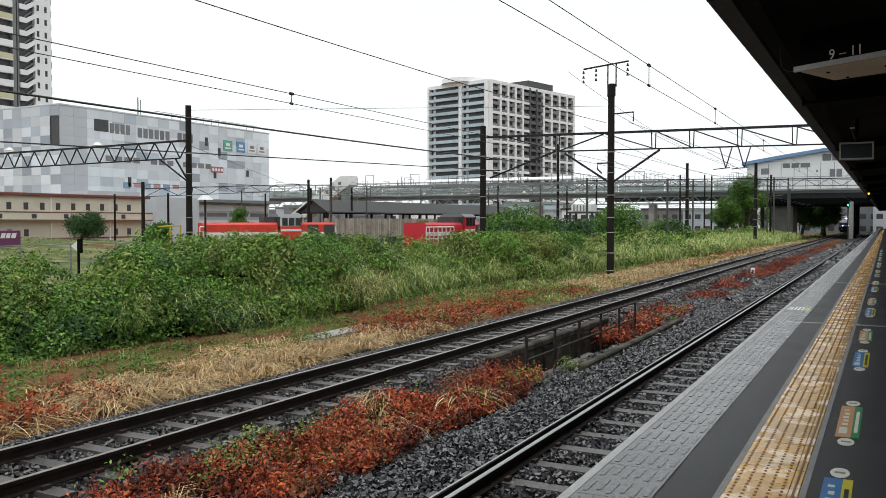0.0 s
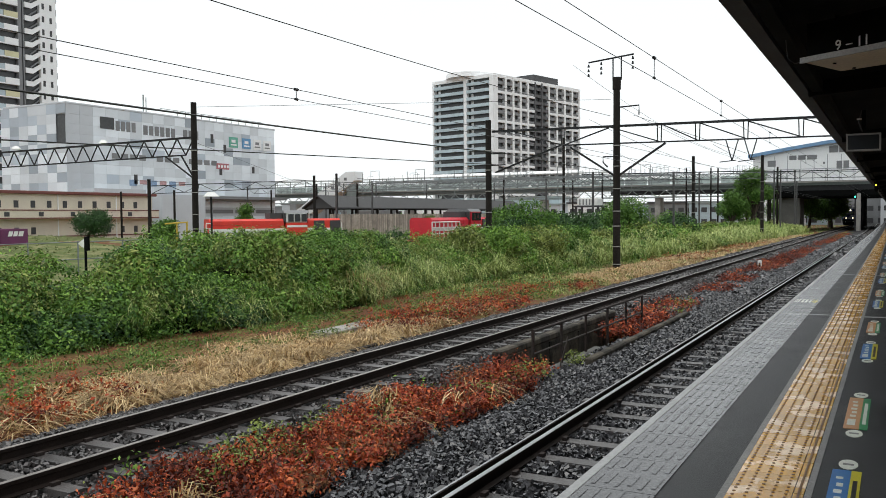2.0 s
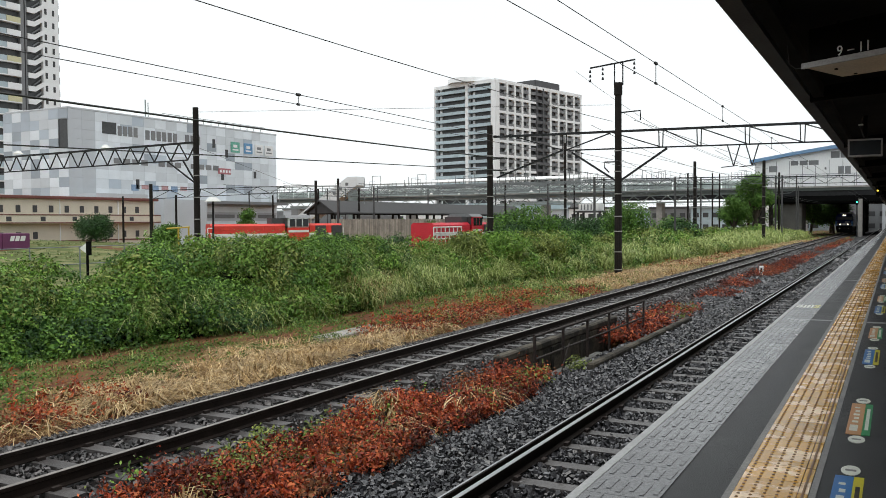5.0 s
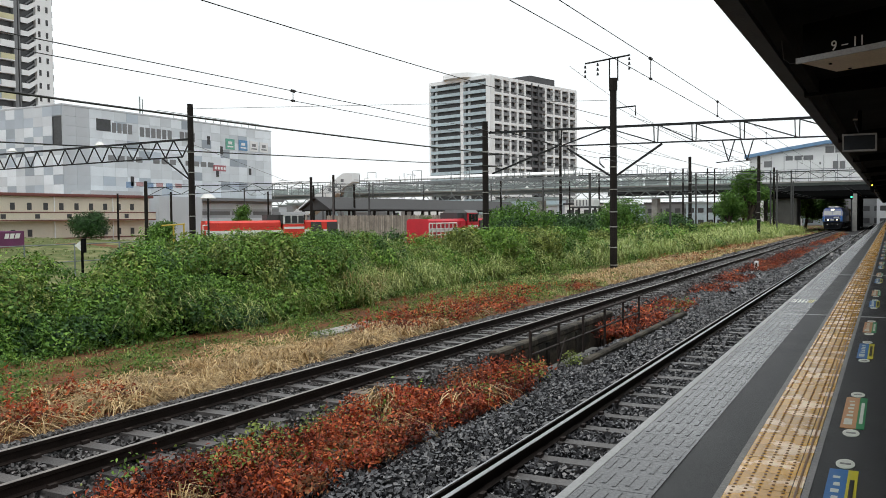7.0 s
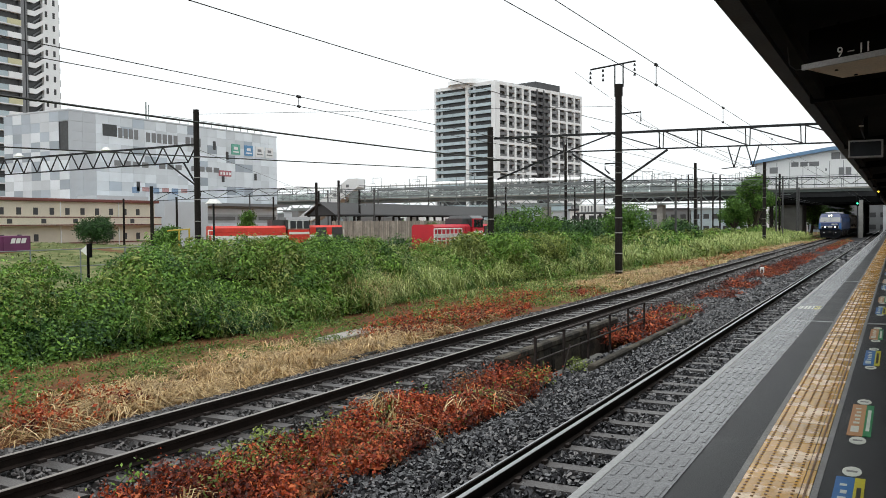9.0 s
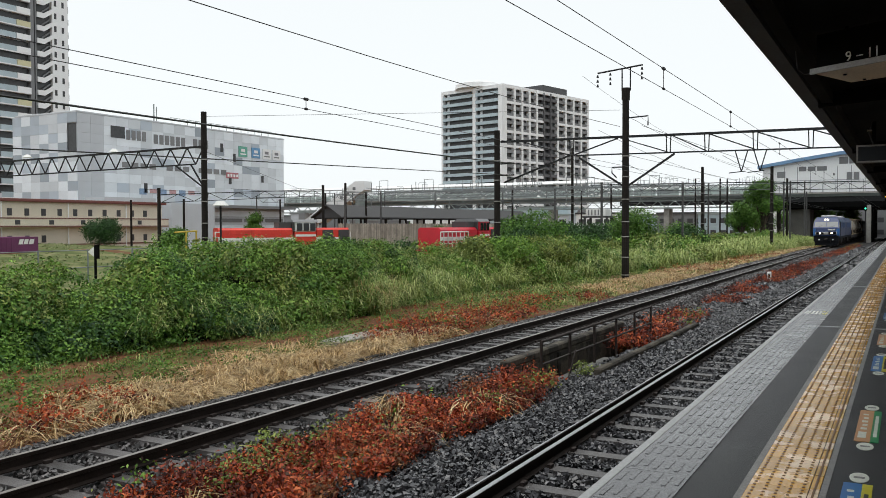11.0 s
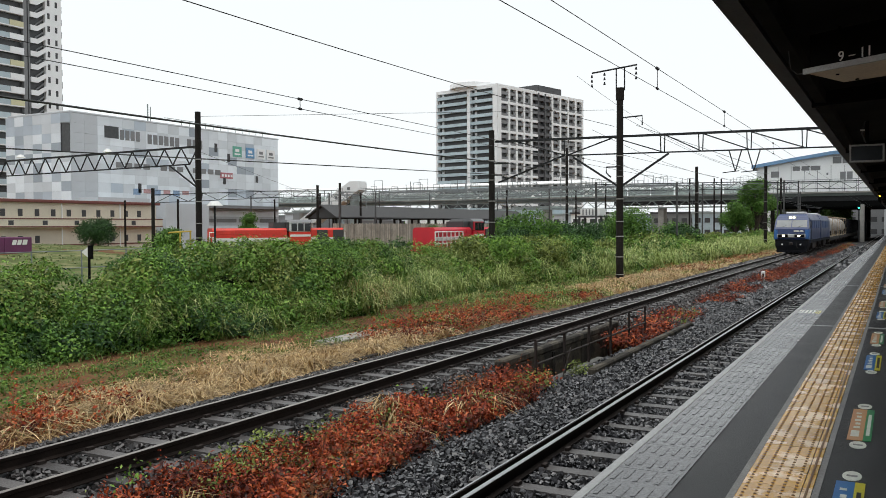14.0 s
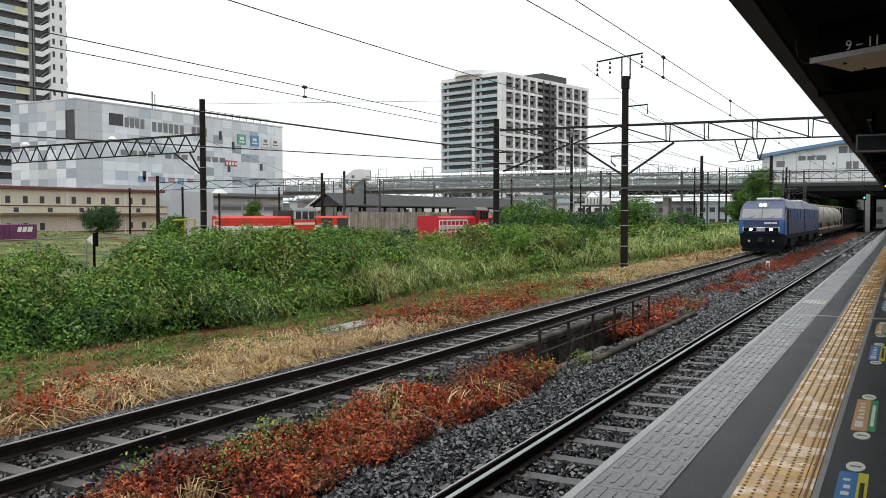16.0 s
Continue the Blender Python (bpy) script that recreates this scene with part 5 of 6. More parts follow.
# ---- freight train ----
# loco blues and skirt: own paint, deepened to include shade near the bridge
m_blue = mat("loco_shaded_blue", (0.006, 0.024, 0.105), 0.4, var=0.12, scale=1.2, fine=30, bump=0.03, coat=0.2)
m_sky = mat("loco_shaded_light_blue", (0.03, 0.13, 0.38), 0.35, var=0.1, scale=1.2, fine=30, bump=0.03)
m_louvre = mat("loco_louvre_blue", (0.02, 0.06, 0.17), 0.5, var=0.2, scale=2, fine=40)
m_frame = mat("tank_frame_paint", (0.34, 0.26, 0.17), 0.6, var=0.3, scale=2, fine=20)
m_skirt = mat("loco_shaded_skirt", (0.009, 0.010, 0.013), 0.7, var=0.3, scale=3, fine=30, spec=0.12)
m_silver = mat("loco_silver", (0.4, 0.41, 0.42), 0.35, 0.4, var=0.15, scale=3, fine=30, bump=0.03)
m_tank = mat("tank_grey_white", (0.33, 0.30, 0.27), 0.45, 0.1, var=0.25, scale=1.2, fine=25, bump=0.05)
m_rust = mat("dark_wagon_iron", (0.022, 0.017, 0.015), 0.8, 0.1, var=0.4, scale=3, fine=30)
m_lamp = glow("headlamp", (1.0, 0.88, 0.66), 5.0)
# base grey raised so the panes look as if they reflect sky
m_cabglass = mat("sky_pale_cab_glass", (0.16, 0.175, 0.185), 0.06, var=0.1, scale=0.5, fine=2, bump=0)


def wheelset(parent, y):
    for x in (-0.56, 0.56):
        w = part("wheel", Mesh().tube((x - 0.06, y, 0.45), (x + 0.06, y, 0.45), 0.45, n=20), m_rust, parent)
        part("axle_box", Mesh().box(x + (0.3 if x > 0 else -0.5), y - 0.16, 0.3, x + (0.5 if x > 0 else -0.3), y + 0.16, 0.62, 0.03), m_rust, w)


def bogie(parent, y):
    b = part("bogie_frame", Mesh().box(-1.1, y - 1.6, 0.5, -0.9, y + 1.6, 0.85, 0.04).box(0.9, y - 1.6, 0.5, 1.1, y + 1.6, 0.85, 0.04).box(-1.0, y - 0.25, 0.55, 1.0, y + 0.25, 0.8), m_rust, parent)
    for d in (-1.15, 1.15):
        wheelset(b, y + d)


def loco_section(t, y0, y1, cab):
    """One half of the twin locomotive; cab: the nose is at y0."""
    ring = lambda y, w, top, low: [(-w, y, low), (w, y, low), (w, y, 2.95 if top > 3.2 else top - 0.25), (w - 0.28, y, top), (-w + 0.28, y, top), (-w, y, 2.95 if top > 3.2 else top - 0.25)]
    if cab:
        body = Mesh().loft([ring(y0 + 1.55, 1.4, 3.45, 0.95), ring(y1, 1.4, 3.45, 0.95)])
        part("body_shell", body, m_blue, t)
        # nose: upright to the window sill, then leaning back
        low = lambda y, w, z: [(-w, y, z), (w, y, z)]
        nose = Mesh()
        prof = [(0.32, 1.2), (0.12, 1.28), (0.02, 1.75), (0.10, 2.18), (0.78, 2.98), (1.0, 3.22), (1.56, 3.45)]
        half = [1.30, 1.34, 1.38, 1.39, 1.33, 1.24, 1.12]
        v = []
        for (yy, zz), w in zip(prof, half):
            v += [(-w, y0 + yy, zz), (w, y0 + yy, zz)]
        for (yy, zz), w in zip(prof, half):
            ws = 1.4 if zz < 2.96 else w
            v += [(-ws, y0 + 1.56, zz), (ws, y0 + 1.56, zz)]
        k = len(prof)
        f = []
        for i in range(k - 1):
            f += [(2 * i, 2 * i + 1, 2 * i + 3, 2 * i + 2), (2 * i + 1, 2 * (k + i) + 1, 2 * (k + i) + 3, 2 * i + 3), (2 * i, 2 * i + 2, 2 * (k + i) + 2, 2 * (k + i))]
        f += [(0, 2 * k, 2 * k + 1, 1)]
        nose.add(v, f)
        n = part("cab_nose", nose, m_blue, t)
        slope = lambda s: (y0 + 0.10 + 0.68 * s, 2.18 + 0.80 * s)
        (ya, za), (yb, zb) = slope(0.16), slope(0.92)
        for xa, xb in ((-1.25, -0.03), (0.03, 1.25)):
            g = Mesh().add([(xa, ya - 0.02, za), (xb, ya - 0.02, za), (xb * 0.97, yb - 0.02, zb), (xa * 0.97, yb - 0.02, zb), (xa, ya + 0.02, za), (xb, ya + 0.02, za), (xb * 0.97, yb + 0.02, zb), (xa * 0.97, yb + 0.02, zb)],
                           [(0, 1, 2, 3), (4, 7, 6, 5), (0, 4, 5, 1), (1, 5, 6, 2), (2, 6, 7, 3), (3, 7, 4, 0)])
            w = part("windscreen", g, m_cabglass, n)
        for x in (-0.75, 0.55):
            part("wiper", Mesh().tube((x, ya - 0.05, za + 0.02), (x + 0.45, ya + 0.2, za + 0.22), 0.014, n=4), m_black, n)
        for s in (-1, 1):
            part("corner_panel", Mesh().box(s * 1.395 - 0.03, y0 + 0.25, 1.22, s * 1.395 + 0.03, y0 + 1.3, 2.15, 0.02), m_sky, n, "lighter blue corner panel")
            part("corner_panel", Mesh().box(s * 1.25 - 0.14, y0 - 0.015, 1.3, s * 1.25 + 0.14, y0 + 0.12, 2.1, 0.02), m_sky, n)
            part("side_window", Mesh().prism([(y0 + 0.55, 2.25), (y0 + 1.25, 2.25), (y0 + 1.25, 2.85), (y0 + 0.95, 2.85)], "x", s * 1.40 - 0.02, s * 1.40 + 0.012), m_cabglass, n)
        part("lamp_band", Mesh().box(-1.15, y0 - 0.06, 1.42, 1.15, y0 + 0.05, 1.72, 0.03), m_silver, n, "silver band between the headlamps")
        for s in (-0.66, 0.66):
            h = part("lamp_housing", Mesh().box(s - 0.4, y0 - 0.085, 1.44, s + 0.4, y0 - 0.05, 1.70, 0.015), m_black, n)
            ringp = [(s + (0.04 if s < 0 else -0.04) + 0.11 * math.cos(a * math.pi / 6), 1.57 + 0.085 * math.sin(a * math.pi / 6)) for a in range(12)]
            part("headlamp", Mesh().prism(ringp, "y", y0 - 0.12, y0 - 0.08), m_lamp, h, "lit headlamp")
            part("marker_lamp", Mesh().tube((s * 1.12, y0 + 0.08, 0.82), (s * 1.12, y0 + 0.0, 0.82), 0.07, n=10), m_white, t)
        roof = part("roof_lamp_housing", Mesh().box(-0.32, y0 + 0.8, 3.0, 0.32, y0 + 1.3, 3.3, 0.04), m_silver, n)
        for s in (-0.13, 0.13):
            part("headlamp", Mesh().tube((s, y0 + 0.8, 3.15), (s, y0 + 0.77, 3.15), 0.1, n=10), m_lamp, roof, "lit roof headlamp")
        part("number_bars", Mesh().box(0.2, y0 - 0.02, 1.92, 0.62, y0 + 0.06, 2.04).box(0.68, y0 - 0.02, 1.92, 0.96, y0 + 0.06, 2.04), m_white, n)
        sk = part("skirt", Mesh().loft([[(-1.32, y0 + 0.12, 1.24), (1.32, y0 + 0.12, 1.24), (1.36, y0 + 2.4, 1.24), (-1.36, y0 + 2.4, 1.24)], [(-1.3, y0 + 0.1, 0.7), (1.3, y0 + 0.1, 0.7), (1.34, y0 + 2.4, 0.7), (-1.34, y0 + 2.4, 0.7)], [(-1.12, y0 + 0.2, 0.22), (1.12, y0 + 0.2, 0.22), (1.2, y0 + 1.4, 0.22), (-1.2, y0 + 1.4, 0.22)]]), m_skirt, t, "dark grey front skirt")
        part("snow_plough", Mesh().prism([(-1.15, 0.14), (1.15, 0.14), (1.25, 0.3), (-1.25, 0.3)], "y", y0 + 0.0, y0 + 0.2), m_skirt, sk)
        part("coupler", Mesh().box(-0.14, y0 - 0.35, 0.75, 0.14, y0 + 0.15, 1.0, 0.04), m_rust, t)
        part("hose", Mesh().line([(0.45, y0 + 0.1, 0.95), (0.45, y0 - 0.1, 0.7), (0.5, y0 + 0.1, 0.5)], 0.03), m_rust, t)
    else:
        part("body_shell", Mesh().loft([ring(y0, 1.4, 3.45, 0.95), ring(y1, 1.4, 3.45, 0.95)]), m_blue, t)
    a = y0 + (1.7 if cab else 0.15)
    for s in (-1, 1):
        part("sill_stripe", Mesh().box(s * 1.405 - 0.012, a, 0.95, s * 1.405 + 0.012, y1, 1.2), m_skirt, t, "dark lower stripe")
        for i in range(4):
            yy = a + 1.6 + 2.1 * i
            part("louvre", Mesh().box(s * 1.41 - 0.015, yy, 2.2, s * 1.41 + 0.015, yy + 1.5, 2.85, 0.01), m_louvre, t)
        part("door", Mesh().box(s * 1.405 - 0.012, a, 1.25, s * 1.405 + 0.012, a + 0.65, 2.9), m_black if cab else m_blue, t)
        part("underframe_box", Mesh().box(s * 1.1 - 0.2, (y0 + y1) / 2 - 1.3, 0.35, s * 1.1 + 0.2, (y0 + y1) / 2 + 1.3, 0.93, 0.05), m_rust, t)
    part("roof_equipment", Mesh().box(-0.8, y0 + 3.4, 3.45, 0.8, y0 + 5.4, 3.68, 0.06).box(-0.7, y0 + 7.2, 3.45, 0.7, y0 + 9.4, 3.62, 0.06), m_silver, t)
    for i in range(6):
        part("roof_insulator", Mesh().tube(((-0.5, 0.5)[i % 2], y0 + 5.9 + 0.5 * (i // 2), 3.45), ((-0.5, 0.5)[i % 2], y0 + 5.9 + 0.5 * (i // 2), 3.85), 0.06, 0.03), m_steel, t)
    for s in (-0.55, 0.55):
        p = part("pantograph", Mesh().line([(s, y1 - 3.2, 3.6), (s * 0.8, y1 - 1.7, 4.05), (s * 1.1, y1 - 2.6, 4.37)], 0.03), m_steel, t)
    part("pantograph_bow", Mesh().tube((-0.8, y1 - 2.6, 4.37), (0.8, y1 - 2.6, 4.37), 0.035), m_steel, t)
    for y in (y0 + 2.9, y1 - 2.3):
        bogie(t, y)


def locomotive():
    t = thing("locomotive", "blue twin-unit electric locomotive with lit headlamps", "locomotive")
    loco_section(t, 0, 12.3, True)
    part("gangway", Mesh().box(-0.7, 12.25, 1.0, 0.7, 12.75, 3.1), m_black, t)
    loco_section(t, 12.7, 25.0, False)
    return t


def tank_wagon(y, dark):
    t = thing("container_wagon", "flat freight wagon with pale cylindrical tank containers" if not dark else "flat freight wagon with box containers, darkened as bridge shade", "freight wagon", group="wagons of the freight train")
    part("deck", Mesh().box(-1.2, 0.3, 0.85, 1.2, 18.6, 1.08, 0.03), m_rust, t)
    part("side_sill", Mesh().box(-1.3, 0.3, 0.7, -1.2, 18.6, 1.0).box(1.2, 0.3, 0.7, 1.3, 18.6, 1.0), m_rust, t)
    for yy in (2.6, 16.2):
        bogie(t, yy)
    for y0 in (0.6, 6.7, 12.8) if dark else (1.3, 11.2):
        if dark:
            # box containers added in a dark colour that stands for bridge shade
            c = part("container", Mesh().box(-1.22, y0, 1.1, 1.22, y0 + 5.8, 3.35, 0.04), m_skirt, t)
            for k in range(8):
                part("container_rib", Mesh().box(1.22, y0 + 0.3 + 0.7 * k, 1.15, 1.25, y0 + 0.55 + 0.7 * k, 3.3), m_skirt, c)
            continue
        c = part("tank", Mesh().loft([[(r * 1.12 * math.cos(a * math.pi / 10), y0 + d, 2.25 + r * 1.12 * math.sin(a * math.pi / 10)) for a in range(20)] for d, r in ((0.25, 0.4), (0.32, 0.75), (0.6, 0.98), (0.8, 1.0), (5.0, 1.0), (5.2, 0.98), (5.48, 0.75), (5.55, 0.4))]), m_tank, t, "pale grey tank", smooth=True)
        for yy in (y0 + 0.12, y0 + 5.68):
            part("end_frame", Mesh().line([(-1.2, yy, 1.1), (-1.2, yy, 3.4), (1.2, yy, 3.4), (1.2, yy, 1.1), (-1.2, yy, 1.1)], 0.05, 4), m_frame, c)
        for s in (-1.2, 1.2):
            part("frame_rail", Mesh().tube((s, y0 + 0.1, 1.17), (s, y0 + 5.7, 1.17), 0.06, n=4), m_frame, c)
            for yy in (y0 + 1.5, y0 + 4.2):
                part("saddle", Mesh().tube((s * 0.95, yy, 1.1), (s * 0.9, yy, 1.75), 0.09, n=4), m_rust, c)
        part("manhole", Mesh().tube((0, y0 + 2.9, 3.3), (0, y0 + 2.9, 3.5), 0.3, n=10), m_tank, c)
    return t


train = [(locomotive(), 0.0)]
for i in range(6):
    # wagons from the third on are the ones coloured as shaded
    train.append((tank_wagon(0, i >= 2), 25.6 + 19.2 * i))


def motions():
    for car, behind in train:
        rows = []
        for i in range(17):
            left_s = 16.0 - i
            rows.append((i, pose(FREIGHT_X, 58.4 + 10.4 * left_s - 0.06 * left_s * left_s + behind, RAIL_Z)))
        walk(car, rows)


# ---- plants ----
GREENS = dict(
    fresh=leafy("fresh_green_leaves", (0.06, 0.135, 0.016), (0.125, 0.25, 0.030), (0.25, 0.40, 0.070)),
    middle=leafy("mid_green_leaves", (0.026, 0.076, 0.010), (0.075, 0.175, 0.024), (0.16, 0.30, 0.048)),
    deep=leafy("deep_green_leaves", (0.010, 0.034, 0.008), (0.026, 0.076, 0.018), (0.065, 0.15, 0.036)),
    olive=leafy("olive_green_leaves", (0.075, 0.115, 0.022), (0.16, 0.215, 0.042), (0.30, 0.34, 0.09)))
REDS = dict(
    scarlet=leafy("withered_scarlet_leaves", (0.14, 0.018, 0.007), (0.36, 0.052, 0.016), (0.62, 0.17, 0.055)),
    maroon=leafy("withered_maroon_leaves", (0.025, 0.007, 0.005), (0.10, 0.018, 0.010), (0.27, 0.05, 0.020)),
    brown=leafy("withered_brown_leaves", (0.07, 0.032, 0.014), (0.20, 0.080, 0.030), (0.38, 0.18, 0.075)))
m_leaf, m_leaf_dark = GREENS["middle"], GREENS["deep"]
# near-black, giving the deep shade between leaves by colour
m_under = mat("leaf_gap_shade", (0.006, 0.009, 0.003), 0.95, var=0.5, scale=2, fine=9, bump=1.0, spec=0.02)
m_grass = leafy("tall_grass", (0.10, 0.165, 0.028), (0.29, 0.37, 0.095), (0.57, 0.61, 0.27))
m_yard_grass = leafy("rough_yard_grass", (0.12, 0.155, 0.05), (0.19, 0.235, 0.08), (0.30, 0.33, 0.15))
m_dry = leafy("dry_grass", (0.15, 0.08, 0.028), (0.40, 0.26, 0.10), (0.68, 0.53, 0.30))
m_cover = leafy("low_weeds", (0.032, 0.078, 0.011), (0.085, 0.165, 0.024), (0.19, 0.27, 0.05))
m_stem = mat("dry_stem", (0.16, 0.085, 0.045), 0.8, var=0.3, scale=3, fine=20, bump=0)
m_bark = mat("bark", (0.06, 0.045, 0.032), 0.9, var=0.4, scale=3, fine=20, bump=0.6)


def soft_noise(x, y, scale, seed):
    """Smooth noise from 0 to 1, for arrays."""
    table = np.random.default_rng(seed).random((64, 64))
    u, v = np.asarray(x) / scale + 100.3, np.asarray(y) / scale + 57.1
    i, j = np.floor(u).astype(int), np.floor(v).astype(int)
    a, b = u - i, v - j
    a, b = a * a * (3 - 2 * a), b * b * (3 - 2 * b)
    g = lambda p, q: table[p % 64, q % 64]
    return (g(i, j) * (1 - a) + g(i + 1, j) * a) * (1 - b) + (g(i, j + 1) * (1 - a) + g(i + 1, j + 1) * a) * b


def leaf_arrays(rng, centre, out, length, per, spread, droop=0.25):
    """Sprigs of leaves: per leaves round each centre, facing out."""
    n = len(centre)
    c = np.repeat(centre, per, 0) + rng.normal(0, 1, (n * per, 3)) * np.repeat(spread, per)[:, None]
    o = np.repeat(out, per, 0) + rng.normal(0, 0.55, (n * per, 3))
    o /= np.linalg.norm(o, axis=1, keepdims=True) + 1e-9
    tip = rng.normal(0, 1, (n * per, 3))
    tip[:, 2] -= droop
    tip -= o * np.sum(tip * o, 1, keepdims=True)
    tip /= np.linalg.norm(tip, axis=1, keepdims=True) + 1e-9
    side = np.cross(o, tip)
    L = (np.repeat(length, per) * rng.uniform(0.6, 1.3, n * per))[:, None]
    w = L * rng.uniform(0.18, 0.32, (n * per, 1))
    v = np.stack([c, c + tip * L * 0.45 + side * w + o * L * 0.08, c + tip * L - o * L * 0.12, c + tip * L * 0.45 - side * w + o * L * 0.08], 1)
    f = np.arange(n * per)[:, None] * 4 + np.array([[0, 1, 2, 3]])
    return v.reshape(-1, 3), f


def blade_arrays(rng, base, height, width, bend):
    n = len(base)
    a = rng.uniform(0, 2 * math.pi, n)
    d = np.stack([np.cos(a), np.sin(a), np.zeros(n)], 1)
    s = np.stack([-np.sin(a), np.cos(a), np.zeros(n)], 1) * width[:, None]
    up = np.array([0, 0, 1.0])
    h, b = height[:, None], (bend * rng.uniform(0.3, 1.4, n))[:, None]
    m1 = base + up * h * 0.55 + d * h * b * 0.35
    m2 = base + up * h * (0.95 - 0.45 * b) + d * h * b * 0.85
    tip = base + up * h * (1.0 - 0.85 * b) + d * h * b * 1.3
    v = np.stack([base - s, base + s, m1 + s * 0.9, m1 - s * 0.9, m2 + s * 0.6, m2 - s * 0.6, tip], 1)
    f = np.arange(n)[:, None, None] * 7 + np.array([[[0, 1, 2], [0, 2, 3], [3, 2, 4], [3, 4, 5], [5, 4, 6]]])
    return v.reshape(-1, 3), f.reshape(-1, 3)


def lying_arrays(rng, base, length, width, angle, arch):
    """Blades that rise a little and lie down along angle."""
    n = len(base)
    d = np.stack([np.cos(angle), np.sin(angle), np.zeros(n)], 1)
    s = np.stack([-np.sin(angle), np.cos(angle), np.zeros(n)], 1) * width[:, None]
    up = np.array([0, 0, 1.0])
    L, k = length[:, None], (arch * rng.uniform(0.3, 1.3, n))[:, None]
    curl = s / (np.linalg.norm(s, axis=1, keepdims=True) + 1e-9) * L * rng.normal(0, 0.16, (n, 1))
    m1, m2, tip = base + d * L * 0.3 + up * k, base + d * L * 0.7 + up * k * 0.85 + curl * 0.5, base + d * L + up * k * 0.25 + curl
    v = np.stack([base - s, base + s, m1 + s, m1 - s, m2 + s * 0.8, m2 - s * 0.8, tip], 1)
    f = np.arange(n)[:, None, None] * 7 + np.array([[[0, 1, 2], [0, 2, 3], [3, 2, 4], [3, 4, 5], [5, 4, 6]]])
    return v.reshape(-1, 3), f.reshape(-1, 3)


def stalk_arrays(rng, base, height, leaf, per):
    """Upright stalks set with leaves that shorten towards the tip: the leaves, then the stems."""
    n = len(base)
    lean = rng.normal(0, 0.13, (n, 2)) * height[:, None]
    u = rng.uniform(0.12, 1.0, (n, per))
    c = np.repeat(base, per, 0)
    c[:, 2] += (u * height[:, None]).ravel()
    c[:, :2] += np.repeat(lean, per, 0) * (u ** 1.5).ravel()[:, None]
    out = np.concatenate([rng.normal(0, 0.45, (n * per, 2)), np.ones((n * per, 1))], 1)
    leaves = leaf_arrays(rng, c, out, (leaf * (1.25 - 0.75 * u)).ravel(), 1, np.full(n * per, leaf * 0.18), 0.0)
    top = base + np.column_stack([lean, height])
    s = np.zeros((n, 3))
    s[:, :2] = rng.normal(0, 0.004, (n, 2))
    stems = (np.stack([base - s, base + s, top], 1).reshape(-1, 3), np.arange(n)[:, None] * 3 + np.array([[0, 1, 2]]))
    return leaves, stems


def zone_z(x, y):
    z = np.interp(x, (-40, -31, -26, -16, -12, -10.6, -9.7, -6.8, -6.35, -5.3, -4.9), (-1.95, -1.95, -1.7, -1.62, -1.60, -1.56, -1.42, -1.42, -1.5, -1.48, -1.46))
    return z + np.interp(x, (-86, -62, -40), (1.65, 1.35, 0)) * np.clip((75 - np.asarray(y)) / 15, 0, 1)


def merged(parts):
    vs, fs, o = [], [], 0
    for v, f in parts:
        vs.append(v), fs.append(f + o)
        o += len(v)
    return np.concatenate(vs), np.concatenate(fs)


def stuff(name, arrays, material, label, category):
    return tagged(big_mesh(name, *arrays, material), label, category, kind="stuff")


def front(y):
    edge = np.interp(y, (8, 12, 14.5, 18, 23, 34, 48, 62, 80, 150), (-17.6, -17.3, -16.7, -16.2, -16.4, -16.9, -16.4, -15.0, -13.4, -12.8))
    return edge - 1.0 * (soft_noise(y, y * 0, 3.1, 5) - 0.5) - 0.5 * (soft_noise(y, y * 0 + 9, 1.1, 6) - 0.5)


mound_rng = np.random.default_rng(77)
MOUNDS = np.column_stack([mound_rng.uniform(-32, -16.6, 330), mound_rng.uniform(1, 150, 330), mound_rng.uniform(1.1, 2.3, 330), mound_rng.uniform(0.74, 1.05, 330)])


def thicket_height(x, y):
    """Height of the shrubs: rounded mounds that run into one another."""
    top = np.interp(y, (0, 8, 11.5, 13, 15, 17, 20, 23, 25.5, 28, 32, 38, 46, 60, 100, 150), (1.7, 1.75, 1.8, 1.75, 1.95, 2.4, 2.65, 2.45, 2.05, 2.2, 2.3, 2.1, 1.98, 1.85, 1.8, 1.8))
    rise = np.clip((front(y) - x) / 1.5, 0, 1) ** 0.6
    x, y = np.asarray(x, float), np.asarray(y, float)
    lump = np.full(x.shape, 0.34)
    for cx, cy, r, h in MOUNDS:
        d = ((x - cx) ** 2 + (y - cy) ** 2) / (r * r)
        lump = np.maximum(lump, h * np.sqrt(np.maximum(1 - d, 0)))
    lump = lump + 0.3 * (soft_noise(x, y, 0.8, 12) - 0.5) + 0.1
    back = np.clip((x + np.interp(y, (0, 14, 17, 18, 20, 24, 28, 32), (22.5, 21.8, 21.5, 21.6, 23.0, 27, 31, 32.5))) / 1.8, 0.02, 1)
    return top * rise * np.minimum(lump, 1.08) * back


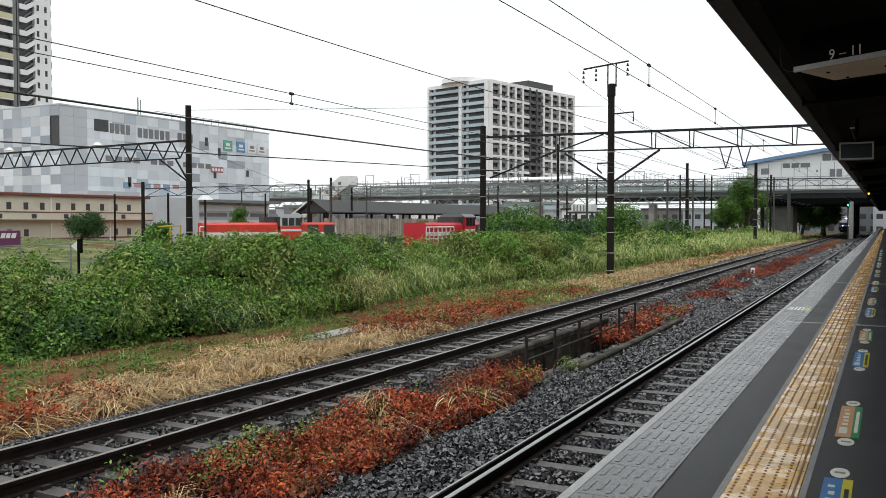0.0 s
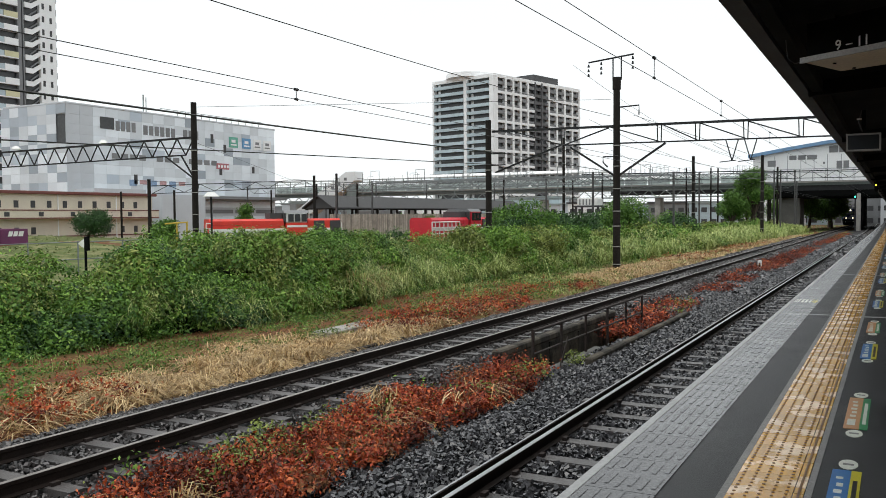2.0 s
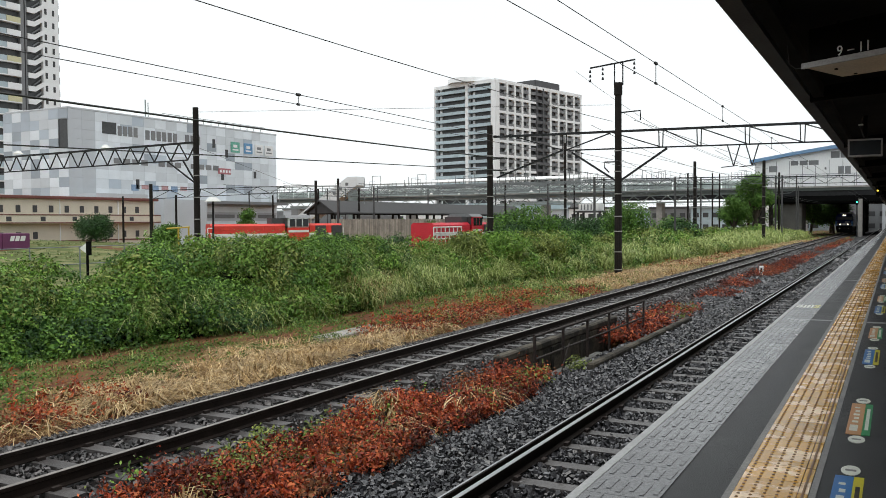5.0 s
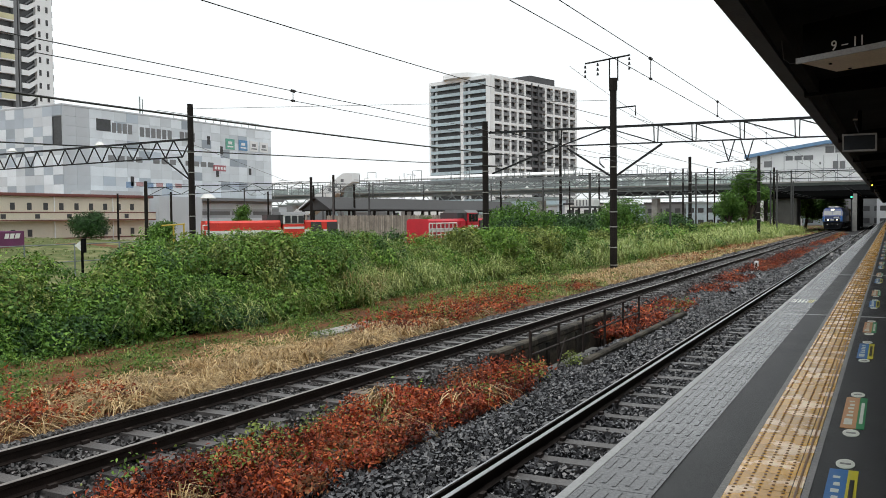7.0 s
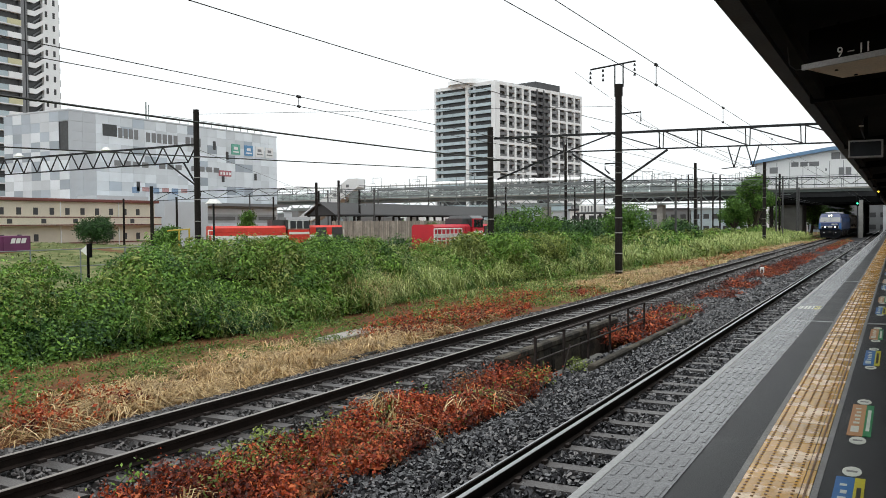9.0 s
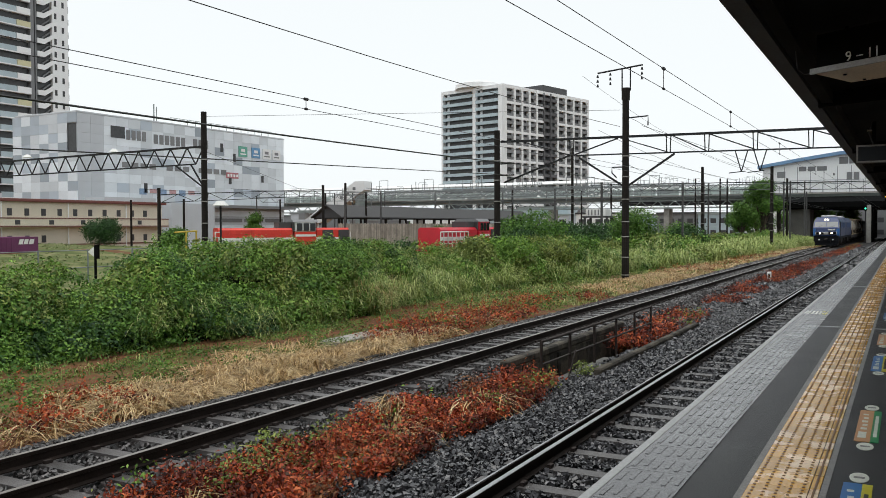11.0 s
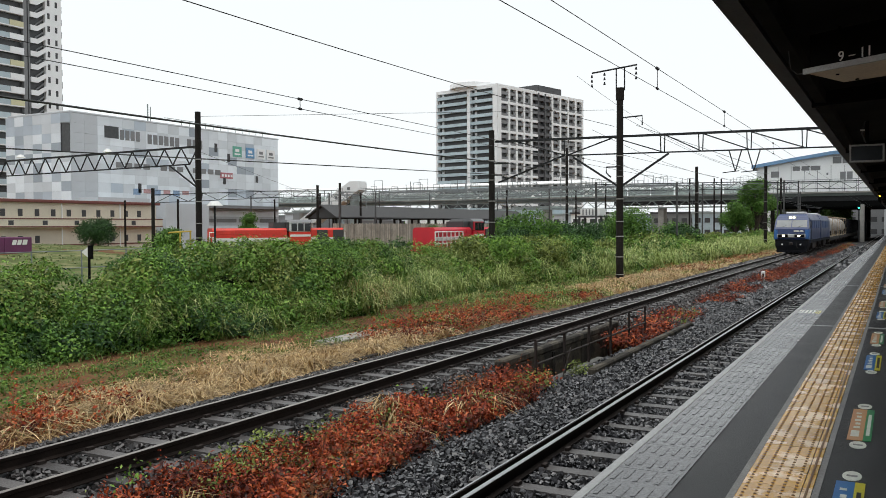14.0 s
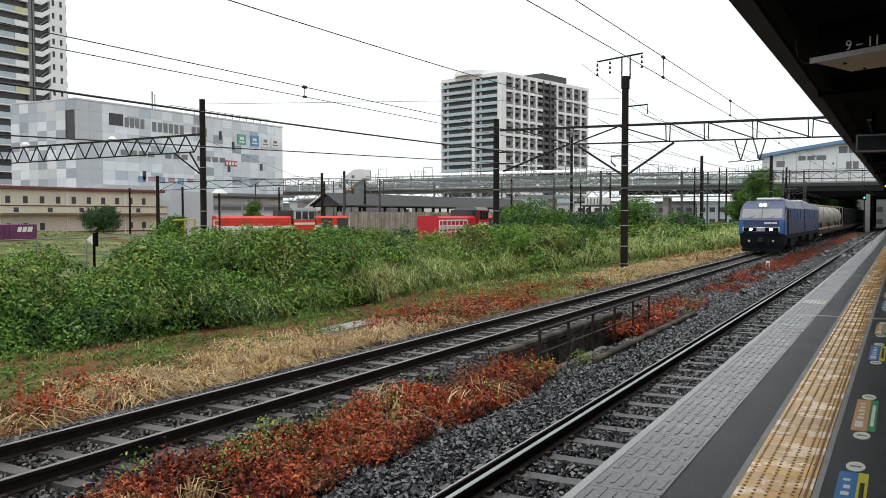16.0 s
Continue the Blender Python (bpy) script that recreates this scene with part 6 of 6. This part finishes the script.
def thicket():
    rng = np.random.default_rng(21)
    xs, ys = np.arange(-33, -12.0, 0.35), np.concatenate([np.arange(0, 60, 0.4), np.arange(60, 151, 1.2)])
    gx, gy = np.meshgrid(xs, ys)
    # sheet added under the leaves, its black standing in for shade in the gaps
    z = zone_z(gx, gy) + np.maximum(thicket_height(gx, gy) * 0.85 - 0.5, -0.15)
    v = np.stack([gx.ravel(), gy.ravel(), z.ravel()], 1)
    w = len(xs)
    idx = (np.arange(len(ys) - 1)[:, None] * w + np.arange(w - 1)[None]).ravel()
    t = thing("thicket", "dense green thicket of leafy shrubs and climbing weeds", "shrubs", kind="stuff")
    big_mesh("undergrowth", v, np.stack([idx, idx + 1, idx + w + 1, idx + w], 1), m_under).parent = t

    # rounded bunches of leaves, each in one tone; stretches of (count, depth, y0, y1, power, radii, leaf, leaves per square metre)
    for n, deep, y0, y1, power, r0, r1, leaf, dense, bias in (
            (620, 1.8, 7, 34, 1.0, 0.24, 0.55, 0.085, 340, 0.0), (520, 12, 7, 34, 1.5, 0.3, 0.7, 0.105, 190, 0.0), (330, 8, 7, 28, 0.8, 0.4, 0.7, 0.105, 130, 0.0), (300, 1.8, 34, 62, 1.0, 0.3, 0.65, 0.125, 170, 0.0),
            (380, 12, 34, 62, 1.6, 0.35, 0.75, 0.14, 120, 0.0), (75, 3.2, 15.5, 22.5, 1.0, 0.3, 0.55, 0.15, 110, 0.22), (60, 2.5, 9, 15, 1.0, 0.3, 0.5, 0.12, 150, -0.2), (50, 1.5, 22, 30, 1.0, 0.3, 0.5, 0.11, 170, -0.2), (420, 10, 60, 148, 1.4, 0.5, 1.0, 0.25, 42, 0.0)):
        y = y0 + (y1 - y0) * rng.random(n)
        x = front(y) - 0.1 - deep * rng.random(n) ** power
        r = rng.uniform(r0, r1, n)
        h = thicket_height(x, y)
        c = np.stack([x, y, zone_z(x, y) + np.maximum(h - 0.45 * r, 0.15)], 1)
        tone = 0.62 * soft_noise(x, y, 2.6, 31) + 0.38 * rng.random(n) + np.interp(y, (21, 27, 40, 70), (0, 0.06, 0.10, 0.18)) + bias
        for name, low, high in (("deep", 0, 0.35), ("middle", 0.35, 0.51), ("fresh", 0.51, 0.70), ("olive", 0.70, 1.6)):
            k = (tone >= low) & (tone < high)
            if not k.any():
                continue
            cc, rr = c[k], r[k]
            count = np.maximum((dense * 5.2 * rr * rr * rng.uniform(0.55, 1.1, len(rr))).astype(int), 12)
            own = np.repeat(np.arange(len(rr)), count)
            d = rng.normal(size=(len(own), 3))
            d[:, 2] = np.abs(d[:, 2] + 0.15) - 0.15
            d /= np.linalg.norm(d, axis=1, keepdims=True)
            lump = 0.8 + 0.4 * soft_noise(d[:, 0] * 2 + own * 3.7, d[:, 1] * 2 + d[:, 2] * 2.3, 0.8, 44)
            p = cc[own] + d * (rr[own] * lump * rng.uniform(0.82, 1.12, len(own)))[:, None] * (1, 1, 0.85)
            size = leaf * rng.uniform(0.7, 1.35, len(rr))[own]
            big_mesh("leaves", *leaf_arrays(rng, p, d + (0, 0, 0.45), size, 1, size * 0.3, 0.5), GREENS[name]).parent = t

    # upright weeds along the foot
    for n, y0, y1, tone in ((420, 9, 30, "olive"), (420, 9, 34, "middle"), (260, 30, 60, "olive"), (160, 9, 30, "fresh")):
        y = y0 + (y1 - y0) * rng.random(n)
        x = front(y) + 0.35 - 1.0 * rng.random(n)
        k = soft_noise(y, x, 1.6, 61 + len(tone)) > 0.42
        x, y = x[k], y[k]
        base = np.stack([x, y, zone_z(x, y) + 0.25 * thicket_height(x, y)], 1)
        leaves, stems = stalk_arrays(rng, base, rng.uniform(0.45, 1.05, len(x)), 0.10, 44)
        big_mesh("stalk_leaves", *leaves, GREENS[tone]).parent = t
        # stems take the same near-black shade colour
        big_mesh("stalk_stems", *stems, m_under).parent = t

    # fountains of long grass
    for n, y0, y1, deep, per, tall, material in ((26, 14, 25, 1.2, 60, 0.9, m_grass), (46, 24, 31, 3.5, 80, 1.3, m_grass), (110, 31, 62, 4.0, 80, 1.25, m_grass), (300, 60, 146, 4.5, 60, 1.3, m_grass), (12, 23, 29, 2.2, 60, 1.1, m_dry)):
        y = y0 + (y1 - y0) * rng.random(n)
        x = front(y) - deep * rng.random(n) ** 1.3 + 0.3
        r = np.interp(y, (20, 100), (0.1, 0.35))
        base = np.repeat(np.stack([x, y, zone_z(x, y) + thicket_height(x, y) * 0.55], 1), per, 0) + rng.normal(0, 1, (per * n, 3)) * np.repeat(r, per)[:, None] * (1, 1, 0.2)
        k = len(base)
        big_mesh("grass_blades", *blade_arrays(rng, base, tall * rng.uniform(0.55, 1.1, k), rng.uniform(0.006, 0.012, k) * np.interp(base[:, 1], (20, 100), (1, 2.4)), np.full(k, 0.8)), material).parent = t


thicket()


def weeds():
    rng = np.random.default_rng(33)

    def patch(n, x0, x1, y0, y1, scale=None, level=0.0, seed=1):
        x, y = x0 + (x1 - x0) * rng.random(n), y0 + (y1 - y0) * rng.random(n)
        if scale:
            k = soft_noise(x, y, scale, seed) > level
            x, y = x[k], y[k]
        return x, y

    def carpet(name, spots, tall, size, per, material, label, rough=0.6, seed=3):
        made = []
        for x, y in spots:
            hump = soft_noise(x, y, 0.55, seed) * 0.75 + soft_noise(x, y, 1.7, seed + 1) * 0.55
            z = zone_z(x, y) + tall * hump * rng.uniform(0.35, 1.0, len(x))
            out = np.stack([rng.normal(0, rough, len(x)), rng.normal(0, rough, len(x)) - 0.3, np.full(len(x), 1.0)], 1)
            made.append(leaf_arrays(rng, np.stack([x, y, z], 1), out, np.full(len(x), size), per, np.full(len(x), size * 0.9)))
        stuff(name, merged(made), material, label, "weeds")

    def tones(name, spots, tall, size, per, label, rough=0.7, seed=3, shares=(0.44, 0.62)):
        """A carpet whose tone changes from patch to patch."""
        x, y = (np.concatenate(a) for a in zip(*spots))
        f = 0.7 * soft_noise(x, y, 0.7, seed + 40) + 0.3 * rng.random(len(x))
        for tone, k in (("maroon", f < shares[0] * 0.8), ("scarlet", (f >= shares[0] * 0.8) & (f < shares[1])), ("brown", f >= shares[1])):
            if k.any():
                carpet(name, [(x[k], y[k])], tall, size, per, REDS[tone], label, rough, seed)

    def sprigs(name, spots, h0, h1, leaf, per, material, label):
        leaves, stems = [], []
        for x, y in spots:
            a, b = stalk_arrays(rng, np.stack([x, y, zone_z(x, y)], 1), rng.uniform(h0, h1, len(x)), leaf, per)
            leaves.append(a), stems.append(b)
        ob = stuff(name, merged(leaves), material, label, "weeds")
        big_mesh("stems", *merged(stems), m_stem).parent = ob

    # between the tracks
    near = [patch(6400, -6.75, -5.15, 4.0, 13.0, 0.7, 0.36, 7), patch(500, -6.3, -5.3, 12.2, 14.1, 0.4, 0.3, 7)]
    tones("red_weeds", near, 0.36, 0.062, 6, "withered red and brown weeds between the tracks")
    sprigs("red_weeds", [patch(330, -6.6, -5.25, 4.4, 13.2, 0.6, 0.52, 71), patch(26, -6.1, -5.65, 12.9, 14.3)], 0.3, 0.62, 0.06, 20, REDS["scarlet"], "upright withered red sprigs among the weeds")
    sprigs("red_weeds", [patch(200, -6.6, -5.25, 4.4, 13.2, 0.6, 0.5, 75)], 0.25, 0.5, 0.055, 18, REDS["maroon"], "upright withered maroon sprigs among the weeds")
    carpet("green_weeds", [patch(200, -5.75, -5.25, 11.6, 13.9, 0.4, 0.35, 19), patch(520, -6.9, -5.2, 4.2, 12, 0.5, 0.66, 8), patch(620, -6.95, -6.0, 6.4, 9.6, 0.5, 0.4, 18), patch(60, -5.5, -5.2, 15.2, 16.0)], 0.42, 0.055, 5, GREENS["olive"], "a few yellow-green weeds among the withered ones")
    carpet("green_weeds", [patch(240, -6.9, -5.2, 4.5, 12, 0.5, 0.66, 88), patch(9, -6.95, -6.8, 5.9, 6.3)], 0.4, 0.06, 5, GREENS["fresh"], "a few fresh green leaves among the withered ones")
    tones("red_weeds", [patch(800, -6.1, -5.3, 19.2, 23.5, 0.9, 0.3, 9), patch(4200, -6.6, -5.3, 23, 66, 2.4, 0.42, 9), patch(2600, -6.5, -5.0, 45, 125, 4, 0.2, 9)], 0.34, 0.085, 5, "withered red weeds between the tracks", shares=(0.74, 0.80))
    carpet("green_weeds", [patch(120, -6.1, -5.4, 24, 28, 0.8, 0.5, 90), patch(160, -6.3, -5.2, 100, 130)], 0.35, 0.09, 5, GREENS["olive"], "yellow-green weeds between the tracks")
    # beyond the freight track
    tones("red_weeds", [patch(2300, -12.9, -10.55, 18.5, 34, 1.5, 0.42, 14), patch(700, -12.0, -10.55, 5.5, 9.9, 0.9, 0.42, 15), patch(1100, -13.5, -10.6, 50, 90, 4, 0.5, 16), patch(700, -15.5, -12, 45, 100, 4, 0.6, 17)], 0.42, 0.075, 6, "withered red weeds beside the freight track", shares=(0.48, 0.66))
    sprigs("red_weeds", [patch(170, -13.2, -10.8, 20, 34, 1.5, 0.48, 14), patch(40, -12.6, -10.8, 5.5, 9.5, 0.9, 0.45, 15)], 0.35, 0.85, 0.085, 26, REDS["scarlet"], "upright withered red sprigs beside the freight track")
    carpet("yellow_weeds", [patch(420, -13.6, -12.0, 23.5, 29, 0.9, 0.45, 92), patch(160, -12.4, -11, 19.5, 23, 0.7, 0.5, 93)], 0.5, 0.08, 5, GREENS["olive"], "yellow-green weeds among the withered red ones")
    # rows of low weeds between trodden bands of bare earth
    rows_low = []
    for x0, x1, n, level in ((-17.2, -16.3, 1500, 0.40), (-15.3, -14.5, 2700, 0.40), (-13.7, -12.3, 4000, 0.40), (-12.4, -11.3, 1100, 0.52)):
        x, y = patch(n, 0, 1, 4, 36, None)
        x = x0 + (x1 - x0) * x + 0.5 * (soft_noise(y, y * 0, 2.6, 23) - 0.5)
        k = soft_noise(x, y, 0.8, 24) > level
        rows_low.append((x[k], y[k]))
    carpet("low_weeds", rows_low, 0.17, 0.06, 6, m_cover, "low green weeds in rows on the damp earth")
    carpet("low_weeds", [patch(1500, -15.4, -12.0, 4, 36, 0.7, 0.6, 26), patch(1300, -16.6, -12.4, 6, 15, 0.7, 0.52, 26)], 0.26, 0.07, 6, GREENS["middle"], "patches of darker green weeds on the damp earth")
    carpet("low_weeds", [patch(1500, -13.2, -10.6, 19, 42, 0.9, 0.45, 29), patch(3200, -16.8, -11.0, 34, 70, 2.5, 0.35, 25), patch(900, -17, -11, 70, 140)], 0.22, 0.085, 6, m_cover, "low green weeds on the damp earth")
    carpet("low_weeds", [patch(2000, -17.6, -16.0, 8, 50, 0.8, 0.3, 28)], 0.42, 0.085, 6, GREENS["middle"], "green weeds at the foot of the thicket")
    carpet("fallen_leaves", [patch(6500, -17.2, -11.2, 4, 40, 1.3, 0.35, 27), patch(900, -13.0, -10.4, 4, 9)], 0.05, 0.055, 3, REDS["brown"], "withered brown leaves on the damp earth")

    def turf(name, spots, h0, h1, width, bend, material, label, per=9):
        made = []
        for x, y in spots:
            b = np.repeat(np.stack([x, y, zone_z(x, y)], 1), per, 0) + rng.normal(0, 0.07, (per * len(x), 3)) * (1, 1, 0)
            n = len(b)
            made.append(blade_arrays(rng, b, rng.uniform(h0, h1, n), rng.uniform(0.6, 1.3, n) * width * np.interp(b[:, 1], (10, 80), (1, 3)), np.full(n, bend)))
        stuff(name, merged(made), material, label, "grass")

    def straw(name, spots, l0, l1, width, arch, per, label):
        """Flattened tufts, each lying its own way."""
        made = []
        for x, y in spots:
            b = np.repeat(np.stack([x, y, zone_z(x, y)], 1), per, 0) + rng.normal(0, 0.09, (per * len(x), 3)) * (1, 1, 0.15)
            a = np.repeat(rng.uniform(0, 2 * math.pi, len(x)), per) + rng.normal(0, 0.55, len(b))
            n = len(b)
            made.append(lying_arrays(rng, b, rng.uniform(l0, l1, n), rng.uniform(0.6, 1.3, n) * width * np.interp(b[:, 1], (10, 80), (1, 3)), a, np.full(n, arch)))
        stuff(name, merged(made), m_dry, label, "grass")

    straw("dry_grass", [patch(560, -12.3, -10.5, 9.2, 17.6, 1.0, 0.42, 51), patch(24, -12.0, -10.6, 5, 9.5, 0.8, 0.5, 51), patch(110, -13.4, -12.3, 11, 17, 0.9, 0.58, 53), patch(140, -12.2, -10.5, 17, 24, 1.0, 0.5, 54), patch(900, -13.2, -10.4, 33, 60, 2.4, 0.3, 52), patch(240, -13, -10.3, 60, 120)], 0.4, 1.05, 0.0075, 0.21, 20, "flattened straw-coloured dry grass along the ballast")
    straw("dry_grass", [patch(5, -6.3, -5.9, 5.0, 5.9), patch(3, -5.95, -5.5, 8.9, 9.7), patch(3, -6.75, -6.55, 10.3, 10.9), patch(3, -5.7, -5.4, 11.2, 12.0)], 0.35, 0.7, 0.007, 0.3, 26, "pale tufts of dead grass between the tracks")
    turf("dry_grass", [patch(170, -12.4, -10.6, 9.0, 18, 1.0, 0.45, 51), patch(500, -12.6, -10.3, 36, 75, 3, 0.35, 52)], 0.2, 0.5, 0.0055, 1.0, m_dry, "standing dry grass among the flattened straw")
    turf("short_grass", [patch(420, -16.6, -11.2, 4, 34, 1.0, 0.6, 61), patch(2600, -16.6, -10.6, 30, 80, 2, 0.35, 62), patch(900, -16, -10.6, 80, 140)], 0.10, 0.32, 0.006, 0.8, m_grass, "short green grass on the strip beside the track", 6)
    turf("yard_grass", [patch(1500, -84, -30, 12, 66), patch(500, -30, -9.8, 150, 230), patch(300, -30, -9.8, 140, 170)], 0.08, 0.26, 0.022, 0.9, m_yard_grass, "rough pale grass in the goods yard", 8)


weeds()


def tree(name, x, y, base, height, radius, trunk, material, label, category, seed, leaf=0.22, count=1500):
    rng = np.random.default_rng(seed)
    t = thing(name, label, category, x, y, base)
    r = 0.035 * height + 0.04
    lean = rng.uniform(-0.15, 0.15, 2) * radius
    fork = (lean[0], lean[1], trunk + 0.2 * (height - trunk))
    part("trunk", Mesh().line([(0, 0, 0), (lean[0] * 0.5, lean[1] * 0.5, fork[2] * 0.5), fork], r, 8), m_bark, t)
    hubs = []
    for k in range(9):
        a = k * 2.4 + rng.uniform(0, 0.6)
        d = radius * rng.uniform(0.35, 0.75)
        hub = np.array([fork[0] + d * math.cos(a), fork[1] + d * math.sin(a), trunk + (height - trunk) * rng.uniform(0.3, 0.85)])
        hubs.append((hub, radius * rng.uniform(0.35, 0.6)))
        part("limb", Mesh().tube(fork, hub, r * 0.45, r * 0.12, 6), m_bark, t)
    hubs.append((np.array([lean[0], lean[1], trunk + (height - trunk) * 0.78]), radius * 0.55))
    pts, outs = [], []
    for hub, rad in hubs:
        n = count // len(hubs)
        d = rng.normal(size=(n, 3))
        d /= np.linalg.norm(d, axis=1, keepdims=True)
        q = hub + d * (rad * rng.uniform(0.35, 1.15, n) ** 0.6)[:, None] * np.array([1, 1, 0.8])
        pts.append(q), outs.append(d + (0, 0, 0.5))
    p, o = np.concatenate(pts), np.concatenate(outs)
    p[:, 2] = np.clip(p[:, 2], trunk * 0.6, height)
    o /= np.linalg.norm(o, axis=1, keepdims=True)
    crown = big_mesh("crown", *leaf_arrays(rng, p, o, np.full(len(p), leaf * 1.12), 6, np.full(len(p), leaf * 0.9)), material)
    crown.parent = t
    return t


tree("bush", -24.2, 56, -1.8, 4.1, 2.1, 0.4, m_leaf, "round leafy green bush above the thicket", "bush", 1, 0.16)
tree("bush", -22.5, 66, -1.8, 3.2, 1.8, 0.3, m_leaf_dark, "round dark green bush in the thicket", "bush", 2, 0.18)
tree("bush", -21.5, 51, -1.8, 2.9, 1.6, 0.3, m_leaf_dark, "round dark green bush in the thicket", "bush", 12, 0.15)
tree("bush", -22.3, 79, -1.8, 4.7, 2.7, 0.4, m_leaf, "round leafy green bush above the thicket", "bush", 3, 0.2)
tree("tree", -19.2, 136, -1.8, 10.6, 2.4, 1.0, m_leaf, "tall green tree near the bridge", "tree", 4, 0.26, 2600)
tree("tree", -21.9, 134, -1.8, 6.8, 2.1, 0.6, m_leaf, "dense green tree near the bridge", "tree", 14, 0.26, 1900)
tree("bush", -18.2, 44.5, -1.7, 2.4, 1.9, 0.15, GREENS["olive"], "round olive-brown bush beside the mast", "bush", 15, 0.13, 2000)
tree("bush", -18.4, 39.5, -1.7, 2.5, 1.5, 0.15, GREENS["fresh"], "fresh green bush in the thicket", "bush", 16, 0.13, 1500)
tree("bush", -18.6, 51, -1.7, 2.4, 1.7, 0.15, m_leaf, "round green bush in the thicket", "bush", 17, 0.14, 1500)
tree("bush", -72, 59, -0.5, 2.7, 2.2, 0.05, m_leaf_dark, "round clipped green shrub in the yard", "bush", 5, 0.16)
tree("bush", -60, 57.7, -0.75, 1.8, 1.2, 0.15, m_leaf, "low green bush in the yard", "bush", 6, 0.18)
tree("tree", -76, 87, -1.95, 5.2, 0.9, 1.5, m_leaf, "small green tree in front of a grey block", "tree", 7, 0.24, 900)
tree("bush", -56, 98, -1.95, 3.2, 2.6, 0.4, m_leaf, "low green bush in the yard", "bush", 8, 0.22)
for i, (x, y, h) in enumerate(((-11, 186, 6.5), (-15, 182, 7), (-20, 190, 8), (-12.5, 200, 8), (-27, 186, 8))):
    tree("tree", x, y, -1.8, h, 3.4, 1.0, m_leaf, "leafy green tree beyond the bridge", "tree", 20 + i, 0.36, 900)
for i, (x, y, h) in enumerate(((-21.5, 96, 3.0), (-26, 110, 3.2), (-30, 96, 3.6), (-28, 70, 3.4), (-31, 84, 3.2))):
    tree("bush", x, y, -1.8, h, 2.2, 0.3, m_leaf if i % 2 else m_leaf_dark, "round green bush in the thicket", "bush", 40 + i, 0.24, 900)


motions()
